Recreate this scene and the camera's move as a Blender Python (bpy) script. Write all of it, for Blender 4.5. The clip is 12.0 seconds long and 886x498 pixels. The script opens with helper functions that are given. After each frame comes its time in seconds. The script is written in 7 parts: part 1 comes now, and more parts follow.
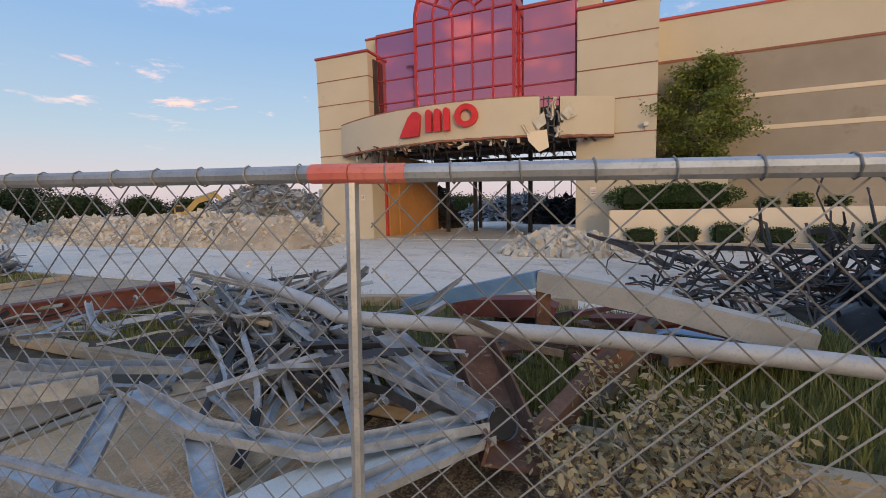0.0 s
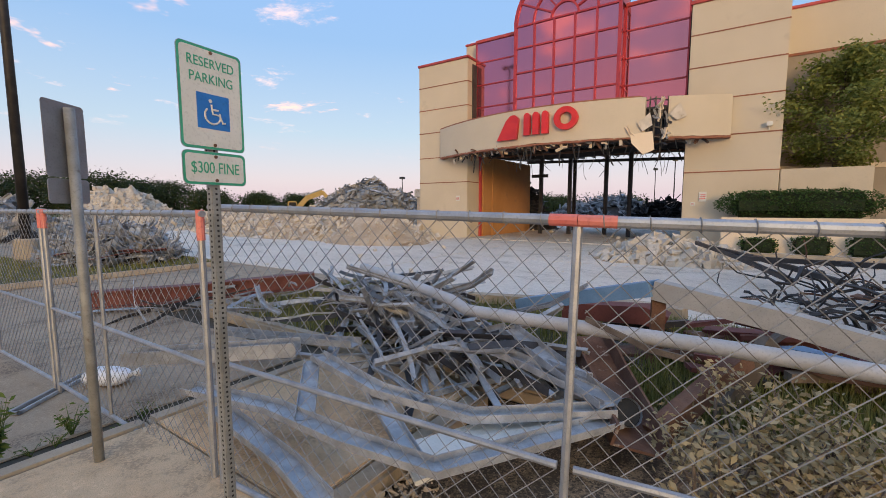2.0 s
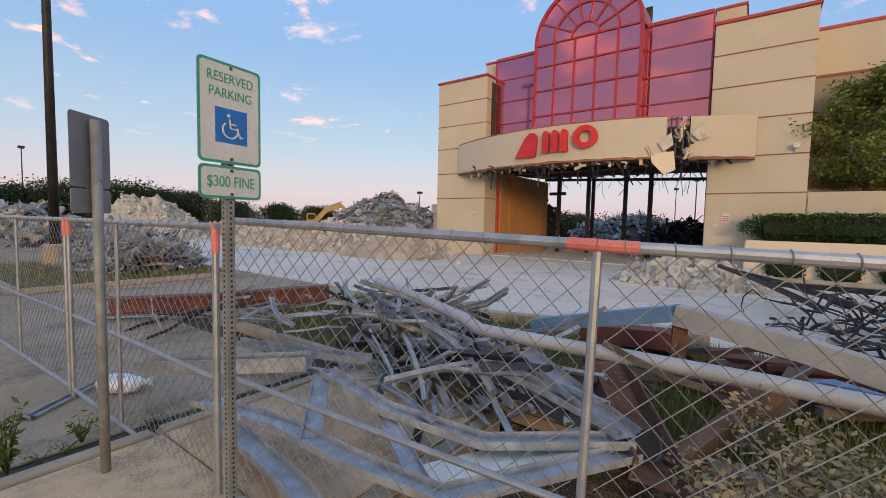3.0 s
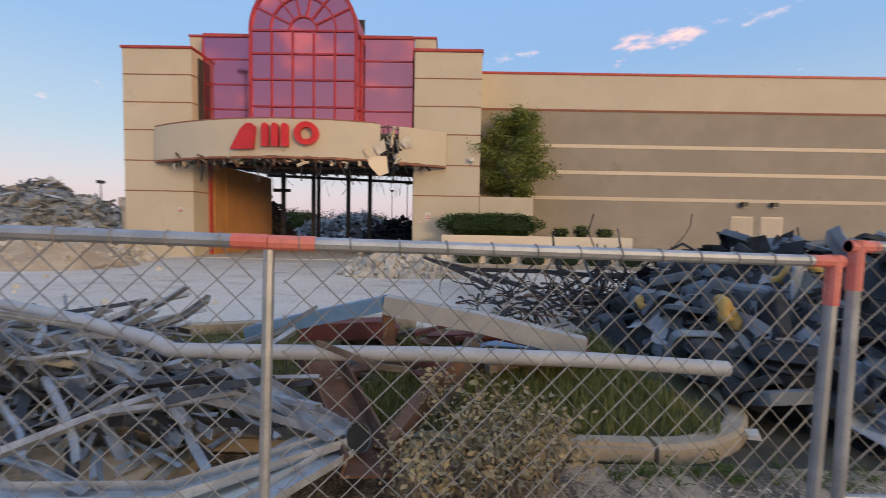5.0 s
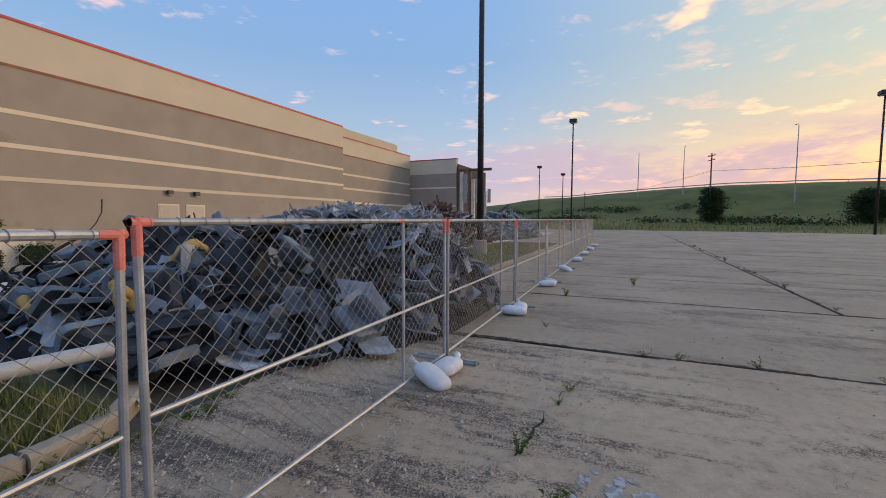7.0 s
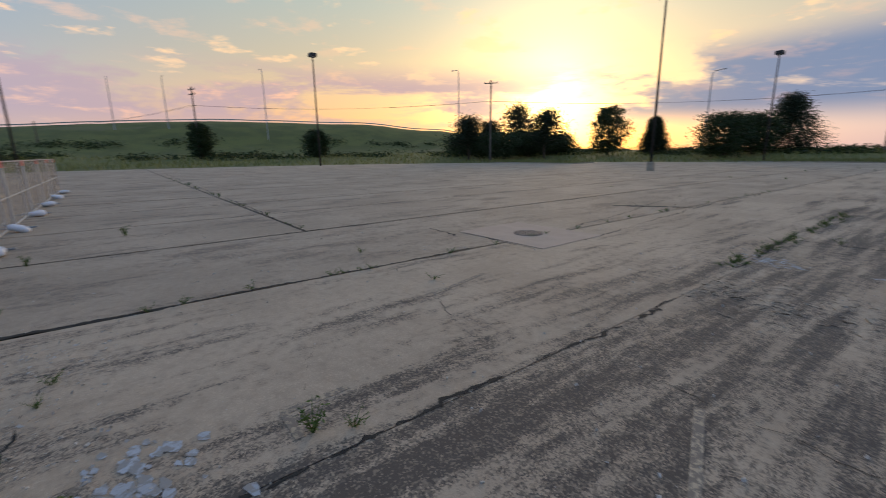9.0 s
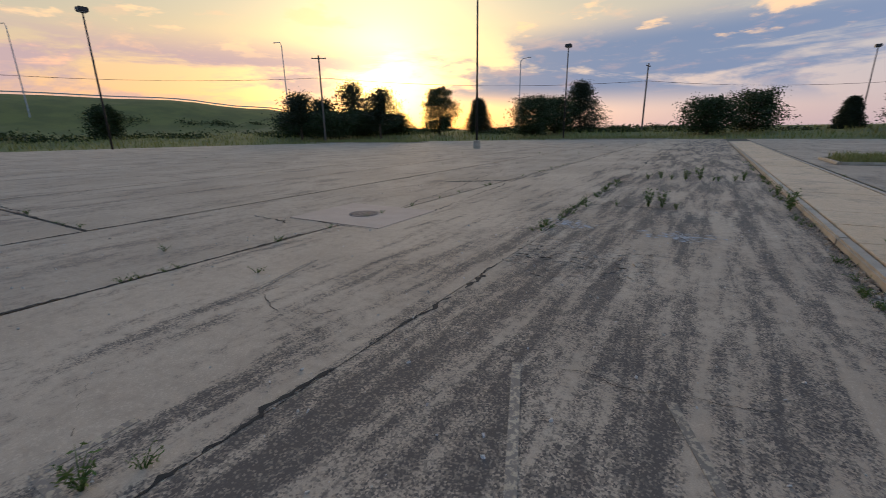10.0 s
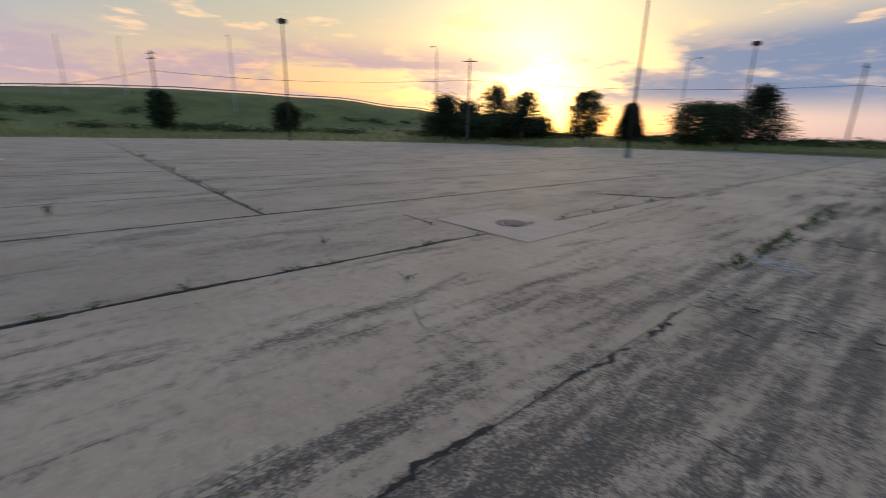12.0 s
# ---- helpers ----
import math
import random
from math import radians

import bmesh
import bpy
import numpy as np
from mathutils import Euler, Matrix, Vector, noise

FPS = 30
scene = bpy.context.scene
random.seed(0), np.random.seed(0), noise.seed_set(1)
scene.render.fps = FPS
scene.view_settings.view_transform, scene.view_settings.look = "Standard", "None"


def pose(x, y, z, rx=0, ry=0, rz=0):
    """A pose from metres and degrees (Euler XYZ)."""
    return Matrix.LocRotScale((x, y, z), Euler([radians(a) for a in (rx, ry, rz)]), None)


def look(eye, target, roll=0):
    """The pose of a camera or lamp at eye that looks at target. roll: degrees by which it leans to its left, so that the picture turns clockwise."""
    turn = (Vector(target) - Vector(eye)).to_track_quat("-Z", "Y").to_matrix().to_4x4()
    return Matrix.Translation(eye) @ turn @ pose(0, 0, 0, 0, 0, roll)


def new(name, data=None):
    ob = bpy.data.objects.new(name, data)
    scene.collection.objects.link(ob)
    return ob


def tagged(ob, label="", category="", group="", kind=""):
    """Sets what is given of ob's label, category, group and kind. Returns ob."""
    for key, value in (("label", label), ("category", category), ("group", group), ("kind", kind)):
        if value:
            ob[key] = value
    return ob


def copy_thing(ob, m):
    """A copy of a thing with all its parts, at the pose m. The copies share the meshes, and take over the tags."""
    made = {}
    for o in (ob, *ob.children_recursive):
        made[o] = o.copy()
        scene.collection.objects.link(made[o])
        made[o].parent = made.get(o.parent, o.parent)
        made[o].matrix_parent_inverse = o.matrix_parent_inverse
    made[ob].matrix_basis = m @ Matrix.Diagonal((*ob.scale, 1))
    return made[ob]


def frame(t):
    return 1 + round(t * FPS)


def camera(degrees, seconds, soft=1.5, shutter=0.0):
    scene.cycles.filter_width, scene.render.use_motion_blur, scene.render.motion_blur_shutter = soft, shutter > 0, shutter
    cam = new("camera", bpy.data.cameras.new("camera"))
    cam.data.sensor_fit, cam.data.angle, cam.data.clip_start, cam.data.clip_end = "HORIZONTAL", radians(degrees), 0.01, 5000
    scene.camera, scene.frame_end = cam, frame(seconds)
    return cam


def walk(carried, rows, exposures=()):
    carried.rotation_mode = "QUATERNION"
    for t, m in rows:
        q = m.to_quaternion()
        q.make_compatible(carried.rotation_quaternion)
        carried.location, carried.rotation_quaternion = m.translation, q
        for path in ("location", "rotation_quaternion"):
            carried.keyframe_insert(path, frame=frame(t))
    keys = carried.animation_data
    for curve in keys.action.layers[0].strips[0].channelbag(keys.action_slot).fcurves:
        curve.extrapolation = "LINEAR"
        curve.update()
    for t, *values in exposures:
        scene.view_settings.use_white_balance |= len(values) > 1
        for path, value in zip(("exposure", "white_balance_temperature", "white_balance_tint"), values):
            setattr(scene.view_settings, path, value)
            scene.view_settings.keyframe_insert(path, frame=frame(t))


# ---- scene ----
cam = camera(92.7, 12.0, soft=0.8, shutter=0.2)
PATH = [
    (0, (-0.01, 0.022, 1.721), (-0.775, 1.859, 1.523), -1.3),
    (0.5, (0.104, -0.119, 1.723), (-0.741, 1.688, 1.575), -0.4),
    (1, (0.142, -0.347, 1.766), (-0.859, 1.375, 1.59), -0.5),
    (1.5, (-0.027, -0.586, 1.795), (-1.107, 1.085, 1.592), -0.8),
    (2, (-0.126, -0.678, 1.85), (-1.24, 0.972, 1.651), -0.1),
    (2.5, (-0.144, -0.695, 1.871), (-1.314, 0.922, 1.741), 1.1),
    (2.7, (-0.163, -0.682, 1.87), (-1.348, 0.924, 1.74), 1.3),
    (4.3, (0.045, -0.362, 1.866), (-0.681, 1.498, 1.753), 1.4),
    (4.5, (0.055, -0.372, 1.862), (-0.493, 1.549, 1.752), 1.6),
    (5, (-0.051, -0.377, 1.859), (-0.076, 1.62, 1.746), 1.1),
    (5.5, (0.018, -0.4, 1.84), (0.771, 1.448, 1.704), 2.3),
    (6, (0.132, -0.591, 1.825), (1.478, 0.883, 1.702), 2.5),
    (6.5, (0.176, -0.855, 1.817), (1.863, 0.211, 1.693), 1.5),
    (6.7, (0.191, -0.899, 1.826), (1.96, 0.025, 1.696), 0.9),
    (8.3, (0.194, -1.058, 1.833), (2.11, -0.514, 1.657), -2.3),
    (8.5, (0.157, -0.982, 1.873), (2.135, -1.03, 1.579), 0.5),
    (9, (0.076, -1.103, 1.911), (1.626, -2.285, 1.466), -0.7),
    (9.5, (0.029, -1.155, 1.903), (1.305, -2.617, 1.421), -0.5),
    (10, (0.043, -1.401, 1.861), (1.054, -3.041, 1.32), -0.9),
    (10.5, (0.103, -1.607, 1.873), (0.726, -3.41, 1.275), -0.1),
    (11, (0.247, -1.745, 1.865), (0.341, -3.652, 1.27), 1.4),
    (11.5, (0.556, -1.815, 1.853), (0.874, -3.703, 1.276), 1.4),
    (11.7, (0.716, -1.829, 1.855), (1.516, -3.575, 1.295), 1.0),
    (12, (0.834, -1.663, 1.897), (2.29, -2.927, 1.364), 1.4),
]
walk(cam, [(t, look(eye, target, roll)) for t, eye, target, roll in PATH],
     exposures=[(0.0, 0.40, 7250, 11), (0.6, 0.54, 7250, 11), (2.0, 0.6, 7250, 12), (2.6, 0.52, 7250, 12), (4.5, 0.44, 7250, 12), (5.0, 0.48, 7250, 12), (5.5, 0.76, 7200, 11), (6.0, 0.66, 7200, 11), (6.5, 0.44, 7100, 12), (8.5, 0.22, 7000, 12), (9.0, 0.02, 7000, 11), (9.5, 0.02, 7000, 11), (10.5, 0.1, 7000, 11), (11.5, 0.16, 7000, 11), (12.0, 0.06, 7000, 11)])

# ---- world and light: dusk, the sun low behind broken cloud ----
SUN = Vector((0.6225, -0.7826, 0.10)).normalized()


class Nodes:
    """A short way to write node trees."""

    def __init__(self, tree):
        self.t = tree
        tree.nodes.clear()

    def n(self, kind, ins=None, **props):
        node = self.t.nodes.new(kind)
        for k, v in props.items():
            setattr(node, k, v)
        for k, v in (ins or {}).items():
            if isinstance(v, bpy.types.NodeSocket):
                self.t.links.new(v, node.inputs[k])
            else:
                node.inputs[k].default_value = v
        return node

    def math(self, op, a, b=0.0, c=0.0, clamp=False):
        node = self.n("ShaderNodeMath", {0: a, 1: b, 2: c}, operation=op, use_clamp=clamp)
        return node.outputs[0]

    def mix(self, f, a, b):
        node = self.n("ShaderNodeMix", data_type="RGBA", clamp_factor=True)
        for k, v in ((0, f), (6, a), (7, b)):
            if isinstance(v, bpy.types.NodeSocket):
                self.t.links.new(v, node.inputs[k])
            else:
                node.inputs[k].default_value = v if k == 0 else (*v, 1)
        return node.outputs[2]

    def ramp(self, f, stops):
        node = self.n("ShaderNodeValToRGB", {0: f})
        e = node.color_ramp.elements
        e[0].position, e[0].color = stops[0][0], (*stops[0][1], 1)
        e[1].position, e[1].color = stops[-1][0], (*stops[-1][1], 1)
        for p, c in stops[1:-1]:
            x = e.new(p)
            x.color = (*c, 1)
        return node.outputs[0]

    def step(self, f, lo, hi):
        return self.n("ShaderNodeMapRange", {0: f, 1: lo, 2: hi}, interpolation_type="SMOOTHSTEP").outputs[0]

    def noise(self, vec, scale, detail=4.0, rough=0.55, dist=0.0):
        return self.n("ShaderNodeTexNoise", {"Vector": vec, "Scale": scale, "Detail": detail, "Roughness": rough, "Distortion": dist}).outputs[0]


def build_world():
    w = bpy.data.worlds.new("dusk_sky")
    scene.world = w
    w.use_nodes = True
    k = Nodes(w.node_tree)
    d = k.n("ShaderNodeTexCoord").outputs["Generated"]
    xyz = k.n("ShaderNodeSeparateXYZ", {0: d})
    e = xyz.outputs[2]
    flat = k.n("ShaderNodeVectorMath", {0: d, 1: (1, 1, 0)}, operation="MULTIPLY").outputs[0]
    flat = k.n("ShaderNodeVectorMath", {0: flat}, operation="NORMALIZE").outputs[0]
    az = k.n("ShaderNodeVectorMath", {0: flat, 1: Vector((SUN.x, SUN.y, 0)).normalized()}, operation="DOT_PRODUCT").outputs["Value"]
    to_sun = k.n("ShaderNodeVectorMath", {0: d, 1: SUN}, operation="DOT_PRODUCT").outputs["Value"]
    away = k.ramp(e, [(0.0, (0.38, 0.32, 0.40)), (0.06, (0.35, 0.33, 0.42)), (0.16, (0.235, 0.325, 0.45)), (0.34, (0.14, 0.265, 0.48)), (0.6, (0.13, 0.27, 0.555)), (1.0, (0.18, 0.29, 0.53))])
    near = k.ramp(e, [(0.0, (0.72, 0.24, 0.11)), (0.05, (0.72, 0.33, 0.14)), (0.12, (0.60, 0.37, 0.18)), (0.20, (0.43, 0.36, 0.24)), (0.29, (0.33, 0.375, 0.33)), (0.42, (0.29, 0.37, 0.39)), (0.7, (0.27, 0.385, 0.51)), (1.0, (0.18, 0.29, 0.53))])
    side = k.n("ShaderNodeVectorMath", {0: flat, 1: Vector((SUN.y, -SUN.x, 0)).normalized()}, operation="DOT_PRODUCT").outputs["Value"]
    cool = k.math("MULTIPLY", k.step(side, 0.12, 0.5), k.math("SUBTRACT", 1.0, k.step(e, 0.05, 0.30)))
    near = k.mix(k.math("MULTIPLY", cool, 0.85), near, (0.40, 0.36, 0.44))
    col = k.mix(k.step(az, 0.25, 1.02), away, near)
    sky = k.n("ShaderNodeTexSky", sky_type="NISHITA", sun_disc=False, sun_elevation=radians(6), sun_rotation=math.atan2(SUN.x, SUN.y), altitude=200.0, dust_density=2.0)
    col = k.n("ShaderNodeMix", {0: 0.025, 6: col, 7: sky.outputs[0]}, data_type="RGBA").outputs[2]
    # cloud deck, seen as a flat layer from below
    up = k.math("ADD", k.math("MAXIMUM", e, 0.0), 0.09)
    deck = k.n("ShaderNodeVectorMath", {0: d, 1: k.n("ShaderNodeCombineXYZ", {0: up, 1: up, 2: 1.0}).outputs[0]}, operation="DIVIDE").outputs[0]
    deck = k.n("ShaderNodeVectorMath", {0: deck, 1: (1, 1, 0)}, operation="MULTIPLY").outputs[0]
    big = k.noise(deck, 0.55, 6.0, 0.58, 0.3)
    fine = k.noise(deck, 2.8, 6.0, 0.62, 0.2)
    lay = k.n("ShaderNodeVectorMath", {0: d, 1: (2.2, 2.2, 9.0)}, operation="MULTIPLY").outputs[0]
    lay_n = k.noise(lay, 1.0, 7.0, 0.6, 0.5)
    lay_f = k.noise(lay, 3.2, 6.0, 0.62, 0.3)
    mid = k.math("ADD", k.math("MULTIPLY", lay_n, 0.75), k.math("MULTIPLY", lay_f, 0.25))
    mid = k.math("ADD", mid, k.math("MULTIPLY", k.math("MAXIMUM", k.step(side, 0.0, 0.35), k.step(k.math("MULTIPLY", side, -1.0), 0.35, 0.75)), 0.06))
    lid = k.math("MULTIPLY_ADD", k.math("MAXIMUM", side, 0.0), -0.05, e)
    belt = k.math("MULTIPLY", k.step(e, 0.03, 0.09), k.math("SUBTRACT", 1.0, k.step(lid, 0.135, 0.20)))
    bank = k.math("MULTIPLY", k.math("MULTIPLY", k.step(mid, 0.475, 0.57), belt), k.step(az, -0.75, 0.25))
    wisp = k.math("MULTIPLY", k.step(k.math("ADD", k.math("MULTIPLY_ADD", k.step(az, 0.0, 0.9), 0.045, k.math("MULTIPLY", fine, 0.8)), k.math("MULTIPLY", big, 0.25)), 0.61, 0.72), k.step(e, 0.1, 0.24))
    warm = k.step(az, -0.1, 0.9)
    right = k.step(side, -0.12, 0.22)
    grey = k.mix(warm, (0.30, 0.33, 0.50), k.mix(right, (0.44, 0.33, 0.38), (0.12, 0.20, 0.36)))
    lit = k.mix(warm, (0.85, 0.60, 0.55), (1.0, 0.56, 0.34))
    shade = k.mix(k.math("MULTIPLY", k.step(lay_f, 0.54, 0.72), k.math("MULTIPLY_ADD", right, -0.5, 0.75)), grey, lit)
    col = k.mix(k.math("MULTIPLY", bank, 0.88), col, shade)
    col = k.mix(k.math("MULTIPLY", wisp, k.math("MULTIPLY_ADD", warm, -0.36, 0.6)), col, lit)
    puff = k.math("MULTIPLY", k.step(k.math("MULTIPLY_ADD", k.math("MULTIPLY", k.step(side, 0.3, 0.7), k.step(e, 0.22, 0.32)), 0.06, k.math("MULTIPLY_ADD", warm, 0.035, k.noise(deck, 1.7, 5.0, 0.6, 0.2))), 0.61, 0.70), k.step(e, 0.10, 0.2))
    col = k.mix(k.math("MULTIPLY", puff, 0.75), col, k.mix(warm, (0.92, 0.56, 0.47), (1.0, 0.66, 0.38)))
    # the glow round the hidden sun
    g1 = k.math("POWER", k.math("MAXIMUM", to_sun, 0.0), 260.0)
    g2 = k.math("POWER", k.math("MAXIMUM", to_sun, 0.0), 60.0)
    thin = k.math("SUBTRACT", 1.0, k.math("MULTIPLY", bank, 0.55))
    glow = k.n("ShaderNodeMix", {0: k.math("MULTIPLY", g1, thin), 6: (0, 0, 0, 1), 7: (1.2, 0.95, 0.42, 1)}, data_type="RGBA").outputs[2]
    halo = k.n("ShaderNodeMix", {0: k.math("MULTIPLY", g2, thin), 6: (0, 0, 0, 1), 7: (0.50, 0.34, 0.10, 1)}, data_type="RGBA").outputs[2]
    col = k.n("ShaderNodeVectorMath", {0: col, 1: glow}, operation="ADD").outputs[0]
    col = k.n("ShaderNodeVectorMath", {0: col, 1: halo}, operation="ADD").outputs[0]
    bg = k.n("ShaderNodeBackground", {0: col, 1: 1.24})
    k.n("ShaderNodeOutputWorld", {0: bg.outputs[0]})


build_world()
sun = new("sun", bpy.data.lights.new("sun", "SUN"))
sun.data.energy, sun.data.angle, sun.data.color = 0.95, radians(14), (1.0, 0.72, 0.45)
sun.matrix_world = look((0, 0, 30), Vector((0, 0, 30)) - Vector((SUN.x, SUN.y, 0.16)))


# ---- materials ----
def surface(name, a, b, scale=3.0, rough=0.8, metal=0.0, bump=0.3, fine=60.0, world=False, spots=None, spot_at=0.62, spot_scale=1.3, vary=0.12, stretch=(1, 1, 1), coat=0.0):
    """Two tones by broad noise, fine grain with relief, and stains of a third tone."""
    m = bpy.data.materials.new(name)
    m.use_nodes = True
    k = Nodes(m.node_tree)
    v = k.n("ShaderNodeNewGeometry").outputs["Position"] if world else k.n("ShaderNodeTexCoord").outputs["Object"]
    v2 = k.n("ShaderNodeVectorMath", {0: v, 1: stretch}, operation="MULTIPLY").outputs[0]
    n1 = k.noise(v2, scale, 5.0, 0.6)
    n2 = k.noise(v, fine, 3.0, 0.6)
    col = k.mix(k.step(n1, 0.36, 0.66), a, b)
    dark = tuple(c * 0.62 for c in a)
    col = k.mix(k.math("MULTIPLY", k.step(n2, 0.5, 0.75), 0.45), col, dark)
    if spots:
        n3 = k.noise(v2, spot_scale, 6.0, 0.65, 0.4)
        col = k.mix(k.math("MULTIPLY", k.step(n3, spot_at, spot_at + 0.1), 0.85), col, spots)
    rnd = k.n("ShaderNodeObjectInfo").outputs["Random"]
    hsv = k.n("ShaderNodeHueSaturation", {"Value": k.math("MULTIPLY_ADD", rnd, 2 * vary, 1 - vary), "Color": col})
    bsdf = k.n("ShaderNodeBsdfPrincipled", {"Base Color": hsv.outputs[0], "Metallic": metal, "Coat Weight": coat})
    r = k.math("MULTIPLY_ADD", n1, 0.25, rough - 0.12, clamp=True)
    k.t.links.new(r, bsdf.inputs["Roughness"])
    h = k.math("ADD", k.math("MULTIPLY", n2, 0.4), n1)
    bp = k.n("ShaderNodeBump", {"Strength": bump, "Distance": 0.02, "Height": h})
    k.t.links.new(bp.outputs[0], bsdf.inputs["Normal"])
    k.n("ShaderNodeOutputMaterial", {0: bsdf.outputs[0]})
    return m


def pavement_mat(name, a, b, dark, amount, stretch, crack=0.0, lane=False):
    """Old paving: two tones, worn dark sealer in streaks, exposed stone grain, hairline cracks."""
    m = bpy.data.materials.new(name)
    m.use_nodes = True
    k = Nodes(m.node_tree)
    v = k.n("ShaderNodeNewGeometry").outputs["Position"]
    vs = k.n("ShaderNodeVectorMath", {0: v, 1: stretch}, operation="MULTIPLY").outputs[0]
    broad = k.noise(vs, 0.55, 5.0, 0.62, 0.3)
    streak = k.noise(k.n("ShaderNodeVectorMath", {0: vs, 1: (2.2, 1.9, 1)}, operation="MULTIPLY").outputs[0], 0.75, 5.0, 0.6, 0.4)
    blot = k.noise(v, 0.28, 4.0, 0.6)
    mottle = k.noise(v, 7.0, 5.0, 0.65)
    grain = k.noise(v, 140.0, 2.0, 0.6)
    pebble = k.n("ShaderNodeTexVoronoi", {"Vector": v, "Scale": 72.0}).outputs["Color"]
    pebble = k.n("ShaderNodeSeparateColor", {0: pebble}).outputs[0]
    col = k.mix(k.step(blot, 0.35, 0.65), a, b)
    col = k.mix(k.math("MULTIPLY", k.step(mottle, 0.42, 0.68), 0.28), col, tuple(c * 0.62 for c in a))
    col = k.mix(k.math("MULTIPLY", k.step(grain, 0.45, 0.7), 0.4), col, tuple(c * 0.5 for c in a))
    share = amount
    if lane:
        # the old sealer thins out eastward, and lies thicker again towards the fence
        xy = k.n("ShaderNodeSeparateXYZ", {0: v})
        drift = k.math("MULTIPLY_ADD", k.math("SUBTRACT", blot, 0.5), 5.0, xy.outputs[0])
        share = k.math("MULTIPLY_ADD", k.math("SUBTRACT", 1.0, k.step(drift, 1.8, 4.6)), amount, 0.0)
        fence_side = k.math("MULTIPLY", k.step(xy.outputs[1], -2.6, 0.6), k.math("SUBTRACT", 1.0, k.step(xy.outputs[0], 4.5, 7.5)))
        share = k.math("MAXIMUM", share, k.math("MULTIPLY", fence_side, amount * 0.45))
    level = k.math("ADD", broad, k.math("MULTIPLY", k.math("SUBTRACT", streak, 0.5), 0.85))
    level = k.math("ADD", level, k.math("MULTIPLY", k.math("SUBTRACT", pebble, 0.5), 0.25))
    level = k.math("ADD", level, k.math("MULTIPLY", k.math("SUBTRACT", mottle, 0.5), 0.42))
    level = k.math("MULTIPLY_ADD", share, 0.25, level)
    seal = k.step(level, 0.58, 0.76)
    col = k.mix(k.math("MULTIPLY", seal, 0.88), col, dark)
    col = k.mix(k.math("MULTIPLY", k.step(pebble, 0.72, 0.95), 0.24), col, tuple(min(1, c * 1.45) for c in b))
    if crack:
        wob = k.n("ShaderNodeVectorMath", {0: v, 1: k.n("ShaderNodeTexNoise", {"Vector": v, "Scale": 1.4, "Detail": 4.0}).outputs["Color"]}, operation="ADD").outputs[0]
        edge = k.n("ShaderNodeTexVoronoi", {"Vector": wob, "Scale": crack}, feature="DISTANCE_TO_EDGE").outputs["Distance"]
        line = k.math("MULTIPLY", k.math("SUBTRACT", 1.0, k.step(edge, 0.002, 0.006)), k.step(blot, 0.46, 0.56))
        col = k.mix(k.math("MULTIPLY", line, 0.8), col, (0.035, 0.033, 0.03))
    bsdf = k.n("ShaderNodeBsdfPrincipled", {"Base Color": col, "Roughness": 0.86})
    bp = k.n("ShaderNodeBump", {"Strength": 0.5, "Distance": 0.006, "Height": k.math("ADD", grain, k.math("MULTIPLY", pebble, 0.8))})
    k.t.links.new(bp.outputs[0], bsdf.inputs["Normal"])
    k.n("ShaderNodeOutputMaterial", {0: bsdf.outputs[0]})
    return m


def leaf_mat(name, a, b, rough=0.6):
    m = bpy.data.materials.new(name)
    m.use_nodes = True
    k = Nodes(m.node_tree)
    isl = k.n("ShaderNodeNewGeometry").outputs["Random Per Island"]
    col = k.mix(isl, a, b)
    diff = k.n("ShaderNodeBsdfPrincipled", {"Base Color": col, "Roughness": rough, "Specular IOR Level": 0.25})
    tr = k.n("ShaderNodeBsdfTranslucent", {0: col})
    mx = k.n("ShaderNodeMixShader", {0: 0.25, 1: diff.outputs[0], 2: tr.outputs[0]})
    k.n("ShaderNodeOutputMaterial", {0: mx.outputs[0]})
    return m


def glass_mat(name):
    """Red reflective facade glass."""
    m = bpy.data.materials.new(name)
    m.use_nodes = True
    k = Nodes(m.node_tree)
    v = k.n("ShaderNodeTexCoord").outputs["Object"]
    n = k.noise(v, 0.35, 2.0)
    rnd = k.n("ShaderNodeObjectInfo").outputs["Random"]
    col = k.mix(rnd, (0.60, 0.17, 0.23), (0.52, 0.19, 0.28))
    bsdf = k.n("ShaderNodeBsdfPrincipled", {"Base Color": col, "Metallic": 0.85, "Roughness": 0.06})
    bp = k.n("ShaderNodeBump", {"Strength": 0.06, "Distance": 0.05, "Height": n})
    k.t.links.new(bp.outputs[0], bsdf.inputs["Normal"])
    k.n("ShaderNodeOutputMaterial", {0: bsdf.outputs[0]})
    return m


M_LOT = pavement_mat("worn_concrete", (0.355, 0.272, 0.19), (0.44, 0.34, 0.24), (0.16, 0.122, 0.09), 0.20, (1.2, 0.5, 1), 0.0)
M_LANE = pavement_mat("worn_asphalt", (0.40, 0.30, 0.205), (0.495, 0.378, 0.262), (0.045, 0.038, 0.034), 0.72, (2.6, 0.36, 1), 0.0, True)
M_DRIVE = pavement_mat("dusty_concrete", (0.70, 0.615, 0.525), (0.78, 0.70, 0.615), (0.38, 0.33, 0.28), 0.05, (0.5, 1.0, 1), 0.0)
M_WALK = pavement_mat("sidewalk_concrete", (0.60, 0.42, 0.255), (0.67, 0.485, 0.31), (0.34, 0.25, 0.165), 0.2, (1, 1, 1), 0.0)
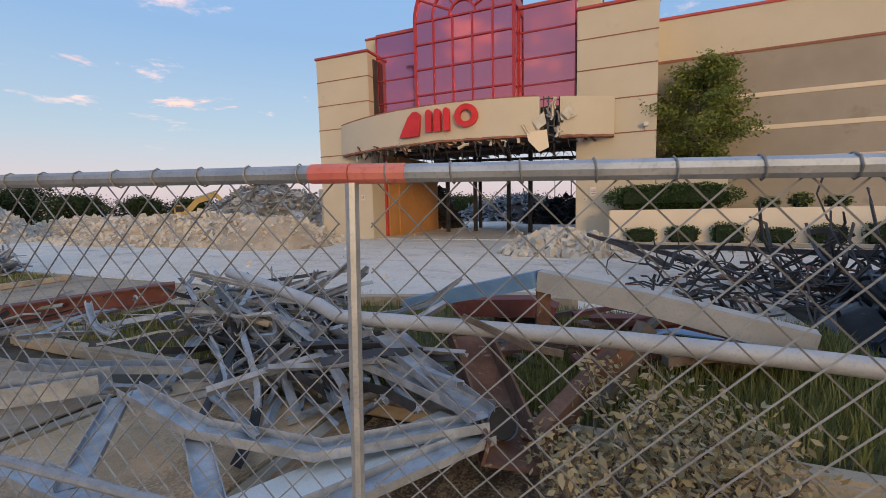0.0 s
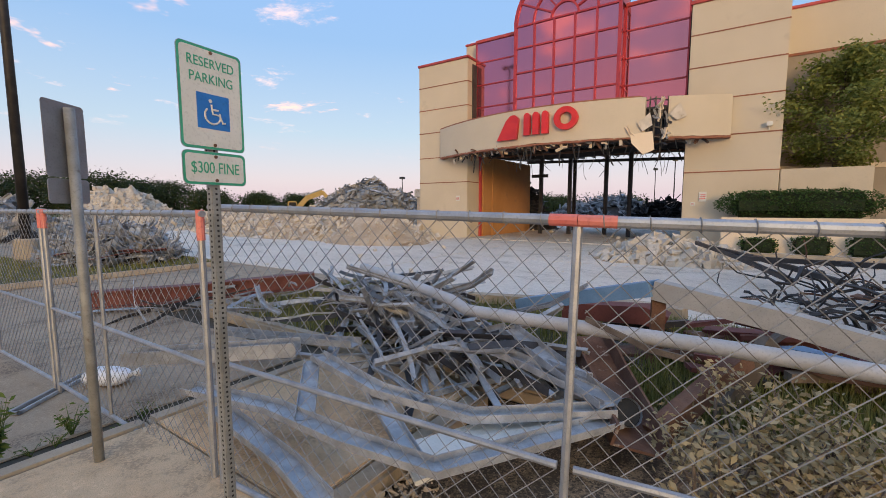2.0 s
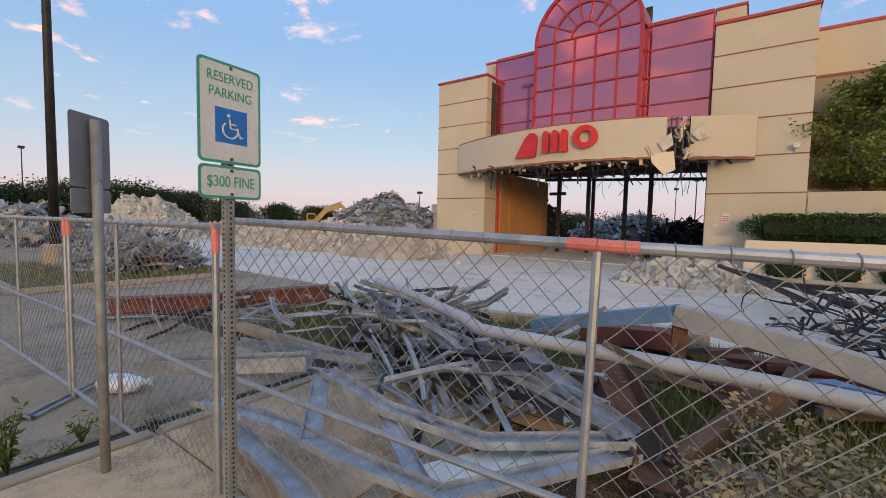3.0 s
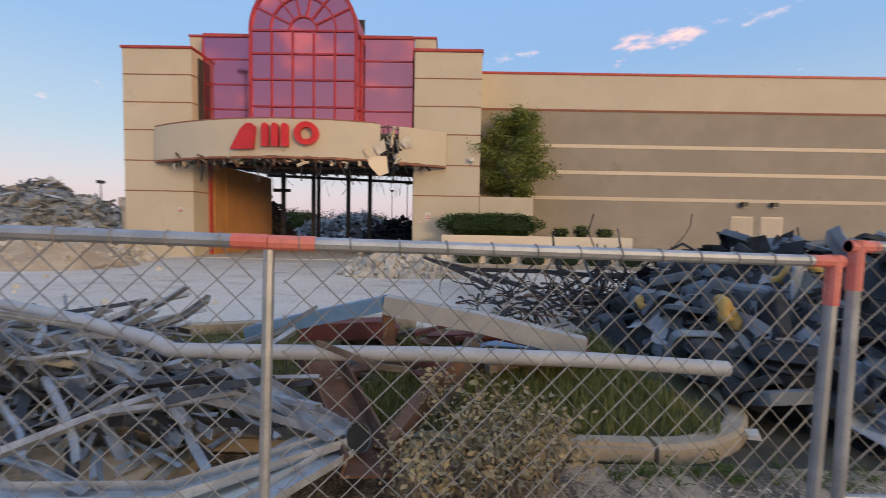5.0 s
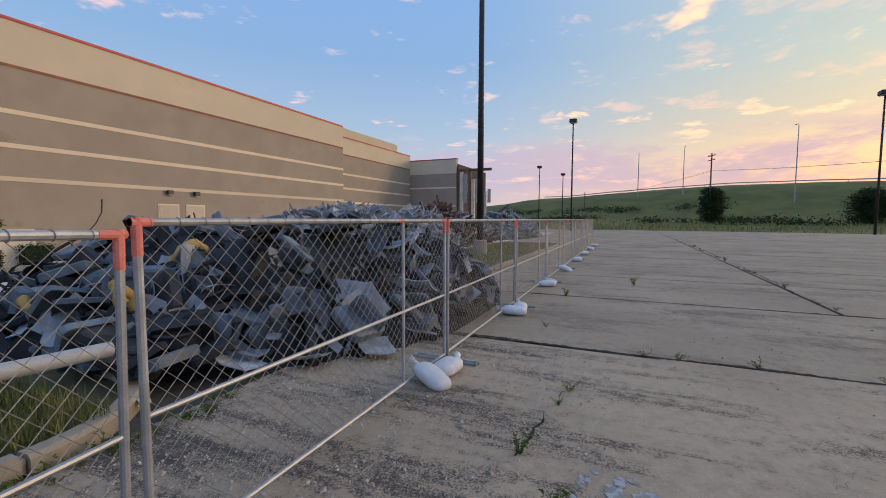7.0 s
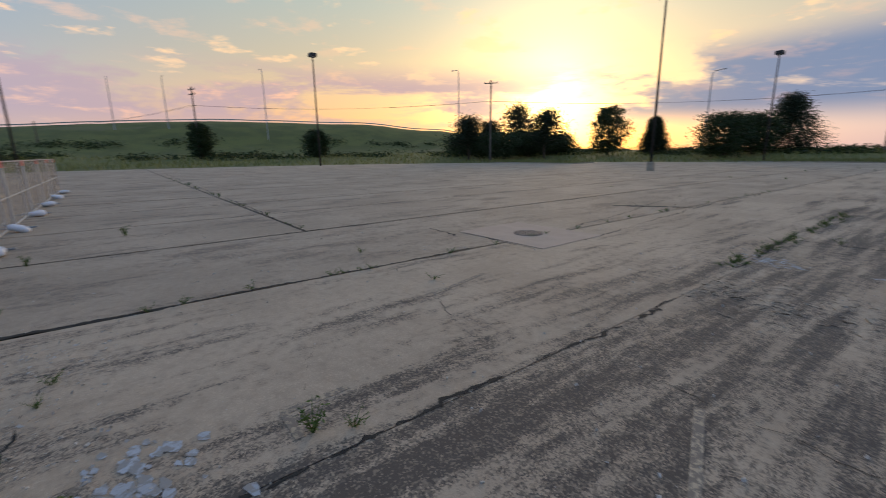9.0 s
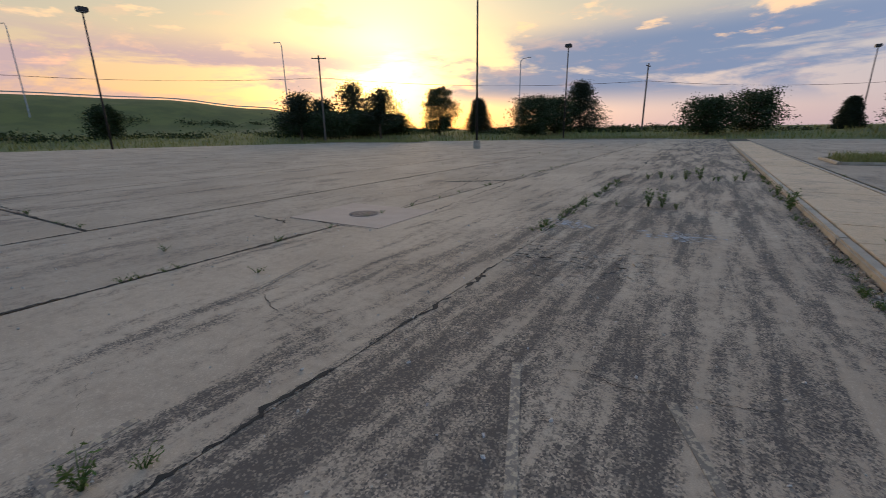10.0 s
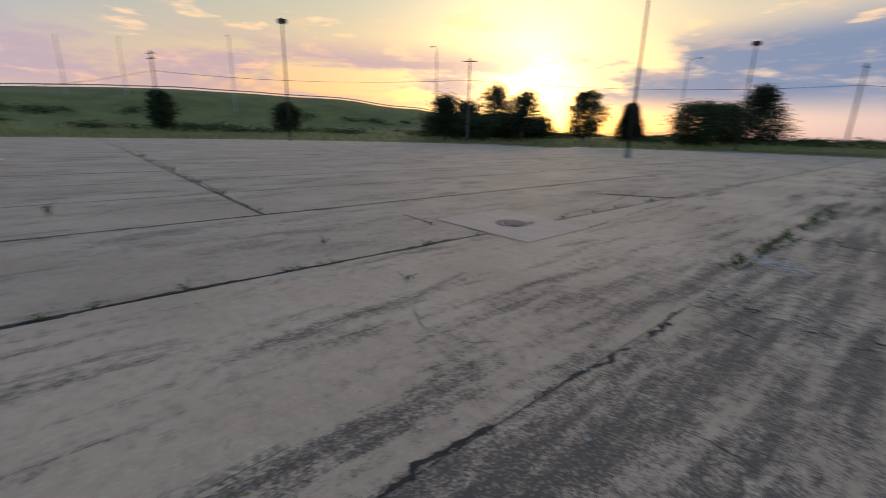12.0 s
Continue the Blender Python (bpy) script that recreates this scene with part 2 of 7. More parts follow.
M_KERB = surface("kerb_concrete", (0.35, 0.29, 0.218), (0.44, 0.368, 0.28), 2.0, 0.9, 0, 0.5, 70, True, (0.22, 0.19, 0.15), 0.60)
M_GROUND = surface("field_grass", (0.072, 0.083, 0.014), (0.122, 0.128, 0.027), 0.12, 0.95, 0, 0.6, 3.0, True, (0.125, 0.12, 0.045), 0.56, 0.05)
M_SOIL = surface("joint_soil", (0.05, 0.045, 0.035), (0.085, 0.075, 0.055), 4, 0.95, 0, 0.5, 60, True)
M_GAP = surface("crack_shadow", (0.014, 0.013, 0.011), (0.03, 0.026, 0.02), 5, 0.95, 0, 0.4, 60, True)
M_TURF = surface("turf_soil", (0.085, 0.085, 0.035), (0.12, 0.105, 0.055), 2, 0.95, 0, 0.6, 40, True)
M_CREAM = surface("cream_stucco", (0.585, 0.505, 0.385), (0.625, 0.54, 0.415), 0.5, 0.9, 0, 0.12, 40, True, (0.50, 0.43, 0.325), 0.62, 0.5, 0.03)
M_TAUPE = surface("taupe_block", (0.31, 0.262, 0.208), (0.35, 0.297, 0.238), 0.6, 0.92, 0, 0.25, 30, True, (0.27, 0.228, 0.18), 0.62, 0.6, 0.04)
M_STRIPE = surface("pale_band", (0.70, 0.575, 0.43), (0.74, 0.615, 0.47), 0.7, 0.9, 0, 0.1, 40, True)
M_REDTRIM = surface("red_trim", (0.42, 0.055, 0.055), (0.50, 0.075, 0.07), 1.5, 0.5, 0, 0.05, 30, True)
M_JOINT = surface("rust_joint", (0.26, 0.10, 0.06), (0.32, 0.13, 0.08), 2, 0.8, 0, 0.1, 40, True)
M_REDMET = surface("red_mullion", (0.42, 0.035, 0.05), (0.48, 0.05, 0.06), 2, 0.4, 0.2, 0.05, 40)
M_SIGNRED = surface("sign_red", (0.62, 0.02, 0.025), (0.70, 0.03, 0.03), 2, 0.35, 0, 0.03, 40)
M_SIGNSIDE = surface("sign_side", (0.40, 0.015, 0.02), (0.46, 0.02, 0.02), 2, 0.4, 0, 0.03, 40)
M_ORANGEWALL = surface("orange_wall", (0.52, 0.25, 0.09), (0.58, 0.29, 0.11), 0.8, 0.85, 0, 0.1, 30, True, (0.42, 0.21, 0.10), 0.6, 0.8)
# near-black: shade in entrance voids and scrap gaps, also dark roofs and walls
M_DARK = surface("dark_fill", (0.035, 0.032, 0.032), (0.07, 0.063, 0.06), 2, 0.85, 0, 0.3, 20, False, (0.12, 0.08, 0.06), 0.6)
M_GLASS = glass_mat("red_glass")
M_GALV = surface("galvanised_steel", (0.28, 0.295, 0.315), (0.43, 0.45, 0.475), 6, 0.5, 0.25, 0.08, 90, False, (0.30, 0.33, 0.37), 0.6, 9)
M_FENCE = surface("fence_steel", (0.36, 0.375, 0.40), (0.47, 0.485, 0.51), 8, 0.5, 0.65, 0.06, 120, False, (0.36, 0.37, 0.38), 0.62, 14)
M_WIRE = surface("fence_wire", (0.23, 0.222, 0.21), (0.35, 0.335, 0.31), 3, 0.55, 0.25, 0.0, 50)
M_ORANGE = surface("orange_paint", (0.70, 0.17, 0.14), (0.78, 0.25, 0.20), 5, 0.6, 0, 0.05, 60)
M_BLUESTEEL = surface("blue_steel", (0.16, 0.30, 0.46), (0.22, 0.37, 0.54), 3, 0.55, 0.2, 0.1, 60, False, (0.25, 0.25, 0.26), 0.62, 5)
M_PALESTEEL = surface("pale_painted_steel", (0.36, 0.345, 0.322), (0.44, 0.42, 0.392), 3, 0.6, 0.1, 0.1, 60, False, (0.36, 0.33, 0.30), 0.6, 4)
M_PIPE = surface("pale_pipe", (0.36, 0.36, 0.365), (0.44, 0.44, 0.445), 3, 0.6, 0.15, 0.06, 60, False, (0.42, 0.40, 0.38), 0.6, 4)
M_REDSTEEL = surface("red_oxide_steel", (0.14, 0.042, 0.038), (0.19, 0.062, 0.052), 3, 0.7, 0.0, 0.15, 50, False, (0.20, 0.10, 0.075), 0.58, 4)
M_RUST = surface("rusted_steel", (0.13, 0.065, 0.045), (0.22, 0.12, 0.08), 4, 0.85, 0.1, 0.4, 60, False, (0.42, 0.38, 0.35), 0.60, 5)
M_BLACKSTEEL = surface("black_steel", (0.03, 0.03, 0.033), (0.065, 0.06, 0.06), 3, 0.5, 0.2, 0.1, 60, False, (0.13, 0.09, 0.07), 0.62, 4)
M_SHEET = surface("blue_grey_plastic", (0.22, 0.25, 0.29), (0.41, 0.45, 0.50), 3, 0.5, 0.0, 0.1, 60, False, (0.12, 0.14, 0.17), 0.64, 4, 0.4)
M_SLATE = surface("slate_plastic", (0.075, 0.095, 0.115), (0.145, 0.175, 0.205), 3, 0.55, 0.0, 0.1, 60, False, (0.05, 0.06, 0.07), 0.62, 4, 0.35)
# dark plastic pieces, blackened further to paint the shaded gaps of the heap
M_SHEET_DARK = surface("dark_plastic_gap_shade", (0.012, 0.0135, 0.016), (0.032, 0.036, 0.042), 3, 0.8, 0.0, 0.1, 60, False, (0.10, 0.105, 0.11), 0.64, 4, 0.35)
M_YELLOW = surface("yellow_foam", (0.52, 0.31, 0.085), (0.60, 0.38, 0.12), 4, 0.8, 0, 0.3, 50, False, (0.36, 0.20, 0.06), 0.6, 5)
M_RUBBLE = surface("broken_concrete", (0.50, 0.445, 0.375), (0.63, 0.575, 0.505), 2.5, 0.95, 0, 0.5, 40, False, (0.30, 0.24, 0.18), 0.58, 3)
M_DIRT = surface("rubble_dirt", (0.42, 0.325, 0.23), (0.54, 0.445, 0.34), 1.2, 0.95, 0, 0.8, 12, True, (0.24, 0.165, 0.10), 0.56, 0.5)
M_SCRAP = surface("grey_scrap", (0.26, 0.29, 0.33), (0.44, 0.47, 0.50), 2, 0.6, 0.2, 0.2, 40, False, (0.16, 0.16, 0.17), 0.56, 2, 0.3)
M_SIGNFACE = surface("sign_white", (0.64, 0.64, 0.60), (0.70, 0.70, 0.66), 4, 0.45, 0, 0.02, 80, False, (0.58, 0.58, 0.54), 0.62, 5, 0.02)
M_SIGNGREEN = surface("sign_green", (0.03, 0.33, 0.20), (0.04, 0.38, 0.24), 6, 0.45, 0, 0.02, 80, vary=0.02)
M_SIGNBLUE = surface("sign_blue", (0.01, 0.16, 0.52), (0.015, 0.19, 0.58), 6, 0.45, 0, 0.02, 80, vary=0.02)
M_SIGNBACK = surface("sign_back", (0.30, 0.30, 0.31), (0.36, 0.36, 0.37), 6, 0.5, 0.6, 0.02, 80)
M_POST = surface("sign_post_steel", (0.24, 0.24, 0.225), (0.34, 0.34, 0.325), 7, 0.6, 0.3, 0.06, 90, False, (0.16, 0.13, 0.10), 0.6, 9)
M_HOLE = surface("hole_dark", (0.02, 0.02, 0.02), (0.03, 0.03, 0.03), 6, 0.9, 0, 0.0, 80)
M_BAG = surface("white_sandbag", (0.66, 0.66, 0.68), (0.76, 0.76, 0.78), 7, 0.75, 0, 0.5, 90, False, (0.50, 0.48, 0.45), 0.62, 6)
M_POLE = surface("dark_pole", (0.022, 0.02, 0.02), (0.045, 0.04, 0.038), 3, 0.6, 0.3, 0.05, 40)
M_WOODPOLE = surface("weathered_wood", (0.10, 0.08, 0.065), (0.16, 0.13, 0.105), 3, 0.9, 0, 0.3, 40)
M_PAINT = surface("worn_paint_line", (0.41, 0.315, 0.208), (0.48, 0.375, 0.252), 3, 0.85, 0, 0.3, 60, True, (0.17, 0.138, 0.11), 0.43, 22)
M_CHALK = surface("pale_blue_mark", (0.36, 0.37, 0.38), (0.42, 0.44, 0.46), 3, 0.85, 0, 0.3, 60, True, (0.26, 0.235, 0.20), 0.44, 9)
M_IRON = surface("cast_iron", (0.19, 0.15, 0.125), (0.26, 0.21, 0.175), 12, 0.8, 0.2, 0.3, 80)
M_PATCH = surface("patch_concrete", (0.47, 0.35, 0.262), (0.53, 0.40, 0.302), 1.5, 0.9, 0, 0.2, 70, True)
M_EXCAV = surface("machine_yellow", (0.40, 0.265, 0.085), (0.48, 0.325, 0.105), 2, 0.55, 0, 0.1, 40, False, (0.25, 0.17, 0.07), 0.6, 2)
M_DOOR = surface("door_paint", (0.50, 0.42, 0.33), (0.55, 0.46, 0.37), 2, 0.6, 0, 0.05, 50)
M_BARK = surface("bark", (0.075, 0.055, 0.04), (0.13, 0.10, 0.075), 6, 0.95, 0, 0.6, 50)
M_LEAF = leaf_mat("tree_leaves", (0.10, 0.14, 0.028), (0.27, 0.29, 0.085))
M_LEAF_FAR = leaf_mat("far_leaves", (0.022, 0.038, 0.014), (0.05, 0.075, 0.028))
M_LEAF_FIELD = leaf_mat("field_leaves", (0.02, 0.034, 0.010), (0.052, 0.072, 0.022))
M_LEAF_PINE = leaf_mat("pine_needles", (0.018, 0.028, 0.014), (0.035, 0.05, 0.024))
M_HEDGE = leaf_mat("hedge_leaves", (0.025, 0.06, 0.016), (0.06, 0.12, 0.03))
M_DRYLEAF = leaf_mat("dry_leaves", (0.27, 0.215, 0.115), (0.50, 0.41, 0.245), 0.8)
M_TWIG = surface("dry_twig", (0.12, 0.09, 0.07), (0.20, 0.155, 0.12), 6, 0.9, 0, 0.3, 60)
M_BLADE = leaf_mat("grass_blades", (0.14, 0.165, 0.042), (0.31, 0.285, 0.115), 0.8)
M_WEED = leaf_mat("weed_leaves", (0.06, 0.11, 0.025), (0.14, 0.19, 0.055), 0.8)
M_LAMPHEAD = surface("lamp_head", (0.03, 0.03, 0.03), (0.05, 0.05, 0.05), 3, 0.5, 0.2, 0.02, 40)


# ---- building helpers ----
def mesh_from(name, verts, faces, mat, smooth=False):
    me = bpy.data.meshes.new(name)
    me.from_pydata([tuple(map(float, v)) for v in verts], [], [tuple(map(int, f)) for f in faces])
    me.materials.append(mat)
    if smooth:
        me.polygons.foreach_set("use_smooth", [True] * len(me.polygons))
    return me


def part(name, bm, mat, parent=None, label="", smooth=False):
    me = bpy.data.meshes.new(name)
    bmesh.ops.recalc_face_normals(bm, faces=bm.faces)
    bm.to_mesh(me)
    bm.free()
    me.materials.append(mat)
    if smooth:
        me.polygons.foreach_set("use_smooth", [True] * len(me.polygons))
    ob = new(name, me)
    ob.parent = parent
    if label:
        ob["label"] = label
    return ob


def thing(name, label, category, group="", kind="", at=None):
    ob = new(name)
    ob.empty_display_size = 0.2
    if at is not None:
        ob.matrix_basis = at
    return tagged(ob, label, category, group, kind)


def box(bm, lo, hi, m=None, bevel=0.0):
    """An axis-aligned box from corner to corner, moved by m, with its edges eased."""
    x0, y0, z0 = lo
    x1, y1, z1 = hi
    vs = [bm.verts.new(p) for p in ((x0, y0, z0), (x1, y0, z0), (x1, y1, z0), (x0, y1, z0), (x0, y0, z1), (x1, y0, z1), (x1, y1, z1), (x0, y1, z1))]
    fs = [bm.faces.new([vs[i] for i in f]) for f in ((0, 3, 2, 1), (4, 5, 6, 7), (0, 1, 5, 4), (1, 2, 6, 5), (2, 3, 7, 6), (3, 0, 4, 7))]
    if bevel:
        r = bmesh.ops.bevel(bm, geom=list({e for f in fs for e in f.edges}), offset=bevel, segments=2, affect="EDGES")
        vs = list({v for f in r["faces"] for v in f.verts} | {v for v in vs if v.is_valid})
    if m is not None:
        bmesh.ops.transform(bm, matrix=m, verts=vs)
    return bm


def boxed(lo, hi, bevel=0.0, m=None):
    return box(bmesh.new(), lo, hi, m, bevel)


def tube(bm, pts, r, n=8, cap=True):
    """A round bar through points; r may be a list."""
    pts = [Vector(p) for p in pts]
    rs = r if isinstance(r, (list, tuple)) else [r] * len(pts)
    rings = []
    for i, p in enumerate(pts):
        d = (pts[min(i + 1, len(pts) - 1)] - pts[max(i - 1, 0)]).normalized()
        a = d.cross(Vector((0, 0, 1)) if abs(d.z) < 0.9 else Vector((1, 0, 0))).normalized()
        b = d.cross(a)
        rings.append([bm.verts.new(p + (a * math.cos(t) + b * math.sin(t)) * rs[i]) for t in [2 * math.pi * j / n for j in range(n)]])
    for A, B in zip(rings, rings[1:]):
        for j in range(n):
            bm.faces.new((A[j], A[(j + 1) % n], B[(j + 1) % n], B[j]))
    if cap:
        bm.faces.new(rings[0][::-1])
        bm.faces.new(rings[-1])
    return bm


def profile_bar(bm, pts, shape, twist=0.0):
    """A bar with a section of (side, up) corners swept through points: channels, angles, flats, box beams."""
    pts = [Vector(p) for p in pts]
    rings = []
    for i, p in enumerate(pts):
        d = (pts[min(i + 1, len(pts) - 1)] - pts[max(i - 1, 0)]).normalized()
        a = d.cross(Vector((0, 0, 1)))
        a = a.normalized() if a.length > 1e-3 else Vector((1, 0, 0))
        b = a.cross(d)
        t = twist * i / max(1, len(pts) - 1)
        a, b = a * math.cos(t) + b * math.sin(t), b * math.cos(t) - a * math.sin(t)
        rings.append([bm.verts.new(p + a * u + b * v) for u, v in shape])
    n = len(shape)
    for A, B in zip(rings, rings[1:]):
        for j in range(n):
            bm.faces.new((A[j], A[(j + 1) % n], B[(j + 1) % n], B[j]))
    bm.faces.new(rings[0][::-1])
    bm.faces.new(rings[-1])
    return bm


def channel(w, h, t=0.006):
    return [(-w / 2, 0), (w / 2, 0), (w / 2, h), (w / 2 - t, h), (w / 2 - t, t), (-w / 2 + t, t), (-w / 2 + t, h), (-w / 2, h)]


def flat(w, t=0.008):
    return [(-w / 2, 0), (w / 2, 0), (w / 2, t), (-w / 2, t)]


def rect(w, h):
    return [(-w / 2, -h / 2), (w / 2, -h / 2), (w / 2, h / 2), (-w / 2, h / 2)]


def ibeam(w, h, t=0.012):
    a, b = w / 2, h / 2
    return [(-a, -b), (a, -b), (a, -b + t), (t / 2, -b + t), (t / 2, b - t), (a, b - t), (a, b), (-a, b), (-a, b - t), (-t / 2, b - t), (-t / 2, -b + t), (-a, -b + t)]


def leaves(n, centre_fn, size, rng, aspect=2.0, droop=0.0):
    """Loose leaf quads, two triangles each, at places given by a function."""
    v, f = [], []
    for i in range(n):
        c = Vector(centre_fn())
        d = Vector(rng.normal(size=3))
        d.z = d.z * 0.6 - droop
        d.normalize()
        s = Vector(rng.normal(size=3)).cross(d).normalized()
        L = size * rng.uniform(0.6, 1.3)
        W = L / aspect
        k = len(v)
        v += [c, c + d * L * 0.5 + s * W * 0.5, c + d * L, c + d * L * 0.5 - s * W * 0.5]
        f.append((k, k + 1, k + 2, k + 3))
    return v, f


def blades(n, place_fn, h0, h1, rng, width=0.008, lean=0.45):
    """Grass blades, each a bent strip."""
    v, f = [], []
    for i in range(n):
        x, y, z = place_fn()
        h, a = rng.uniform(h0, h1), rng.uniform(0, 6.283)
        dx, dy = math.cos(a), math.sin(a)
        l = rng.uniform(0.1, lean) * h
        w = width * rng.uniform(0.7, 1.4)
        k = len(v)
        v += [(x - dy * w, y + dx * w, z), (x + dy * w, y - dx * w, z), (x + dx * l * 0.4 + dy * w * 0.7, y + dy * l * 0.4 - dx * w * 0.7, z + h * 0.6), (x + dx * l * 0.4 - dy * w * 0.7, y + dy * l * 0.4 + dx * w * 0.7, z + h * 0.6), (x + dx * l, y + dy * l, z + h)]
        f += [(k, k + 1, k + 2, k + 3), (k + 3, k + 2, k + 4)]
    return v, f


def chunk(rng, size, squash=0.7):
    """One broken lump: a jittered, sheared box with cut corners, as vertices and faces."""
    s = np.array([rng.uniform(0.6, 1.4), rng.uniform(0.5, 1.1), rng.uniform(0.35, 0.9) * squash]) * size
    c = np.array([(-1, -1, -1), (1, -1, -1), (1, 1, -1), (-1, 1, -1), (-1, -1, 1), (1, -1, 1), (1, 1, 1), (-1, 1, 1)], float) * 0.5
    c += rng.uniform(-0.2, 0.2, c.shape)
    rot = np.array(Euler(rng.uniform(-3.1, 3.1, 3)).to_matrix())
    return (c * s) @ rot.T, [(0, 3, 2, 1), (4, 5, 6, 7), (0, 1, 5, 4), (1, 2, 6, 5), (2, 3, 7, 6), (3, 0, 4, 7)]


def heap_height(x, y, cx, cy, rx, ry, h, seed=0.0, rough=0.25, steep=1.6):
    d = math.hypot((x - cx) / rx, (y - cy) / ry)
    n = noise.noise(Vector((x * 0.5 + seed, y * 0.5, seed))) * rough + noise.noise(Vector((x * 1.7, y * 1.7 + seed, 3 + seed))) * rough * 0.5
    return h * max(0.0, 1 - d ** steep) * (1 + n * 1.4) + (n * 0.12 if d < 1 else 0) - 0.06 * (d > 0.97)


def heap_core(name, mat, parent, cx, cy, rx, ry, h, seed=0.0, step=0.3, rough=0.25, steep=1.6):
    nx, ny = max(12, int(2 * rx / step)), max(12, int(2 * ry / step))
    v = [(cx - rx + 2 * rx * i / nx, cy - ry + 2 * ry * j / ny) for j in range(ny + 1) for i in range(nx + 1)]
    v = [(x, y, heap_height(x, y, cx, cy, rx, ry, h, seed, rough, steep)) for x, y in v]
    f = [(j * (nx + 1) + i, j * (nx + 1) + i + 1, (j + 1) * (nx + 1) + i + 1, (j + 1) * (nx + 1) + i) for j in range(ny) for i in range(nx)]
    ob = new(name, mesh_from(name, v, f, mat, True))
    ob.parent = parent
    return ob


def heap_spot(rng, cx, cy, rx, ry, h, seed, rough=0.25, edge=1.0, steep=1.6):
    while True:
        u, w = rng.uniform(-1, 1, 2)
        if math.hypot(u, w) < edge:
            x, y = cx + u * rx, cy + w * ry
            return x, y, max(0.0, heap_height(x, y, cx, cy, rx, ry, h, seed, rough, steep))


def chunks(name, mat, parent, n, spot, s0, s1, rng, squash=0.7):
    v, f = [], []
    for i in range(n):
        x, y, z = spot()
        s = s0 + (s1 - s0) * rng.random() ** 3
        c, q = chunk(rng, s, squash)
        k = len(v)
        v += list(c + np.array((x, y, z + s * 0.1)))
        f += [tuple(a + k for a in t) for t in q]
    ob = new(name, mesh_from(name, v, f, mat))
    ob.parent = parent
    return tagged(ob, kind="stuff")


def bent_strip(rng, length, w, t, kinks=2, bend=0.6):
    """A twisted flat or angle bar, as a bmesh at the origin."""
    p, d = Vector((-length / 2, 0, 0)), Vector((1, 0, 0))
    pts = [p.copy()]
    for i in range(kinks + 1):
        p = p + d * length / (kinks + 1)
        pts.append(p.copy())
        d = (d + Vector((0, rng.uniform(-bend, bend), rng.uniform(-bend, bend)))).normalized()
    bm = bmesh.new()
    shape = channel(w, w * 0.6, t) if rng.random() < 0.45 else flat(w, t)
    profile_bar(bm, pts, shape, rng.uniform(-1.2, 1.2))
    return bm


def strip_mesh(name, rng, mat, length, w, t, kinks=2, bend=0.6):
    bm = bent_strip(rng, length, w, t, kinks, bend)
    bmesh.ops.recalc_face_normals(bm, faces=bm.faces)
    me = bpy.data.meshes.new(name)
    bm.to_mesh(me)
    bm.free()
    me.materials.append(mat)
    return me


def curved_sheet(name, rng, mat, w, l, curl):
    """A moulded plastic shell: a curved plate with a turned edge and real thickness."""
    bm = bmesh.new()
    nx, ny = 5, 4
    top = {}
    lift = rng.uniform(-0.2, 0.2)
    for side, off in ((0, 0.0), (1, -0.012)):
        for j in range(ny + 1):
            for i in range(nx + 1):
                u, q = i / nx - 0.5, j / ny - 0.5
                z = curl * (u * u * 4) * 0.5 * w + lift * q * l * 0.5 + (0.05 if j == ny else 0.0)
                top[side, i, j] = bm.verts.new((u * w * (1 - 0.25 * abs(q)), q * l, z + off))
    for j in range(ny):
        for i in range(nx):
            bm.faces.new([top[0, a, b] for a, b in ((i, j), (i + 1, j), (i + 1, j + 1), (i, j + 1))])
            bm.faces.new([top[1, a, b] for a, b in ((i, j + 1), (i + 1, j + 1), (i + 1, j), (i, j))])
    rim = [(i, 0) for i in range(nx)] + [(nx, j) for j in range(ny)] + [(i, ny) for i in range(nx, 0, -1)] + [(0, j) for j in range(ny, 0, -1)]
    for a, b in zip(rim, rim[1:] + rim[:1]):
        bm.faces.new((top[0, a[0], a[1]], top[1, a[0], a[1]], top[1, b[0], b[1]], top[0, b[0], b[1]]))
    bmesh.ops.recalc_face_normals(bm, faces=bm.faces)
    me = bpy.data.meshes.new(name)
    bm.to_mesh(me)
    bm.free()
    me.materials.append(mat)
    return me


def seat_back(name, mat, w, h, deep):
    """A moulded seat back: a rounded pan with a turned rim and a raised face."""
    bm = bmesh.new()

    def loop(inset, z):
        r, out = 0.09, []
        for cx, cy, a0 in ((w / 2 - r, h / 2 - r, 0), (-w / 2 + r, h / 2 - r, 90), (-w / 2 + r, -h / 2 + r, 180), (w / 2 - r, -h / 2 + r, 270)):
            out += [bm.verts.new((cx + (r - inset) * math.cos(radians(a0 + 30 * j)), cy + (r - inset) * math.sin(radians(a0 + 30 * j)), z)) for j in range(4)]
        return out

    rings = [loop(0.014, deep - 0.02), loop(0.014, 0.0), loop(0.0, 0.0), loop(0.0, deep), loop(0.035, deep + 0.02)]
    for A, B in zip(rings, rings[1:]):
        for j in range(16):
            bm.faces.new((A[j], A[(j + 1) % 16], B[(j + 1) % 16], B[j]))
    bm.faces.new(rings[0])
    bm.faces.new(rings[-1])
    bmesh.ops.recalc_face_normals(bm, faces=bm.faces)
    me = bpy.data.meshes.new(name)
    bm.to_mesh(me)
    bm.free()
    me.materials.append(mat)
    return me


def place(name, me, parent, m):
    ob = new(name, me)
    ob.parent = parent
    ob.matrix_basis = m
    return ob


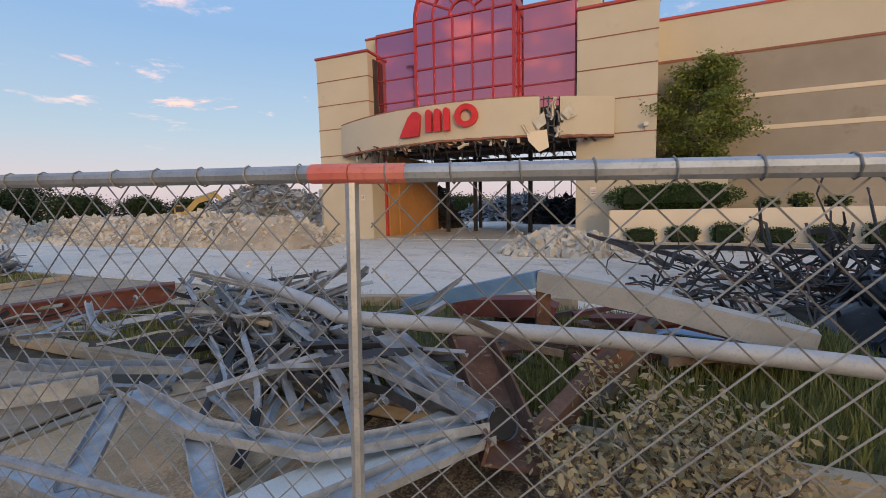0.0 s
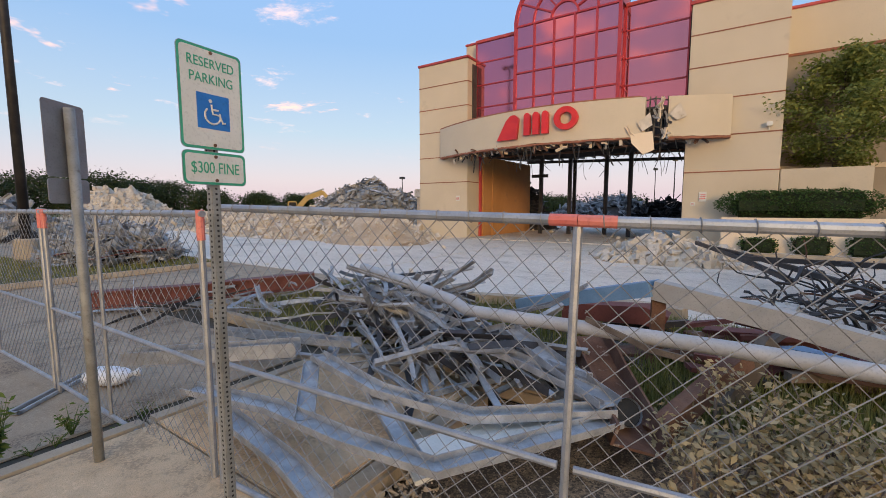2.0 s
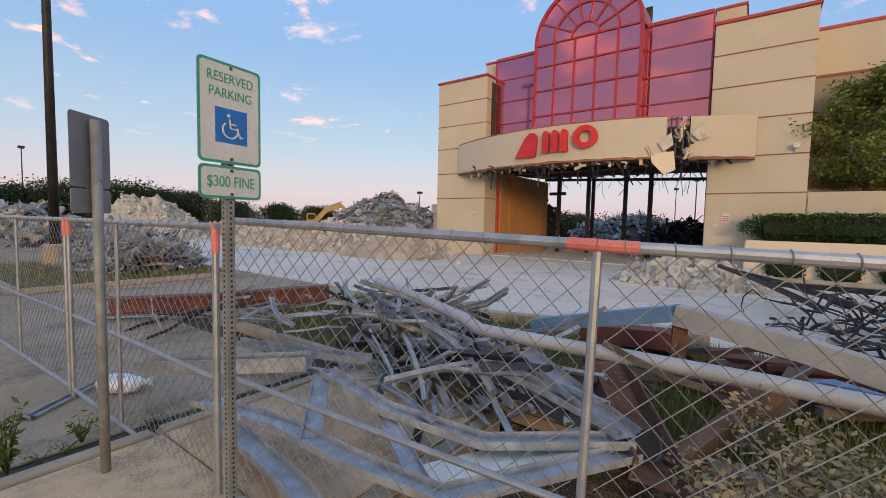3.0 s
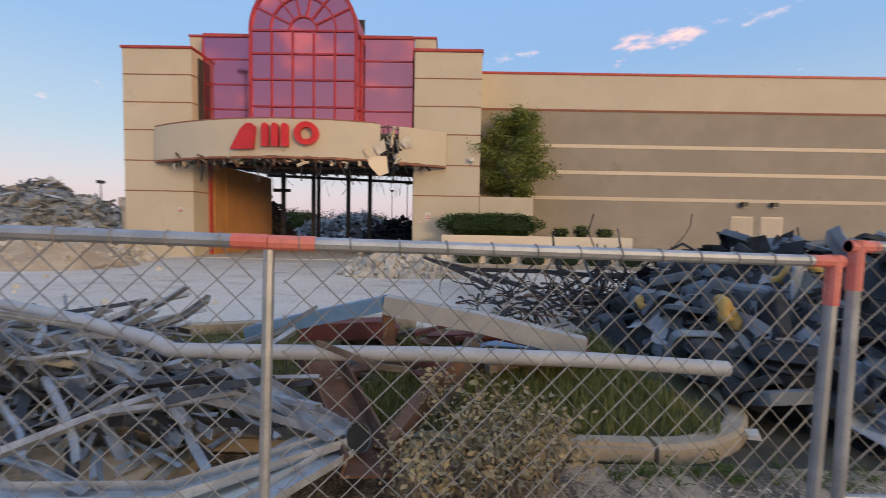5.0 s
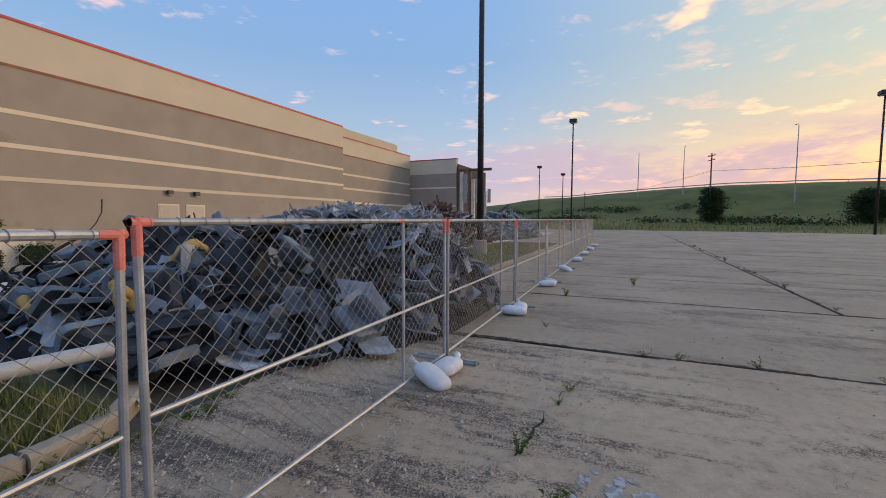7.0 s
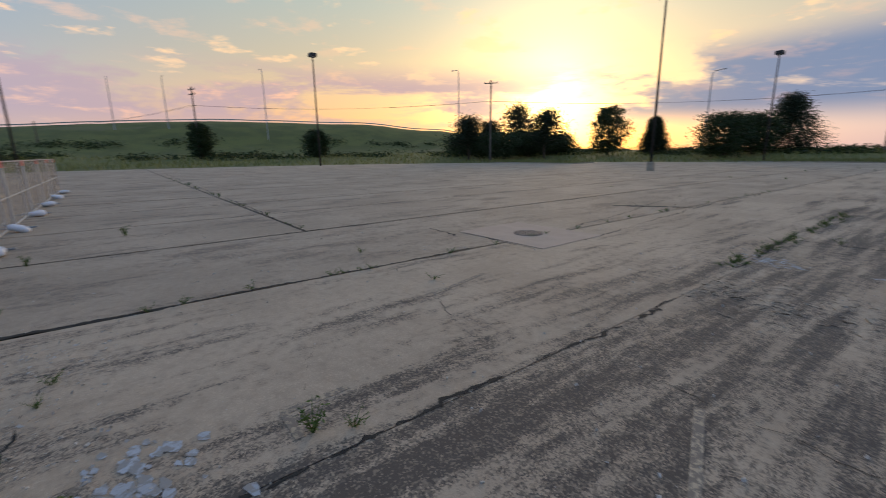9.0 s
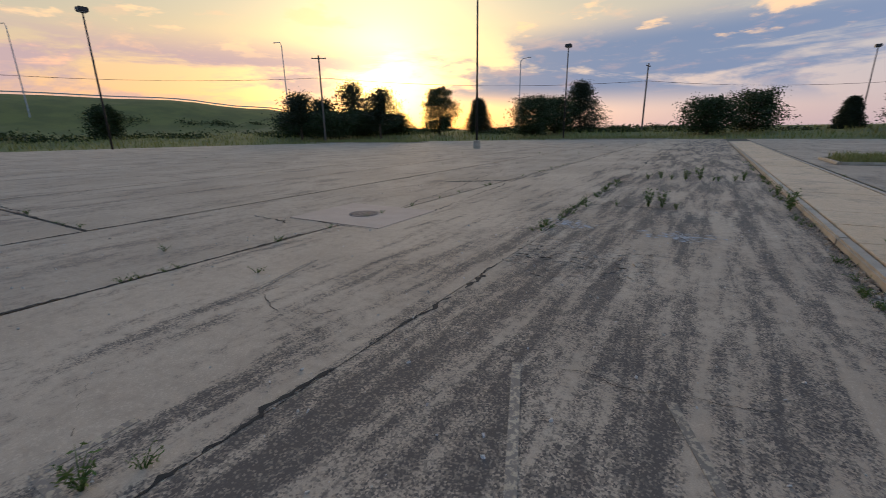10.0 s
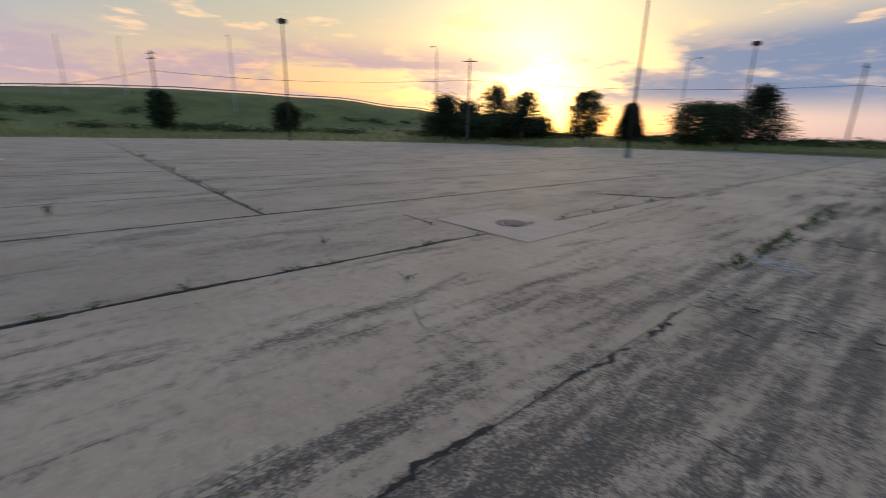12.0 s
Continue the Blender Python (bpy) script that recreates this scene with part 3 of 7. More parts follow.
def text_mesh(name, body, size, mat, parent, m):
    cu = bpy.data.curves.new(name, "FONT")
    cu.body, cu.size, cu.align_x, cu.align_y, cu.extrude = body, size, "CENTER", "CENTER", 0.001
    tmp = bpy.data.objects.new(name, cu)
    scene.collection.objects.link(tmp)
    me = bpy.data.meshes.new_from_object(tmp.evaluated_get(bpy.context.evaluated_depsgraph_get()))
    bpy.data.objects.remove(tmp)
    me.materials.clear()
    me.materials.append(mat)
    return place(name, me, parent, m)


# ---- ground, lot and paving ----
def berm(a):
    """Height of the far embankment's crest by heading, degrees clockwise from +y."""
    pts = [(60, 0.0), (72, 6.5), (80, 9.0), (90, 11.2), (100, 12.9), (115, 12.4), (126, 9.6), (136, 5.0), (147, 1.0), (156, 0.0)]
    for (a0, h0), (a1, h1) in zip(pts, pts[1:]):
        if a0 <= a <= a1:
            u = (a - a0) / (a1 - a0)
            return h0 + (h1 - h0) * u * u * (3 - 2 * u)
    return 0.0


def smooth01(x):
    x = max(0.0, min(1.0, x))
    return x * x * (3 - 2 * x)


def ground_z(x, y):
    r = math.hypot(x, y)
    a = math.degrees(math.atan2(x, y)) % 360
    z = -0.05 + 1.55 * smooth01((r - 76) / 40) * smooth01((a - 60) / 20) * smooth01((250 - a) / 30)
    z += berm(a) * smooth01((r - 122) / 66)
    if 80 < r < 260:
        z += noise.noise(Vector((x * 0.05, y * 0.05, 0))) * 0.5 * smooth01((r - 80) / 20)
    return z


def build_ground():
    rings = [0.5, 30, 55, 68, 76, 82, 88, 95, 103, 112, 122, 132, 142, 152, 162, 172, 182, 190, 200, 230, 300, 500, 1000, 3000]
    n = 144
    v, f = [(0, 0, -0.05)], []
    for r in rings:
        for i in range(n):
            t = 2 * math.pi * i / n
            x, y = r * math.sin(t), r * math.cos(t)
            v.append((x, y, ground_z(x, y)))
    for i in range(n):
        f.append((0, 1 + (i + 1) % n, 1 + i))
    for k in range(len(rings) - 1):
        for i in range(n):
            a, b = 1 + k * n, 1 + (k + 1) * n
            f.append((a + i, a + (i + 1) % n, b + (i + 1) % n, b + i))
    ob = new("ground", mesh_from("ground", v, f, M_GROUND, True))
    tagged(ob, "rough green grass field rising to a far embankment", "ground", kind="structure")


build_ground()


lot = thing("parking_lot", "worn concrete parking lot with weedy open joints", "pavement", kind="structure")
part("joint_bed", boxed((-70, -92, -0.3), (92, 34, -0.022)), M_SOIL, lot)
lane = part("asphalt_lane", boxed((-1.86, -92, -0.021), (2.415, -1.37, 0.0), 0.004), M_LANE, lot, "worn asphalt lane with dark sealer streaks")
part("asphalt_patch", boxed((-1.86, -1.363, -0.021), (6.29, 2.88, 0.0005), 0.0008), M_LANE, lot, "broken dark asphalt before the fence")
rng = np.random.default_rng(5)
STRIPS = [2.42, 6.38, 10.6, 14.6, 18.6, 22.6, 26.6, 30.6, 38.6, 46.6, 60, 92]
for i, (x0, x1) in enumerate(zip(STRIPS, STRIPS[1:])):
    cuts = [-92, -62, -41, -28, -19.5, -4.75, 2.9, 33] if i % 2 else [-92, -55, -35, -22, -4.75, 2.9, 33]
    if i == 0:
        cuts = [-92, -35, -1.36]
    elif i == 1:
        cuts = [-92, -55, -30, 2.9, 33]
    for y0, y1 in zip(cuts, cuts[1:]):
        dz = rng.uniform(-0.003, 0.003)
        ga, gb = (0.04 if y0 == -4.75 else 0.005), (0.04 if y1 == -4.75 else 0.0 if y1 == -1.36 else 0.005)
        part("slab", boxed((x0 + (0.003 if i == 0 else 0.03), y0 + ga, -0.02), (x1 - 0.03, y1 - gb, dz if i else 0.0), 0.006 if i else 0.0015), M_LOT if i else M_LANE, lot)
for x0, x1, y0, y1 in ((-70, -4.45, -92, -14), (-70, -4.45, -13.94, 2.6), (-70, -8.3, 2.64, 7.0)):
    part("slab", boxed((x0, y0, -0.02), (x1, y1, -0.002), 0.012), M_LOT, lot)

drive = thing("drive", "pale dusty concrete drive before the entrance", "road", kind="structure")
for x0, x1, y0, y1 in ((-70, -20, 7.06, 33.9), (-19.95, -9.0, 7.06, 20.4), (-8.95, 2.4, 6.9, 13.2), (-8.95, 2.4, 13.25, 18.4), (-8.95, -0.65, 18.45, 20.4), (2.45, 12, 8.4, 18.4), (12.05, 60, 8.4, 18.4)):
    part("slab", boxed((x0, y0, -0.018), (x1, y1, 0.006), 0.01), M_DRIVE, drive)
apron = thing("pavement", "pale raised pavement along the building", "pavement", kind="structure")
part("slab", boxed((-0.6, 18.6, -0.01), (60, 22.6, 0.13), 0.02), M_DRIVE, apron)
part("kerb", boxed((-0.6, 18.42, -0.01), (60, 18.58, 0.14), 0.03), M_KERB, apron)
part("slab", boxed((-19.9, 20.45, -0.018), (-0.65, 60, 0.05), 0.01), M_DRIVE, apron)
part("slab", boxed((-75, 34, -0.03), (-20, 110, 0.03), 0.01), M_DRIVE, apron)

# the raised sidewalk between two rows of bays
walk_way = thing("sidewalk", "tan concrete sidewalk with kerbs, crumbled in one place", "sidewalk", kind="structure")
y = -62.0
while y < 2.6:
    y1 = min(y + (1.52 if y > -16 else 4.6), 2.72)
    part("slab", boxed((-3.86, y + 0.006, 0.0), (-2.07, y1 - 0.006, 0.13 + rng.uniform(-0.004, 0.004)), 0.01), M_WALK, walk_way)
    y = y1
kerb_cuts = [-62, -45, -30, -21, -15, -10.2, -7.7]
for y0, y1 in list(zip(kerb_cuts, kerb_cuts[1:])) + [(-6.9, -5.75), (-4.9, -3.4), (-3.4, -0.4), (-0.4, 2.7)]:
    part("kerb", boxed((-2.055, y0 + 0.01, -0.02), (-1.88, y1 - 0.01, 0.135), 0.03), M_KERB, walk_way)
for y0, y1 in zip([-62, -45, -30, -21, -15, -10.2, -5.7, -2.4, 0.7], [-45, -30, -21, -15, -10.2, -5.7, -2.4, 0.7, 2.7]):
    part("kerb", boxed((-4.05, y0 + 0.01, -0.02), (-3.875, y1 - 0.01, 0.135), 0.03), M_KERB, walk_way)


def crumble():
    v, f = [], []
    r = np.random.default_rng(8)
    for i in range(2200):
        a = r.random()
        x, y = (-2.02 + r.normal() * 0.10, -7.3 + r.normal() * 0.2) if a < 0.4 else (-2.12 + r.normal() * 0.15, -5.3 + r.normal() * 0.26)
        c, q = chunk(r, 0.008 + 0.05 * r.random() ** 2.2, 0.3)
        k = len(v)
        v += list(c + np.array((x, y, 0.02 + 0.10 * max(0.0, min(1.0, (-1.85 - x) / 0.22)) + r.uniform(-0.01, 0.02))))
        f += [tuple(t + k for t in g) for g in q]
    ob = new("broken_kerb", mesh_from("broken_kerb", v, f, M_RUBBLE))
    tagged(ob, "crumbled pale concrete where the kerb has broken", "rubble", kind="stuff")


crumble()


def kerb_dirt():
    """Grit and dirt gathered along the foot of the kerb."""
    v, f = [], []
    r = np.random.default_rng(18)
    for i in range(2600):
        y = 1.5 - 22 * r.random() ** 1.4
        wide = 0.10 + 0.10 * noise.noise(Vector((0, y * 0.9, 2)))
        x = -1.87 + abs(r.normal()) * max(0.03, wide)
        c, q = chunk(r, 0.008 + 0.035 * r.random() ** 3, 0.5)
        k = len(v)
        v += list(c + np.array((x, y, 0.006 + max(0.0, 0.02 - 0.1 * (x + 1.87)))))
        f += [tuple(t + k for t in g) for g in q]
    tagged(new("kerb_grit", mesh_from("kerb_grit", v, f, M_DIRT)), "brown grit and dirt along the foot of the kerb", "grit", kind="stuff")


kerb_dirt()

for y0, y1 in ((-7.69, -6.91), (-5.74, -4.91)):
    part("kerb_base", boxed((-2.06, y0, -0.02), (-1.9, y1, 0.075), 0.03), M_RUBBLE, walk_way, "broken pale stub of a kerb")

# planted strips with their own kerbs
def island(name, x0, x1, y0, y1, label, bend=0.0):
    """A kerbed strip; bend rounds its south-east corner."""
    o = thing(name, label, "grass strip", kind="structure")
    ins = 0.16
    pts = [(x0 + ins, y0 + ins), (x0 + ins, y1 - ins), (x1 - ins, y1 - ins)]
    pts += [(x1 - bend + (bend - ins) * math.cos(t), y0 + bend - (bend - ins) * math.sin(t)) for t in [math.pi / 2 * j / 8 for j in range(9)]] if bend else [(x1 - ins, y0 + ins)]
    bm = bmesh.new()
    top = [bm.verts.new((x, y, 0.09)) for x, y in pts]
    low = [bm.verts.new((x, y, -0.02)) for x, y in pts]
    bm.faces.new(top)
    for i in range(len(pts)):
        j = (i + 1) % len(pts)
        bm.faces.new((top[i], top[j], low[j], low[i]))
    part("turf", bm, M_TURF, o)
    xe = x1 - bend
    for k in range(2 if bend else 0):
        arcs = [math.pi / 2 * (0.5 * k + 0.5 * j / 6) for j in range(7)]
        part("kerb", profile_bar(bmesh.new(), [(x1 - bend + (bend - 0.09) * math.sin(t), y0 + bend - (bend - 0.09) * math.cos(t), 0.0) for t in arcs], [(-0.09, -0.02), (0.09, -0.02), (0.09, 0.11), (0.06, 0.145), (-0.06, 0.145), (-0.09, 0.11)]), M_KERB, o)
    n = max(1, int((xe - x0) / 3.2))
    for i in range(n):
        a, b = x0 + (xe - x0) * i / n, x0 + (xe - x0) * (i + 1) / n
        part("kerb", boxed((a + 0.008, y0, -0.02), (b - 0.008, y0 + 0.18, 0.14 + 0.01 * (i % 2)), 0.035), M_KERB, o)
        part("kerb", boxed((a + 0.008, y1 - 0.18, -0.02), (b - 0.008 + (bend if i == n - 1 else 0.0), y1, 0.14), 0.035), M_KERB, o)
    for xa, yb in ((x0 - 0.16, y0 + 0.1), (x1 if not bend else x1 - 0.18, y0 + max(0.1, bend))):
        part("kerb", boxed((xa, yb, -0.02), (xa + 0.16, y1 - 0.1 if not bend else y1 - 0.19, 0.14), 0.035), M_KERB, o)
    return o


island("grass_island", -7.6, 3.0, 2.9, 6.6, "kerbed grass strip under the wreckage", 1.35)
island("grass_island", 11.3, 31.0, 3.4, 8.0, "kerbed grass strip round a lamp pole")
island("grass_island", -21.0, -13.6, 1.2, 6.6, "kerbed grass strip round a lamp pole")
island("grass_island", -11.0, -5.4, -33.0, -28.5, "weedy kerbed island beside the sidewalk")
island("grass_island", -34.0, -19.0, -46.0, -41.0, "weedy kerbed island in the far lot")
island("grass_island", -26.0, -16.5, -31.0, -27.0, "mown green kerbed island in the far lot")
island("grass_island", 6.0, 30.0, -82.0, -77.0, "weedy kerbed island at the lot's end")
island("grass_island", 40.0, 64.0, -62.0, -56.0, "weedy kerbed island at the lot's end")

# storm inlet with its square patch, and worn bay lines
inlet = thing("storm_inlet", "round cast iron drain grate in a square concrete patch", "drain", at=pose(6.72, -8.73, 0.004, 0, 0, 1))
part("patch", boxed((-1.29, -1.07, -0.03), (1.29, 1.07, 0.006), 0.008), M_PATCH, inlet)
bm = bmesh.new()
for i in range(9):
    w = math.sqrt(max(0.0, 0.3 ** 2 - (-0.28 + 0.07 * i) ** 2))
    box(bm, (-w, -0.3 + 0.07 * i, 0.004), (w, -0.262 + 0.07 * i, 0.02))
part("grate", bm, M_IRON, inlet)
bm = bmesh.new()
tube(bm, [(0.33 * math.cos(2 * math.pi * i / 24), 0.33 * math.sin(2 * math.pi * i / 24), 0.006) for i in range(25)], 0.018, 6)
part("frame", bm, M_IRON, inlet)
for x, y, ln, a in ((1.17, -4.36, 2.1, 20.5), (0.04, -4.4, 1.7, 22.0), (3.12, -2.4, 0.56, 4.0), (3.05, -1.86, 0.34, 90.0), (4.9, -5.6, 1.4, 14.0)):
    tagged(part("paint_line", boxed((-0.036, 0, 0.001), (0.036, ln, 0.0045), m=pose(x, y, 0.0, 0, 0, a)), M_PAINT), "worn tan bay line painted on the paving", "road marking", "bay lines", "structure")
for x, y, a in ((2.95, -0.95, 10), (2.2, -9.9, -30), (0.3, -9.7, 5)):
    bm = bmesh.new()
    for i in range(70):
        u, w, q = rng.normal() * 0.24, rng.normal() * 0.16, rng.uniform(0.015, 0.06)
        ring_pts = [bm.verts.new(pose(x, y, 0.0, 0, 0, a) @ Vector((u + q * rng.uniform(0.6, 1.6) * math.cos(t), w + q * rng.uniform(0.4, 1.0) * math.sin(t), 0.0042 + 0.00003 * i))) for t in [6.283 * j / 7 for j in range(7)]]
        bm.faces.new(ring_pts)
    tagged(part("spray_mark", bm, M_CHALK), "faded pale blue spray mark flaking on the paving", "road marking", "spray marks", "structure")


# ---- the theatre building ----
def joints(parent, x0, x1, y, zs):
    for z in zs:
        part("joint", boxed((x0 - 0.004, y - 0.012, z - 0.025), (x1 + 0.004, y + 0.02, z + 0.025)), M_JOINT, parent)


ZJ = (3.3, 4.8, 6.3, 7.66, 9.0)
theatre = thing("theatre_building", "half-demolished cream stucco cinema with red glass entrance", "building")
left = part("wall", boxed((-16.3, 20.7, 0), (-12.85, 23.4, 10.25), 0.02), M_CREAM, theatre)
joints(left, -16.3, -12.85, 20.7, ZJ)
part("cap", boxed((-16.36, 20.63, 10.25), (-12.79, 23.46, 10.38), 0.02), M_REDTRIM, left)
for z in ZJ:
    part("joint", boxed((-12.868, 20.72, z - 0.025), (-12.838, 23.4, z + 0.025)), M_JOINT, left)
right = part("wall", boxed((-1.87, 20.7, 0), (1.43, 23.2, 10.27), 0.02), M_CREAM, theatre)
joints(right, -1.87, 1.43, 20.7, ZJ)
part("cap", boxed((-1.93, 20.63, 10.27), (1.49, 23.2, 10.41), 0.02), M_REDTRIM, right)
for lo, hi in (((-13.9, 22.3, 10.4), (-12.9, 24, 11.5)), ((-2.0, 22.3, 10.3), (-0.9, 24, 11.55))):
    b = part("wall", boxed(lo, hi, 0.02), M_CREAM, theatre)
    part("cap", boxed((lo[0] - 0.05, lo[1] - 0.05, hi[2]), (hi[0] + 0.05, hi[1] + 0.05, hi[2] + 0.12), 0.02), M_REDTRIM, b)
# entrance reveals: red edge and orange lobby wall
part("door_frame", boxed((-12.86, 22.05, 0), (-12.72, 22.25, 4.85), 0.02), M_REDTRIM, theatre, "red steel frame left at the opening")
part("wall", boxed((-12.95, 23.45, 0.04), (-12.6, 29.5, 4.9), 0.02), M_ORANGEWALL, theatre, "torn orange lobby wall")
part("wall", boxed((-12.84, 22.3, 0.04), (-12.66, 23.44, 4.9), 0.02), M_ORANGEWALL, theatre, "torn orange lobby wall")
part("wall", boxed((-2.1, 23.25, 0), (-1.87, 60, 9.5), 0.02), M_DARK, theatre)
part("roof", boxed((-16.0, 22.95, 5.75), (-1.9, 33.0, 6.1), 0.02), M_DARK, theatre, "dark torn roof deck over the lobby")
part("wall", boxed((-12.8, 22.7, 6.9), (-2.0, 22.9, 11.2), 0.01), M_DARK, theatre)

# curtain wall beside the bay
def pane_grid(xs, zs, y, parent, skip=None):
    for i, (x0, x1) in enumerate(zip(xs, xs[1:])):
        for z0, z1 in zip(zs, zs[1:]):
            part("pane", boxed((x0 + 0.03, y, z0 + 0.03), (x1 - 0.03, y + 0.03, z1 - 0.03)), M_GLASS, parent)


GZ = [6.35, 7.62, 8.88, 10.15, 11.28]
for xs in ([-12.84, -10.0], [-4.68, -2.02]):
    w = part("window", boxed((xs[0], 21.62, 11.25), (xs[-1], 21.9, 11.42), 0.02), M_REDTRIM, theatre, "red tinted glass curtain wall")
    pane_grid(xs, GZ, 21.7, w)
    for z in GZ[:-1]:
        part("mullion", boxed((xs[0], 21.66, z - 0.035), (xs[-1], 21.74, z + 0.035)), M_REDMET, w)
    for x in xs:
        part("mullion", boxed((x - 0.035, 21.66, 6.3), (x + 0.035, 21.74, 11.3)), M_REDMET, w)
# a dark return beside the left pylon
part("wall", boxed((-12.835, 21.2, 6.4), (-12.78, 21.65, 10.0)), M_DARK, theatre)

# the arched bay
BX0, BX1, BY, SPRING = -9.95, -4.75, 20.75, 11.2
BC, BR = (BX0 + BX1) / 2, (BX1 - BX0) / 2
bay = part("window", boxed((BX0 - 0.06, BY - 0.04, 6.25), (BX1 + 0.06, BY + 0.1, 6.4), 0.01), M_REDMET, theatre, "tall arched bay of red glass in a red frame")
bxs = [BX0 + (BX1 - BX0) * i / 5 for i in range(6)]
bzs = [6.4, 7.55, 8.85, 10.1, SPRING]
pane_grid(bxs, bzs, BY + 0.02, bay)
for x in bxs:
    w = 0.075 if x in (bxs[0], bxs[-1]) else 0.045
    part("mullion", boxed((x - w, BY - 0.05, 6.3), (x + w, BY + 0.06, SPRING)), M_REDMET, bay)
for z in bzs[1:]:
    part("mullion", boxed((BX0, BY - 0.047, z - 0.04), (BX1, BY + 0.055, z + 0.04)), M_REDMET, bay)


def arc(r, n=24, y=BY):
    return [(BC + r * math.cos(math.pi * i / n), y, SPRING + r * math.sin(math.pi * i / n)) for i in range(n + 1)]


for r, w in ((BR, 0.085), (BR * 0.62, 0.045), (BR * 0.26, 0.045)):
    part("mullion", profile_bar(bmesh.new(), arc(r), rect(0.11, w * 2)), M_REDMET, bay)
for i in range(1, 7):
    t = math.pi * i / 7
    part("mullion", profile_bar(bmesh.new(), [(BC + r * math.cos(t), BY, SPRING + r * math.sin(t)) for r in (BR * 0.26, BR)], rect(0.1, 0.08)), M_REDMET, bay)
for r0, r1 in ((0.0, BR * 0.26), (BR * 0.26, BR * 0.62), (BR * 0.62, BR)):
    for i in range(7):
        bm = bmesh.new()
        t0, t1 = math.pi * i / 7, math.pi * (i + 1) / 7
        ts = [t0 + (t1 - t0) * j / 4 for j in range(5)]
        ring = [(r1, t) for t in ts] + ([(r0, t) for t in reversed(ts)] if r0 else [(0.0, 0.0)])
        fr = [bm.verts.new((BC + r * math.cos(t), BY + 0.02, SPRING + r * math.sin(t))) for r, t in ring]
        bk = [bm.verts.new(v.co + Vector((0, 0.03, 0))) for v in fr]
        bm.faces.new(fr)
        bm.faces.new(bk[::-1])
        for a in range(len(fr)):
            b = (a + 1) % len(fr)
            bm.faces.new((fr[a], bk[a], bk[b], fr[b]))
        part("pane", bm, M_GLASS, bay)
# its glazed sides and roof
for x in (BX0, BX1):
    pts = boxed((x - 0.03, BY + 0.1, 6.4), (x + 0.03, 21.66, SPRING))
    part("pane", pts, M_GLASS, bay)
    for z in bzs:
        part("mullion", boxed((x - 0.05, BY + 0.1, z - 0.04), (x + 0.05, 21.66, z + 0.04)), M_REDMET, bay)
    part("mullion", boxed((x - 0.06, 21.5, 6.4), (x + 0.06, 21.66, SPRING)), M_REDMET, bay)
bm = bmesh.new()
o1, o2 = [bm.verts.new(p) for p in arc(BR + 0.09)], [bm.verts.new((p[0], 23.2, p[2])) for p in arc(BR + 0.09)]
i1, i2 = [bm.verts.new(p) for p in arc(BR - 0.05)], [bm.verts.new((p[0], 23.2, p[2])) for p in arc(BR - 0.05)]
for i in range(24):
    bm.faces.new((o1[i], o1[i + 1], o2[i + 1], o2[i]))
    bm.faces.new((i1[i + 1], i1[i], i2[i], i2[i + 1]))
    bm.faces.new((o1[i + 1], o1[i], i1[i], i1[i + 1]))
    bm.faces.new((o2[i], o2[i + 1], i2[i + 1], i2[i]))
part("roof", bm, M_REDTRIM, bay)
part("wall", boxed((BX0 + 0.05, 22.95, 6.9), (BX1 - 0.05, 23.1, SPRING + 1.6)), M_DARK, bay)

# the bowed canopy band with its torn break
CX0, CX1, CY0, BOW = -14.5, -0.25, 20.35, 2.1


def bow_y(x):
    u = (x - (CX0 + CX1) / 2) / ((CX1 - CX0) / 2)
    return CY0 - BOW * (1 - u * u)


def band(x0, x1, z0, z1, thick, n, ragged=0.0, seed=0):
    """A piece of the bowed band; ragged roughens its lower edge and its right end."""
    r = np.random.default_rng(seed)
    bm = bmesh.new()
    cols = []
    for i in range(n + 1):
        x = x0 + (x1 - x0) * i / n
        zb = z0 + (r.uniform(-0.5, 1) * ragged if ragged else 0)
        y = bow_y(x)
        cols.append([bm.verts.new(p) for p in ((x, y, zb), (x, y, z1), (x, y + thick, z1), (x, y + thick, zb))])
    for A, B in zip(cols, cols[1:]):
        for j in range(4):
            bm.faces.new((A[j], B[j], B[(j + 1) % 4], A[(j + 1) % 4]))
    bm.faces.new(cols[0])
    bm.faces.new(cols[-1][::-1])
    return bm


canopy = part("canopy", band(CX0, -3.25, 4.74, 6.36, 0.3, 40, 0.035, 1), M_CREAM, theatre, "bowed cream stucco canopy torn open near one end")
part("canopy_end", band(-2.42, CX1, 4.72, 6.34, 0.3, 12, 0.03, 2), M_CREAM, canopy)
part("lip", band(CX0, -3.3, 4.66, 4.75, 0.36, 40, 0.03, 3), M_JOINT, canopy)
part("lip", band(-2.4, CX1, 4.62, 4.72, 0.4, 10, 0.02, 4), M_JOINT, canopy)
part("cap", band(CX0, -3.4, 6.36, 6.42, 0.34, 40), M_JOINT, canopy)
part("return", boxed((CX0 - 0.02, 20.36, 4.74), (CX0 + 0.25, 20.72, 6.36), 0.01), M_CREAM, canopy)
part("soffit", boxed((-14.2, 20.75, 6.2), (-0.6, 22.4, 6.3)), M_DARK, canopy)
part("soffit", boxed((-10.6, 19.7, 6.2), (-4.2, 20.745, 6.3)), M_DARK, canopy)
bm = bmesh.new()
for x in (-3.15, -2.95, -2.7, -2.5):
    profile_bar(bm, [(x, bow_y(x) + 0.2, 4.5), (x + 0.05, bow_y(x) + 0.22, 6.4)], rect(0.05, 0.05))
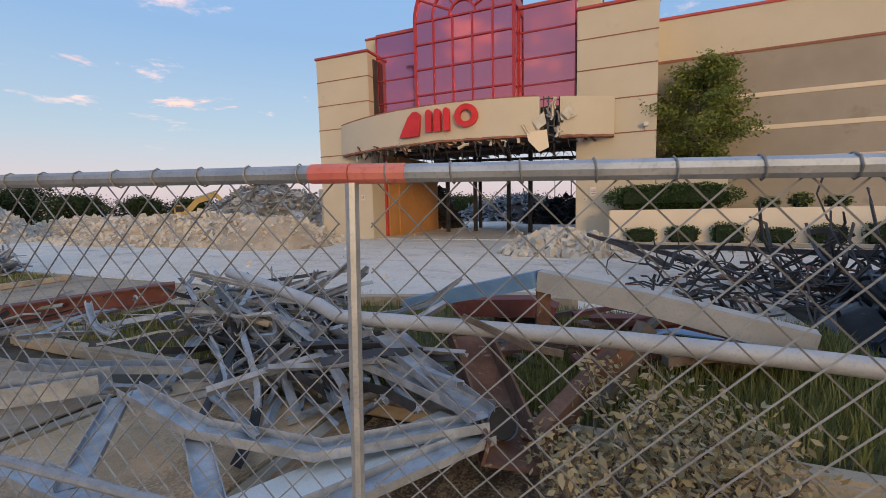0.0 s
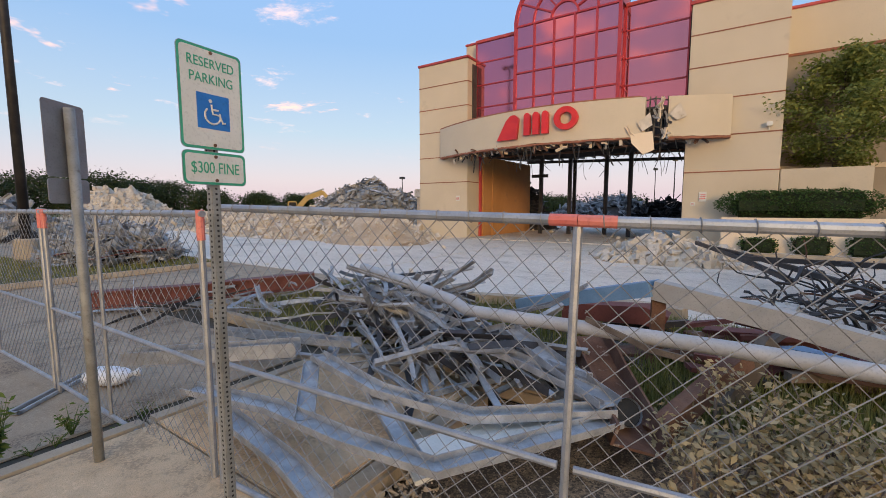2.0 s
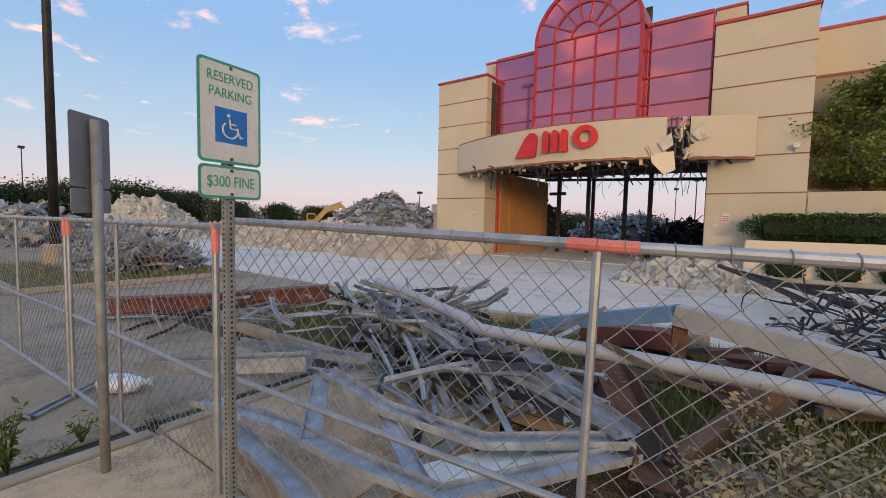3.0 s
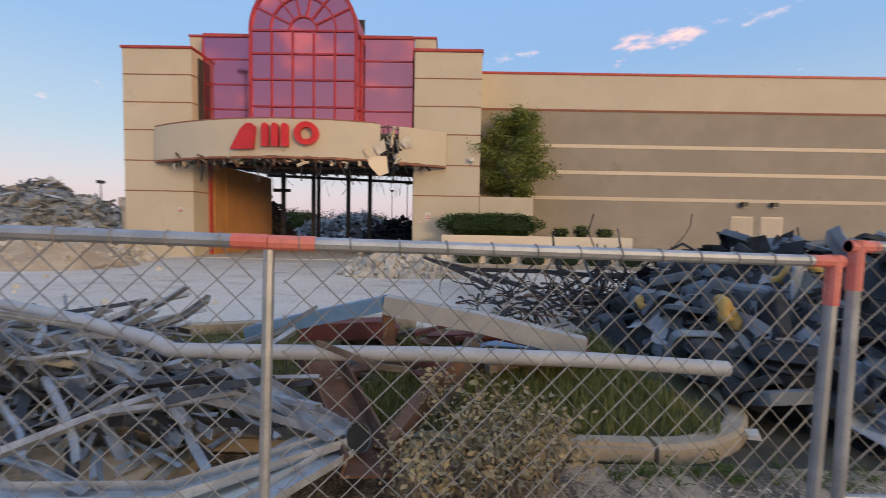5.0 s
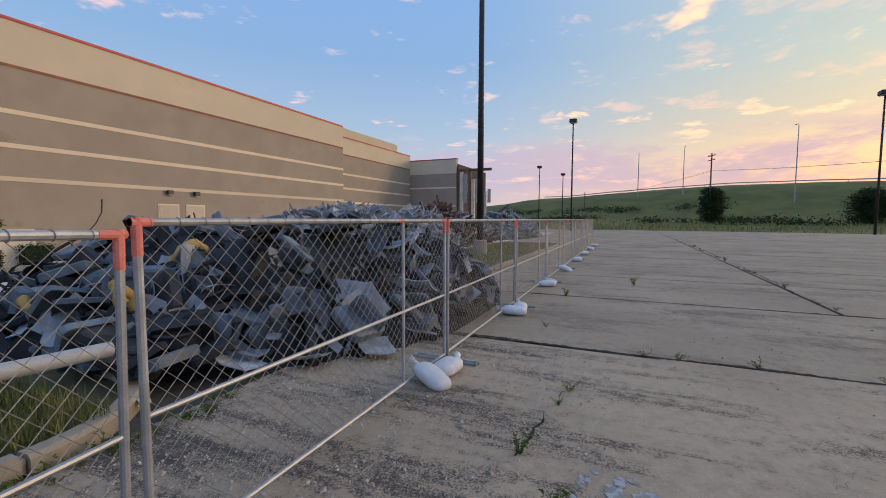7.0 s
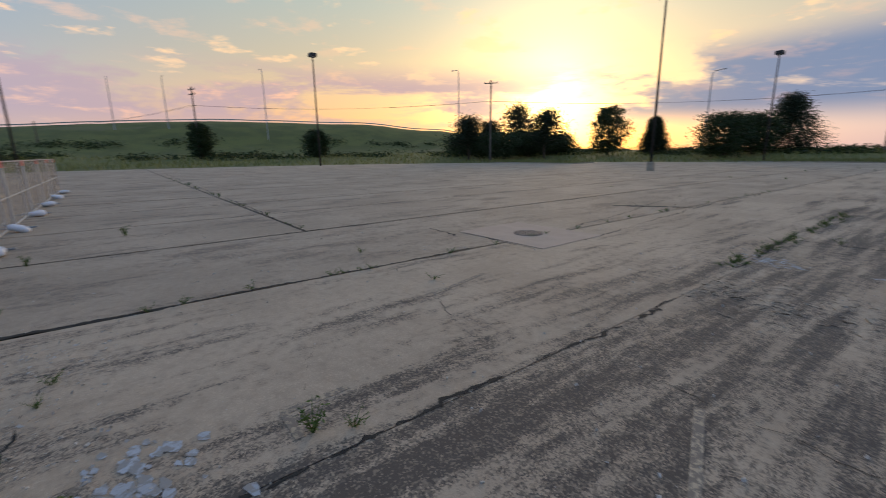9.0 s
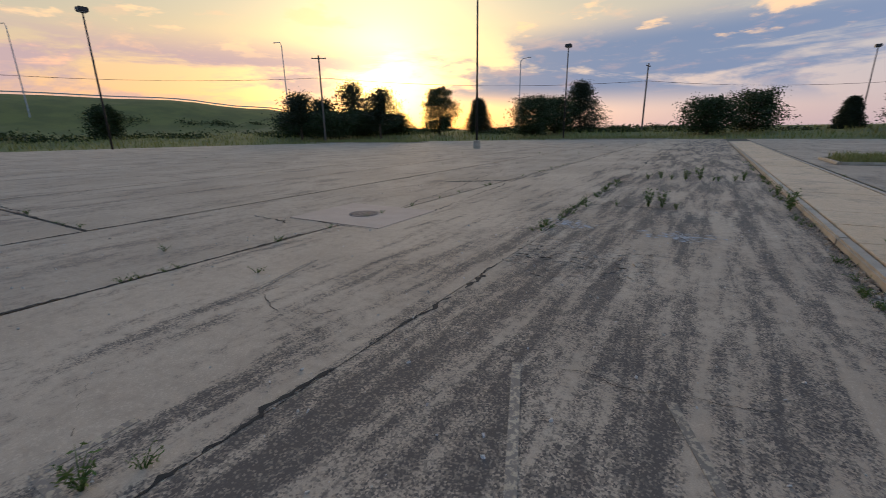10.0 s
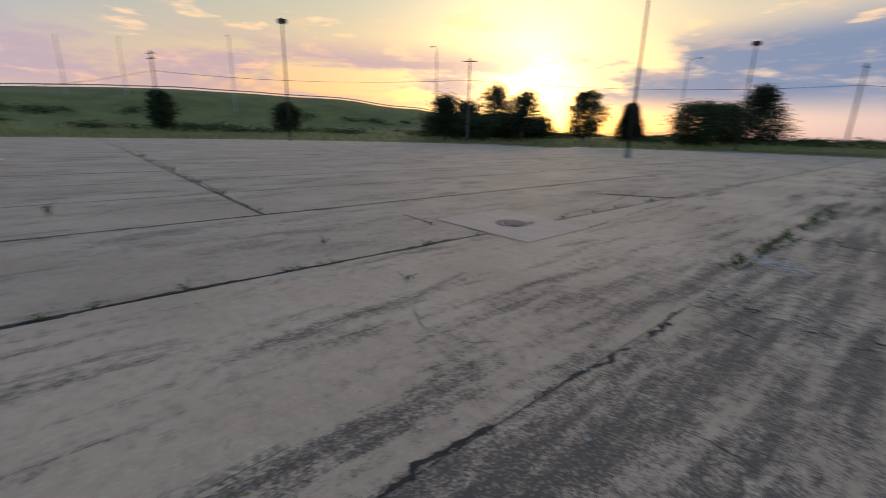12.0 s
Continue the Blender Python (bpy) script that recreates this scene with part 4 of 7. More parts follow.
for z in (4.7, 5.1, 5.5, 5.9, 6.25):
    profile_bar(bm, [(-3.3, bow_y(-3.3) + 0.24, z), (-2.9, bow_y(-2.9) + 0.15, z + 0.06), (-2.4, bow_y(-2.4) + 0.24, z - 0.03)], rect(0.05, 0.04))
part("steel_frame", bm, M_BLACKSTEEL, canopy, "bare dark steel studs in the break")
for k, (pts, mat) in enumerate((([(-3.75, 4.85), (-2.95, 4.95), (-2.85, 4.2), (-3.25, 4.0), (-3.7, 4.5)], M_STRIPE), ([(-3.5, 5.3), (-3.05, 5.7), (-2.95, 5.2), (-3.3, 4.95)], M_RUBBLE), ([(-2.35, 5.6), (-2.0, 6.05), (-1.75, 5.5), (-2.1, 5.35)], M_RUBBLE))):
    bm = bmesh.new()
    a = [bm.verts.new((x, bow_y(x) - 0.06 - 0.05 * k, z)) for x, z in pts]
    b = [bm.verts.new((x, bow_y(x) - 0.01 - 0.05 * k, z)) for x, z in pts]
    bm.faces.new(a)
    bm.faces.new(b[::-1])
    for i in range(len(a)):
        j = (i + 1) % len(a)
        bm.faces.new((a[i], b[i], b[j], a[j]))
    part("torn_panel", bm, mat, canopy, "ripped pale stucco flap")

# red sign: three plain shapes on the band
sign = thing("wall_sign", "large red sign of three plain shapes on the canopy", "sign")


def plate(outline, holes, name, x0):
    """A thick red plate in the band's plane from an outline of (x, z), with holes, following the bow."""
    cu = bpy.data.curves.new(name, "CURVE")
    cu.dimensions, cu.fill_mode, cu.extrude = "2D", "BOTH", 0.09
    for loop in [outline] + holes:
        sp = cu.splines.new("POLY")
        sp.points.add(len(loop) - 1)
        for p, (x, z) in zip(sp.points, loop):
            p.co = (x, z, 0, 1)
        sp.use_cyclic_u = True
    tmp = bpy.data.objects.new(name, cu)
    scene.collection.objects.link(tmp)
    me = bpy.data.meshes.new_from_object(tmp.evaluated_get(bpy.context.evaluated_depsgraph_get()))
    bpy.data.objects.remove(tmp)
    for v in me.vertices:
        x, z, d = v.co
        v.co = (x, bow_y(x) - 0.16 - d, z)
    me.materials.clear()
    me.materials.append(M_SIGNRED)
    return place(name, me, sign, Matrix())


def ring(cx, cz, rx, rz, n=28):
    return [(cx + rx * math.cos(2 * math.pi * i / n), cz + rz * math.sin(2 * math.pi * i / n)) for i in range(n)]


plate([(-9.72, 5.02), (-8.62, 5.02), (-8.52, 5.95), (-8.7, 6.12), (-8.95, 6.12), (-9.2, 5.9)], [], "wedge_shape", 0)
for k in range(3):
    x = -8.1 + 0.44 * k
    plate([(x - 0.15, 5.14), (x + 0.15, 5.14)] + [(x + 0.15 * math.cos(math.pi * i / 8), 5.98 + 0.16 * math.sin(math.pi * i / 8)) for i in range(9)], [], "bar_shape", 0)
plate(ring(-6.3, 5.72, 0.52, 0.5), [ring(-6.3, 5.72, 0.27, 0.26)], "ring_shape", 0)

# wreckage inside the entrance: columns, trusses, hanging strips
for x, y in ((-10.6, 26.5), (-8.9, 27.2), (-6.7, 27.5), (-5.45, 28.5), (-5.0, 26.0), (-9.9, 31.5)):
    part("column", profile_bar(bmesh.new(), [(x, y, 0), (x + 0.02, y, 6.6)], ibeam(0.22, 0.22, 0.02)), M_BLACKSTEEL, theatre, "bare dark steel column")
part("bracket", boxed((-11.15, 26.2, 3.75), (-10.05, 26.35, 3.95), 0.01), M_BLACKSTEEL, theatre)
rng = np.random.default_rng(21)
for i in range(16):
    x = -13.6 + i * 0.82
    bm = bmesh.new()
    y0, z0 = 20.2 + rng.uniform(-0.5, 0.8), 5.75 + rng.uniform(-0.25, 0.3)
    profile_bar(bm, [(x, y0, z0), (x + rng.uniform(-0.4, 0.4), 26, 5.5 + rng.uniform(-0.3, 0.2)), (x, 32.5, 5.6)], rect(0.07, 0.3))
    part("joist", bm, M_BLACKSTEEL, theatre)
for i in range(14):
    y = 20.6 + i * 0.8
    bm = bmesh.new()
    z = 5.0 + rng.uniform(-0.2, 0.5)
    profile_bar(bm, [(-13.5, y, z + rng.uniform(0, 0.3)), (-8 + rng.uniform(-2, 2), y + rng.uniform(-0.4, 0.4), z), (-2.1, y, z + rng.uniform(-0.2, 0.3))], rect(0.09, 0.1 + 0.1 * (i % 3)))
    part("truss", bm, M_BLACKSTEEL if i % 3 else M_RUST, theatre)
hang = [strip_mesh("hanging_strip", rng, M_BLACKSTEEL if i % 3 else M_PALESTEEL, rng.uniform(0.8, 2.2), 0.03 + 0.03 * (i % 2), 0.012, 3, 0.35) for i in range(8)]
for i in range(90):
    x = rng.uniform(-12.4, -2.1)
    y = bow_y(x) + rng.uniform(0.3, 1.2) if i % 2 else rng.uniform(21, 32)
    place("hanging_strip", hang[i % 8], theatre, pose(x, y, rng.uniform(4.6, 5.3), rng.uniform(-20, 20), 90 + rng.uniform(-25, 25), rng.uniform(0, 360)))
# torn lath and stucco along the canopy's lower edge
bits = [strip_mesh("torn_lath", rng, (M_BLACKSTEEL, M_STRIPE, M_RUST, M_PALESTEEL, M_BLACKSTEEL)[i % 5], rng.uniform(0.25, 0.8), rng.uniform(0.03, 0.12), 0.012, 2, 0.6) for i in range(10)]
for i in range(110):
    x = rng.uniform(-13.8, -1.0)
    place("torn_lath", bits[i % 10], theatre, pose(x, bow_y(x) + rng.uniform(0.05, 0.5), 4.66 + rng.normal() * 0.10, rng.uniform(0, 360), rng.choice((12, 70)) + rng.normal() * 25, rng.normal() * 35))
for i in range(16):
    x = -2.85 + rng.normal() * 0.42
    place("torn_lath", bits[(1, 3, 0)[i % 3]], theatre, pose(x, bow_y(x) - 0.05, rng.uniform(4.8, 6.2), rng.uniform(0, 360), 60 + rng.normal() * 40, rng.normal() * 50))
# added solid dark block behind the canopy, standing for shade among the trusses
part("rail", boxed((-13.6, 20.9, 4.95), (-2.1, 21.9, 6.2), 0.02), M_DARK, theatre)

# the long auditorium wall
aud = part("wall", boxed((1.43, 22.7, 0), (31.6, 23.1, 9.95), 0.02), M_TAUPE, theatre, "long taupe block wall with cream bands")


def bands(parent, x0, x1, y, top, low):
    part("upper_band", boxed((x0, y - 0.02, 8.16), (x1, y + 0.02, top)), M_CREAM, parent)
    part("cap", boxed((x0 - 0.03, y - 0.07, top), (x1 + 0.03, y + 0.4, top + 0.13), 0.02), M_REDTRIM, parent)
    part("trim", boxed((x0, y - 0.03, 8.06), (x1, y + 0.03, 8.17)), M_JOINT, parent)
    for z in low:
        part("stripe", boxed((x0, y - 0.018, z), (x1, y + 0.02, z + 0.19)), M_STRIPE, parent)


bands(aud, 1.44, 31.6, 22.7, 9.95, (3.36, 4.74, 6.14))
part("wall", boxed((31.2, 23.1, 0), (31.6, 60, 9.9), 0.02), M_TAUPE, theatre)
far_wall = part("wall", boxed((31.6, 25.0, 0), (48.5, 25.4, 9.75), 0.02), M_TAUPE, theatre)
bands(far_wall, 31.62, 48.5, 25.0, 9.75, (3.36, 4.74, 6.14))
wing = part("wall", boxed((48.5, 18.6, 0), (48.9, 25.4, 9.1), 0.02), M_TAUPE, theatre, "end wall torn open at its edge")
part("upper_band", boxed((48.46, 18.6, 7.4), (48.52, 25.0, 9.1)), M_CREAM, wing)
part("cap", boxed((48.42, 18.55, 9.1), (48.95, 25.4, 9.23), 0.02), M_REDTRIM, wing)
for z in (3.36, 5.6):
    part("stripe", boxed((48.465, 18.62, z), (48.52, 24.98, z + 0.19)), M_STRIPE, wing)
part("wall", boxed((48.9, 18.6, 0), (60, 19.0, 8.6), 0.02), M_DARK, theatre)
rng = np.random.default_rng(31)
for i in range(9):
    y = 14.3 + i * 0.5
    h = 8.8 - 0.35 * abs(i - 8)
    part("torn_panel", boxed((48.6 + rng.uniform(-0.1, 0.2), y, rng.uniform(0, 1.5) if i % 3 else 3.8), (48.75 + rng.uniform(0, 0.2), y + rng.uniform(0.2, 0.5), h - rng.uniform(0, 1.2)), 0.01), (M_PALESTEEL, M_RUBBLE, M_RUST)[i % 3], theatre)
part("beam", boxed((48.6, 14.2, 7.6), (48.9, 18.6, 7.9), 0.01), M_RUST, theatre)
part("roof", boxed((-1.85, 23.2, 9.3), (31.2, 60, 9.55), 0.02), M_DARK, theatre)
part("roof", boxed((31.2, 25.45, 9.1), (60, 60, 9.35), 0.02), M_DARK, theatre)
part("wall", boxed((40.0, 30.0, 9.5), (54.0, 42.0, 12.4), 0.02), M_CREAM, theatre, "cream plant room on the roof")
part("wall", boxed((-1.85, 59.5, 0), (60, 60, 9.4), 0.02), M_TAUPE, theatre)
# pair of doors with lamps over them
for i, x in enumerate((15.2, 16.8)):
    dr = part("door", boxed((x, 22.64, 0.13), (x + 1.05, 22.72, 2.55), 0.01), M_DOOR, theatre, "pale painted steel exit door")
    part("door_frame", boxed((x - 0.07, 22.66, 0.13), (x + 1.12, 22.695, 2.63), 0.01), M_STRIPE, dr)
    part("door_handle", boxed((x + 0.9, 22.58, 1.05), (x + 0.96, 22.64, 1.25), 0.01), M_GALV, dr)
    lp = thing("wall_lamp", "small dark wall lamp over an exit door", "lamp", "exit lamps", at=pose(x + 0.55, 22.68, 3.25))
    part("housing", boxed((-0.16, -0.24, -0.1), (0.16, 0.0, 0.14), 0.03), M_LAMPHEAD, lp)
    part("lens", boxed((-0.13, -0.22, -0.13), (0.13, -0.03, -0.1), 0.01), M_PALESTEEL, lp)
for x, z, w, h in ((-1.25, 2.05, 0.28, 0.42), (-1.55, 1.86, 0.17, 0.17), (-13.6, 2.2, 0.25, 0.3)):
    n = tagged(part("notice", boxed((x, 20.66, z), (x + w, 20.685, z + h), 0.004), M_SIGNFACE), "small pale notice fixed to the entrance wall", "notice", "wall notices")
    for k in range(3):
        part("bar", boxed((x + 0.03, 20.655, z + h * (0.25 + 0.2 * k)), (x + w - 0.03, 20.662, z + h * (0.32 + 0.2 * k))), M_SIGNRED, n)
cam_box = thing("flood_lamp", "small white flood lamp on the tower wall", "lamp", at=pose(1.0, 20.68, 5.05))
part("housing", boxed((-0.1, -0.25, -0.07), (0.1, 0.0, 0.1), 0.02), M_SIGNFACE, cam_box)
part("arm", boxed((-0.02, -0.06, -0.2), (0.02, 0.0, -0.07)), M_SIGNFACE, cam_box)

# planter walls
planter = thing("planter_wall", "low cream stucco planter wall below a clipped hedge", "planter", kind="structure")
part("wall", boxed((-0.38, 19.1, 0.1), (8.4, 19.35, 1.42), 0.03), M_STRIPE, planter)
part("wall", boxed((-0.38, 19.36, 0.1), (-0.14, 20.69, 1.42), 0.03), M_STRIPE, planter)
part("wall", boxed((8.15, 19.36, 0.1), (8.4, 22.69, 1.42), 0.03), M_STRIPE, planter)
part("soil", boxed((-0.14, 19.36, 0.1), (8.15, 22.69, 1.3)), M_TURF, planter)
part("wall", boxed((1.45, 20.72, 1.2), (4.12, 20.95, 3.3), 0.03), M_CREAM, planter)
part("wall", boxed((3.9, 20.96, 1.2), (4.12, 22.69, 3.3), 0.03), M_CREAM, planter)
part("soil", boxed((1.45, 20.96, 1.2), (3.89, 22.69, 3.15)), M_TURF, planter)


def bush(name, lo, hi, n, size, label, mat=M_HEDGE, seed=0, category="hedge"):
    """A clipped bush: twigs inside and a thick coat of leaves over a rounded box coloured as inner shade."""
    r = np.random.default_rng(seed)
    lo, hi = Vector(lo), Vector(hi)
    c, h = (lo + hi) / 2, (hi - lo) / 2
    o = thing(name, label, category)

    def spot():
        d = Vector(r.normal(size=3)).normalized()
        q = max(abs(d.x), abs(d.y), abs(d.z))
        p = d / q * 0.45 + d * 0.55
        p *= r.uniform(0.72, 1.0)
        wob = 1 + 0.10 * noise.noise(Vector((p.x * h.x, p.y * h.y, p.z * h.z + seed)) * 1.8)
        return (c.x + p.x * h.x * wob, c.y + p.y * h.y * wob, c.z + p.z * h.z * wob)

    v, f = leaves(n, spot, size, r, 1.8)
    place("foliage", mesh_from("foliage", v, f, mat), o, Matrix())
    bm = bmesh.new()
    for i in range(26):
        p = spot()
        tube(bm, [(c.x + (p[0] - c.x) * 0.4, c.y, lo.z - 0.05), ((c.x + p[0]) / 2, (c.y + p[1]) / 2, c.z), p], [0.02, 0.014, 0.004], 4)
    part("twig_core", bm, M_BARK, o)
    # solid near-black green box: the shade between the leaves, put into its colour
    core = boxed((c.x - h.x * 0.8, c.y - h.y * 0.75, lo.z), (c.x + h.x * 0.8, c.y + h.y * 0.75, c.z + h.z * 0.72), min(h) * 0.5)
    part("inner_foliage", core, M_LEAF_SHADE, o)
    return o


# leaf green darkened to the shade deep inside a bush
M_LEAF_SHADE = surface("foliage_shade", (0.012, 0.022, 0.008), (0.022, 0.035, 0.012), 5, 0.95, 0, 0.8, 30)
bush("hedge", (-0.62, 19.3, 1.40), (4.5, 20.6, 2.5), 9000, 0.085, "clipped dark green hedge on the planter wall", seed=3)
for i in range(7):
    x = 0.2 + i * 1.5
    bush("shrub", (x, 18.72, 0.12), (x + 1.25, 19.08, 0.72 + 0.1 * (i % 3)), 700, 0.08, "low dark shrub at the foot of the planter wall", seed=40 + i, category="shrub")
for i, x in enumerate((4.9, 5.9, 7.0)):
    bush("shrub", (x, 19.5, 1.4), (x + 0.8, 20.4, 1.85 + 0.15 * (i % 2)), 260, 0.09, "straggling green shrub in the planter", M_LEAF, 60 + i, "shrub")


def tree(name, x, y, z, h, rx, label, leafmat, n, size, seed=0, trunk=0.12, low=0.2, kind="round", category="tree", clumps=26, spread=1.0):
    """A tapered trunk with limbs and a crown of leaf clumps round the limbs' ends."""
    r = np.random.default_rng(seed)
    o = thing(name, label, category, at=pose(x, y, z))
    bm = bmesh.new()
    tops = []
    bend = r.uniform(-0.1, 0.1, 2) * h * 0.3
    main = [(bend[0] * u * u, bend[1] * u * u, h * 0.92 * u) for u in (0, 0.25, 0.5, 0.75, 1.0)]
    tube(bm, main, [trunk * s for s in (1.25, 1, 0.7, 0.42, 0.12)], 7)
    for i in range(clumps):
        u = low + (0.97 - low) * (i + 0.5) / clumps
        a = i * 2.4 + r.uniform(-0.4, 0.4)
        if kind == "cone":
            reach = rx * (1.06 - u) ** 0.75 * r.uniform(0.8, 1.12)
            rise = 0.02
        elif kind == "pine":
            reach = rx * (1.1 - u) ** 0.5 * r.choice((0.35, 0.7, 1.1))
            rise = 0.2
        else:
            reach = rx * math.sqrt(max(0.04, 1 - ((u - 0.38) / 0.66) ** 2)) * r.uniform(0.5, 1.12)
            rise = 0.25
        b = Vector((bend[0] * u * u, bend[1] * u * u, h * u * 0.86))
        tip = b + Vector((math.cos(a) * reach, math.sin(a) * reach, rise * reach))
        tube(bm, [b, (b + tip) / 2 + Vector((0, 0, 0.05 * reach)), tip], [trunk * 0.45 * (1.1 - u), trunk * 0.25 * (1.1 - u), 0.008], 5)
        tops.append((b, tip, reach))
    part("trunk", bm, M_BARK, o, smooth=True)

    def spot():
        b, tip, reach = tops[r.integers(len(tops))]
        t = r.uniform(0.35, 1.05)
        c = b.lerp(tip, t)
        s = (0.14 * rx + 0.06 * reach) * (0.8 if kind == "cone" else spread)
        return c + Vector((r.normal() * s, r.normal() * s, r.normal() * s * 0.7))

    v, f = leaves(n, spot, size, r, 2.0 if kind != "cone" else 3.0, 0.15)
    place("crown", mesh_from("crown", v, f, leafmat), o, Matrix())
    return o


tree("tree", 3.2, 21.9, 3.1, 5.3, 2.1, "young green leafy tree behind the planter wall", M_LEAF, 15000, 0.16, 4, 0.07, 0.06, clumps=30, spread=0.62)


# ---- the temporary fence ----
def chain_link(length, z0, z1, w=0.106, r=0.0021):
    """Two crossing families of thin wires, clipped to the panel."""
    v, f = [], []
    h = z1 - z0
    for sgn, off in ((1, -0.0022), (-1, 0.0022)):
        k = -h if sgn > 0 else 0.0
        end = length if sgn > 0 else length + h
        while k < end:
            if sgn > 0:
                a, b = max(0.0, -k), min(h, length - k)
                p, q = (k + a, a), (k + b, b)
            else:
                a, b = max(0.0, k - length), min(h, k)
                p, q = (k - a, a), (k - b, b)
            if b - a > 0.02:
                d = Vector((q[0] - p[0], 0, q[1] - p[1])).normalized()
                s = d.cross(Vector((0, 1, 0)))
                n = len(v)
                for c in (p, q):
                    c = Vector((c[0], off, z0 + c[1]))
                    v += [c + s * r, c + Vector((0, r, 0)) - s * r * 0.6, c - Vector((0, r, 0)) - s * r * 0.6]
                f += [(n, n + 1, n + 4, n + 3), (n + 1, n + 2, n + 5, n + 4), (n + 2, n, n + 3, n + 5)]
            k += w
    return v, f


def fence_panel(length, stiles, m, orange=(), top=1.81, ends=(True, True)):
    o = thing("chainlink_fence", "galvanised chain-link temporary fence panel with orange marks", "fence", "temporary fence", at=m)
    R = 0.021
    for x in [e for e, on in zip((0.03, length - 0.03), ends) if on]:
        post = part("post", tube(bmesh.new(), [(x, 0, 0.0), (x, 0, top + 0.02)], R, 10), M_FENCE, o, smooth=False)
        part("tape", tube(bmesh.new(), [(x, 0, top - 0.16), (x, 0, top + 0.024)], R + 0.003, 10), M_ORANGE, post, "orange painted post top")
    rail = part("top_rail", tube(bmesh.new(), [(0.0, 0, top), (length, 0, top)], R, 10), M_FENCE, o)
    part("mid_rail", tube(bmesh.new(), [(0.03, 0, 0.865), (length - 0.03, 0, 0.865)], 0.016, 8), M_FENCE, o)
    part("bottom_rail", tube(bmesh.new(), [(0.03, 0, 0.1), (length - 0.03, 0, 0.1)], 0.018, 8), M_FENCE, o)
    for x in stiles:
        part("stile", tube(bmesh.new(), [(x, 0, 0.1), (x, 0, top - 0.02)], 0.0165, 8), M_FENCE, o)
    for a, b in orange:
        part("tape", tube(bmesh.new(), [(a, 0, top), (b, 0, top)], R + 0.002, 10), M_ORANGE, rail, "orange paint on the rail")
    v, f = chain_link(length - 0.08, 0.1, top - 0.015)
    place("chain_link", mesh_from("chain_link", v, f, M_WIRE), o, pose(0.04, 0.012, 0))
    # wire ties along the top rail
    bm = bmesh.new()
    n = int(length / 0.145)
    for i in range(n):
        x = 0.08 + i * 0.145
        pts = [(x + 0.012 * t, (R + 0.003) * math.cos(5.6 * t), top + (R + 0.003) * math.sin(5.6 * t)) for t in [j / 7 for j in range(8)]]
        tube(bm, pts, 0.0022, 4)
    tagged(part("tie_wire", bm, M_WIRE, o, "twisted wire ties round the top rail"), kind="stuff")
    return o


def along(p, q, z=0.0, sink=0.0):
    """Length and pose of a panel that runs from p to q."""
    d = Vector(q) - Vector(p)
    return d.length, pose(p[0], p[1], z, 0, sink, math.degrees(math.atan2(d.y, d.x)))


CORNER, MID, JOIN = (-2.70, 0.62), (-0.61, 0.83), (1.37, 1.17)
L1, m1 = along(CORNER, MID, 0.05, 1.33)
fence_panel(L1, (), m1, ((L1 - 0.10, L1),), 1.8, (True, False))
L1, m1 = along(MID, (JOIN[0] - 0.03, JOIN[1]), 0.0, 1.33)
fence_panel(L1, (0.0,), m1, ((0.0, 0.13), (L1 - 0.13, L1)), 1.8, (False, True))
L2, m2 = along((JOIN[0] + 0.03, JOIN[1] + 0.005), (5.10, 1.185))
run = fence_panel(L2, (2.6,), m2, ((0.0, 0.1), (2.5, 2.58), (L2 - 0.12, L2)))
x = 5.16
for i in range(7):
    copy_thing(run, pose(x, 1.19 + 0.03 * i, 0, 0, 0, 0.6))
    x += L2 + 0.05
L3, m3 = along((-5.62, 0.55), (CORNER[0] - 0.04, CORNER[1]))
fence_panel(L3, (1.27,), m3, ((0.0, 0.1),))
L4, m4 = along((-9.4, 0.36), (-5.68, 0.55))
fence_panel(L4, (1.95,), m4)


def sandbag(at, label="plump white woven sandbag holding down the fence"):
    r = np.random.default_rng(int(abs(at.translation.x * 100)))
    o = thing("sandbag", label, "sandbag", "fence sandbags", at=at)
    bm = bmesh.new()
    bmesh.ops.create_icosphere(bm, subdivisions=3, radius=1.0)
    for v in bm.verts:
        c = v.co
        p = Vector((math.copysign(abs(c.x) ** 0.7, c.x) * 0.24, math.copysign(abs(c.y) ** 0.75, c.y) * 0.14, math.copysign(abs(c.z) ** 0.8, c.z) * 0.085))
        p *= 1 + 0.10 * noise.noise(p * 9 + Vector((at.translation.x, 0, 0))) + 0.03 * noise.noise(p * 30)
        p.z = max(p.z, -0.075)
        v.co = p
    part("bag", bm, M_BAG, o, smooth=True)
    bm = bmesh.new()
    tube(bm, [(0.22, 0, 0.0), (0.27, 0.02, 0.02), (0.33, 0.05, 0.03)], [0.03, 0.022, 0.055], 8)
    part("neck", bm, M_BAG, o, smooth=True)
    return o


def fence_foot(x, y, a):
    o = thing("steel_stand", "flat welded steel fence stand on the ground", "stand", "fence stands", at=pose(x, y, 0.012, 0, 0, a))
    for lo, hi in (((-0.06, -0.45), (-0.03, 0.45)), ((0.03, -0.45), (0.06, 0.45)), ((-0.06, -0.45), (0.06, -0.42)), ((-0.06, 0.42), (0.06, 0.45))):
        part("bar", boxed((*lo, -0.01), (*hi, 0.02), 0.004), M_GALV, o)
    return o


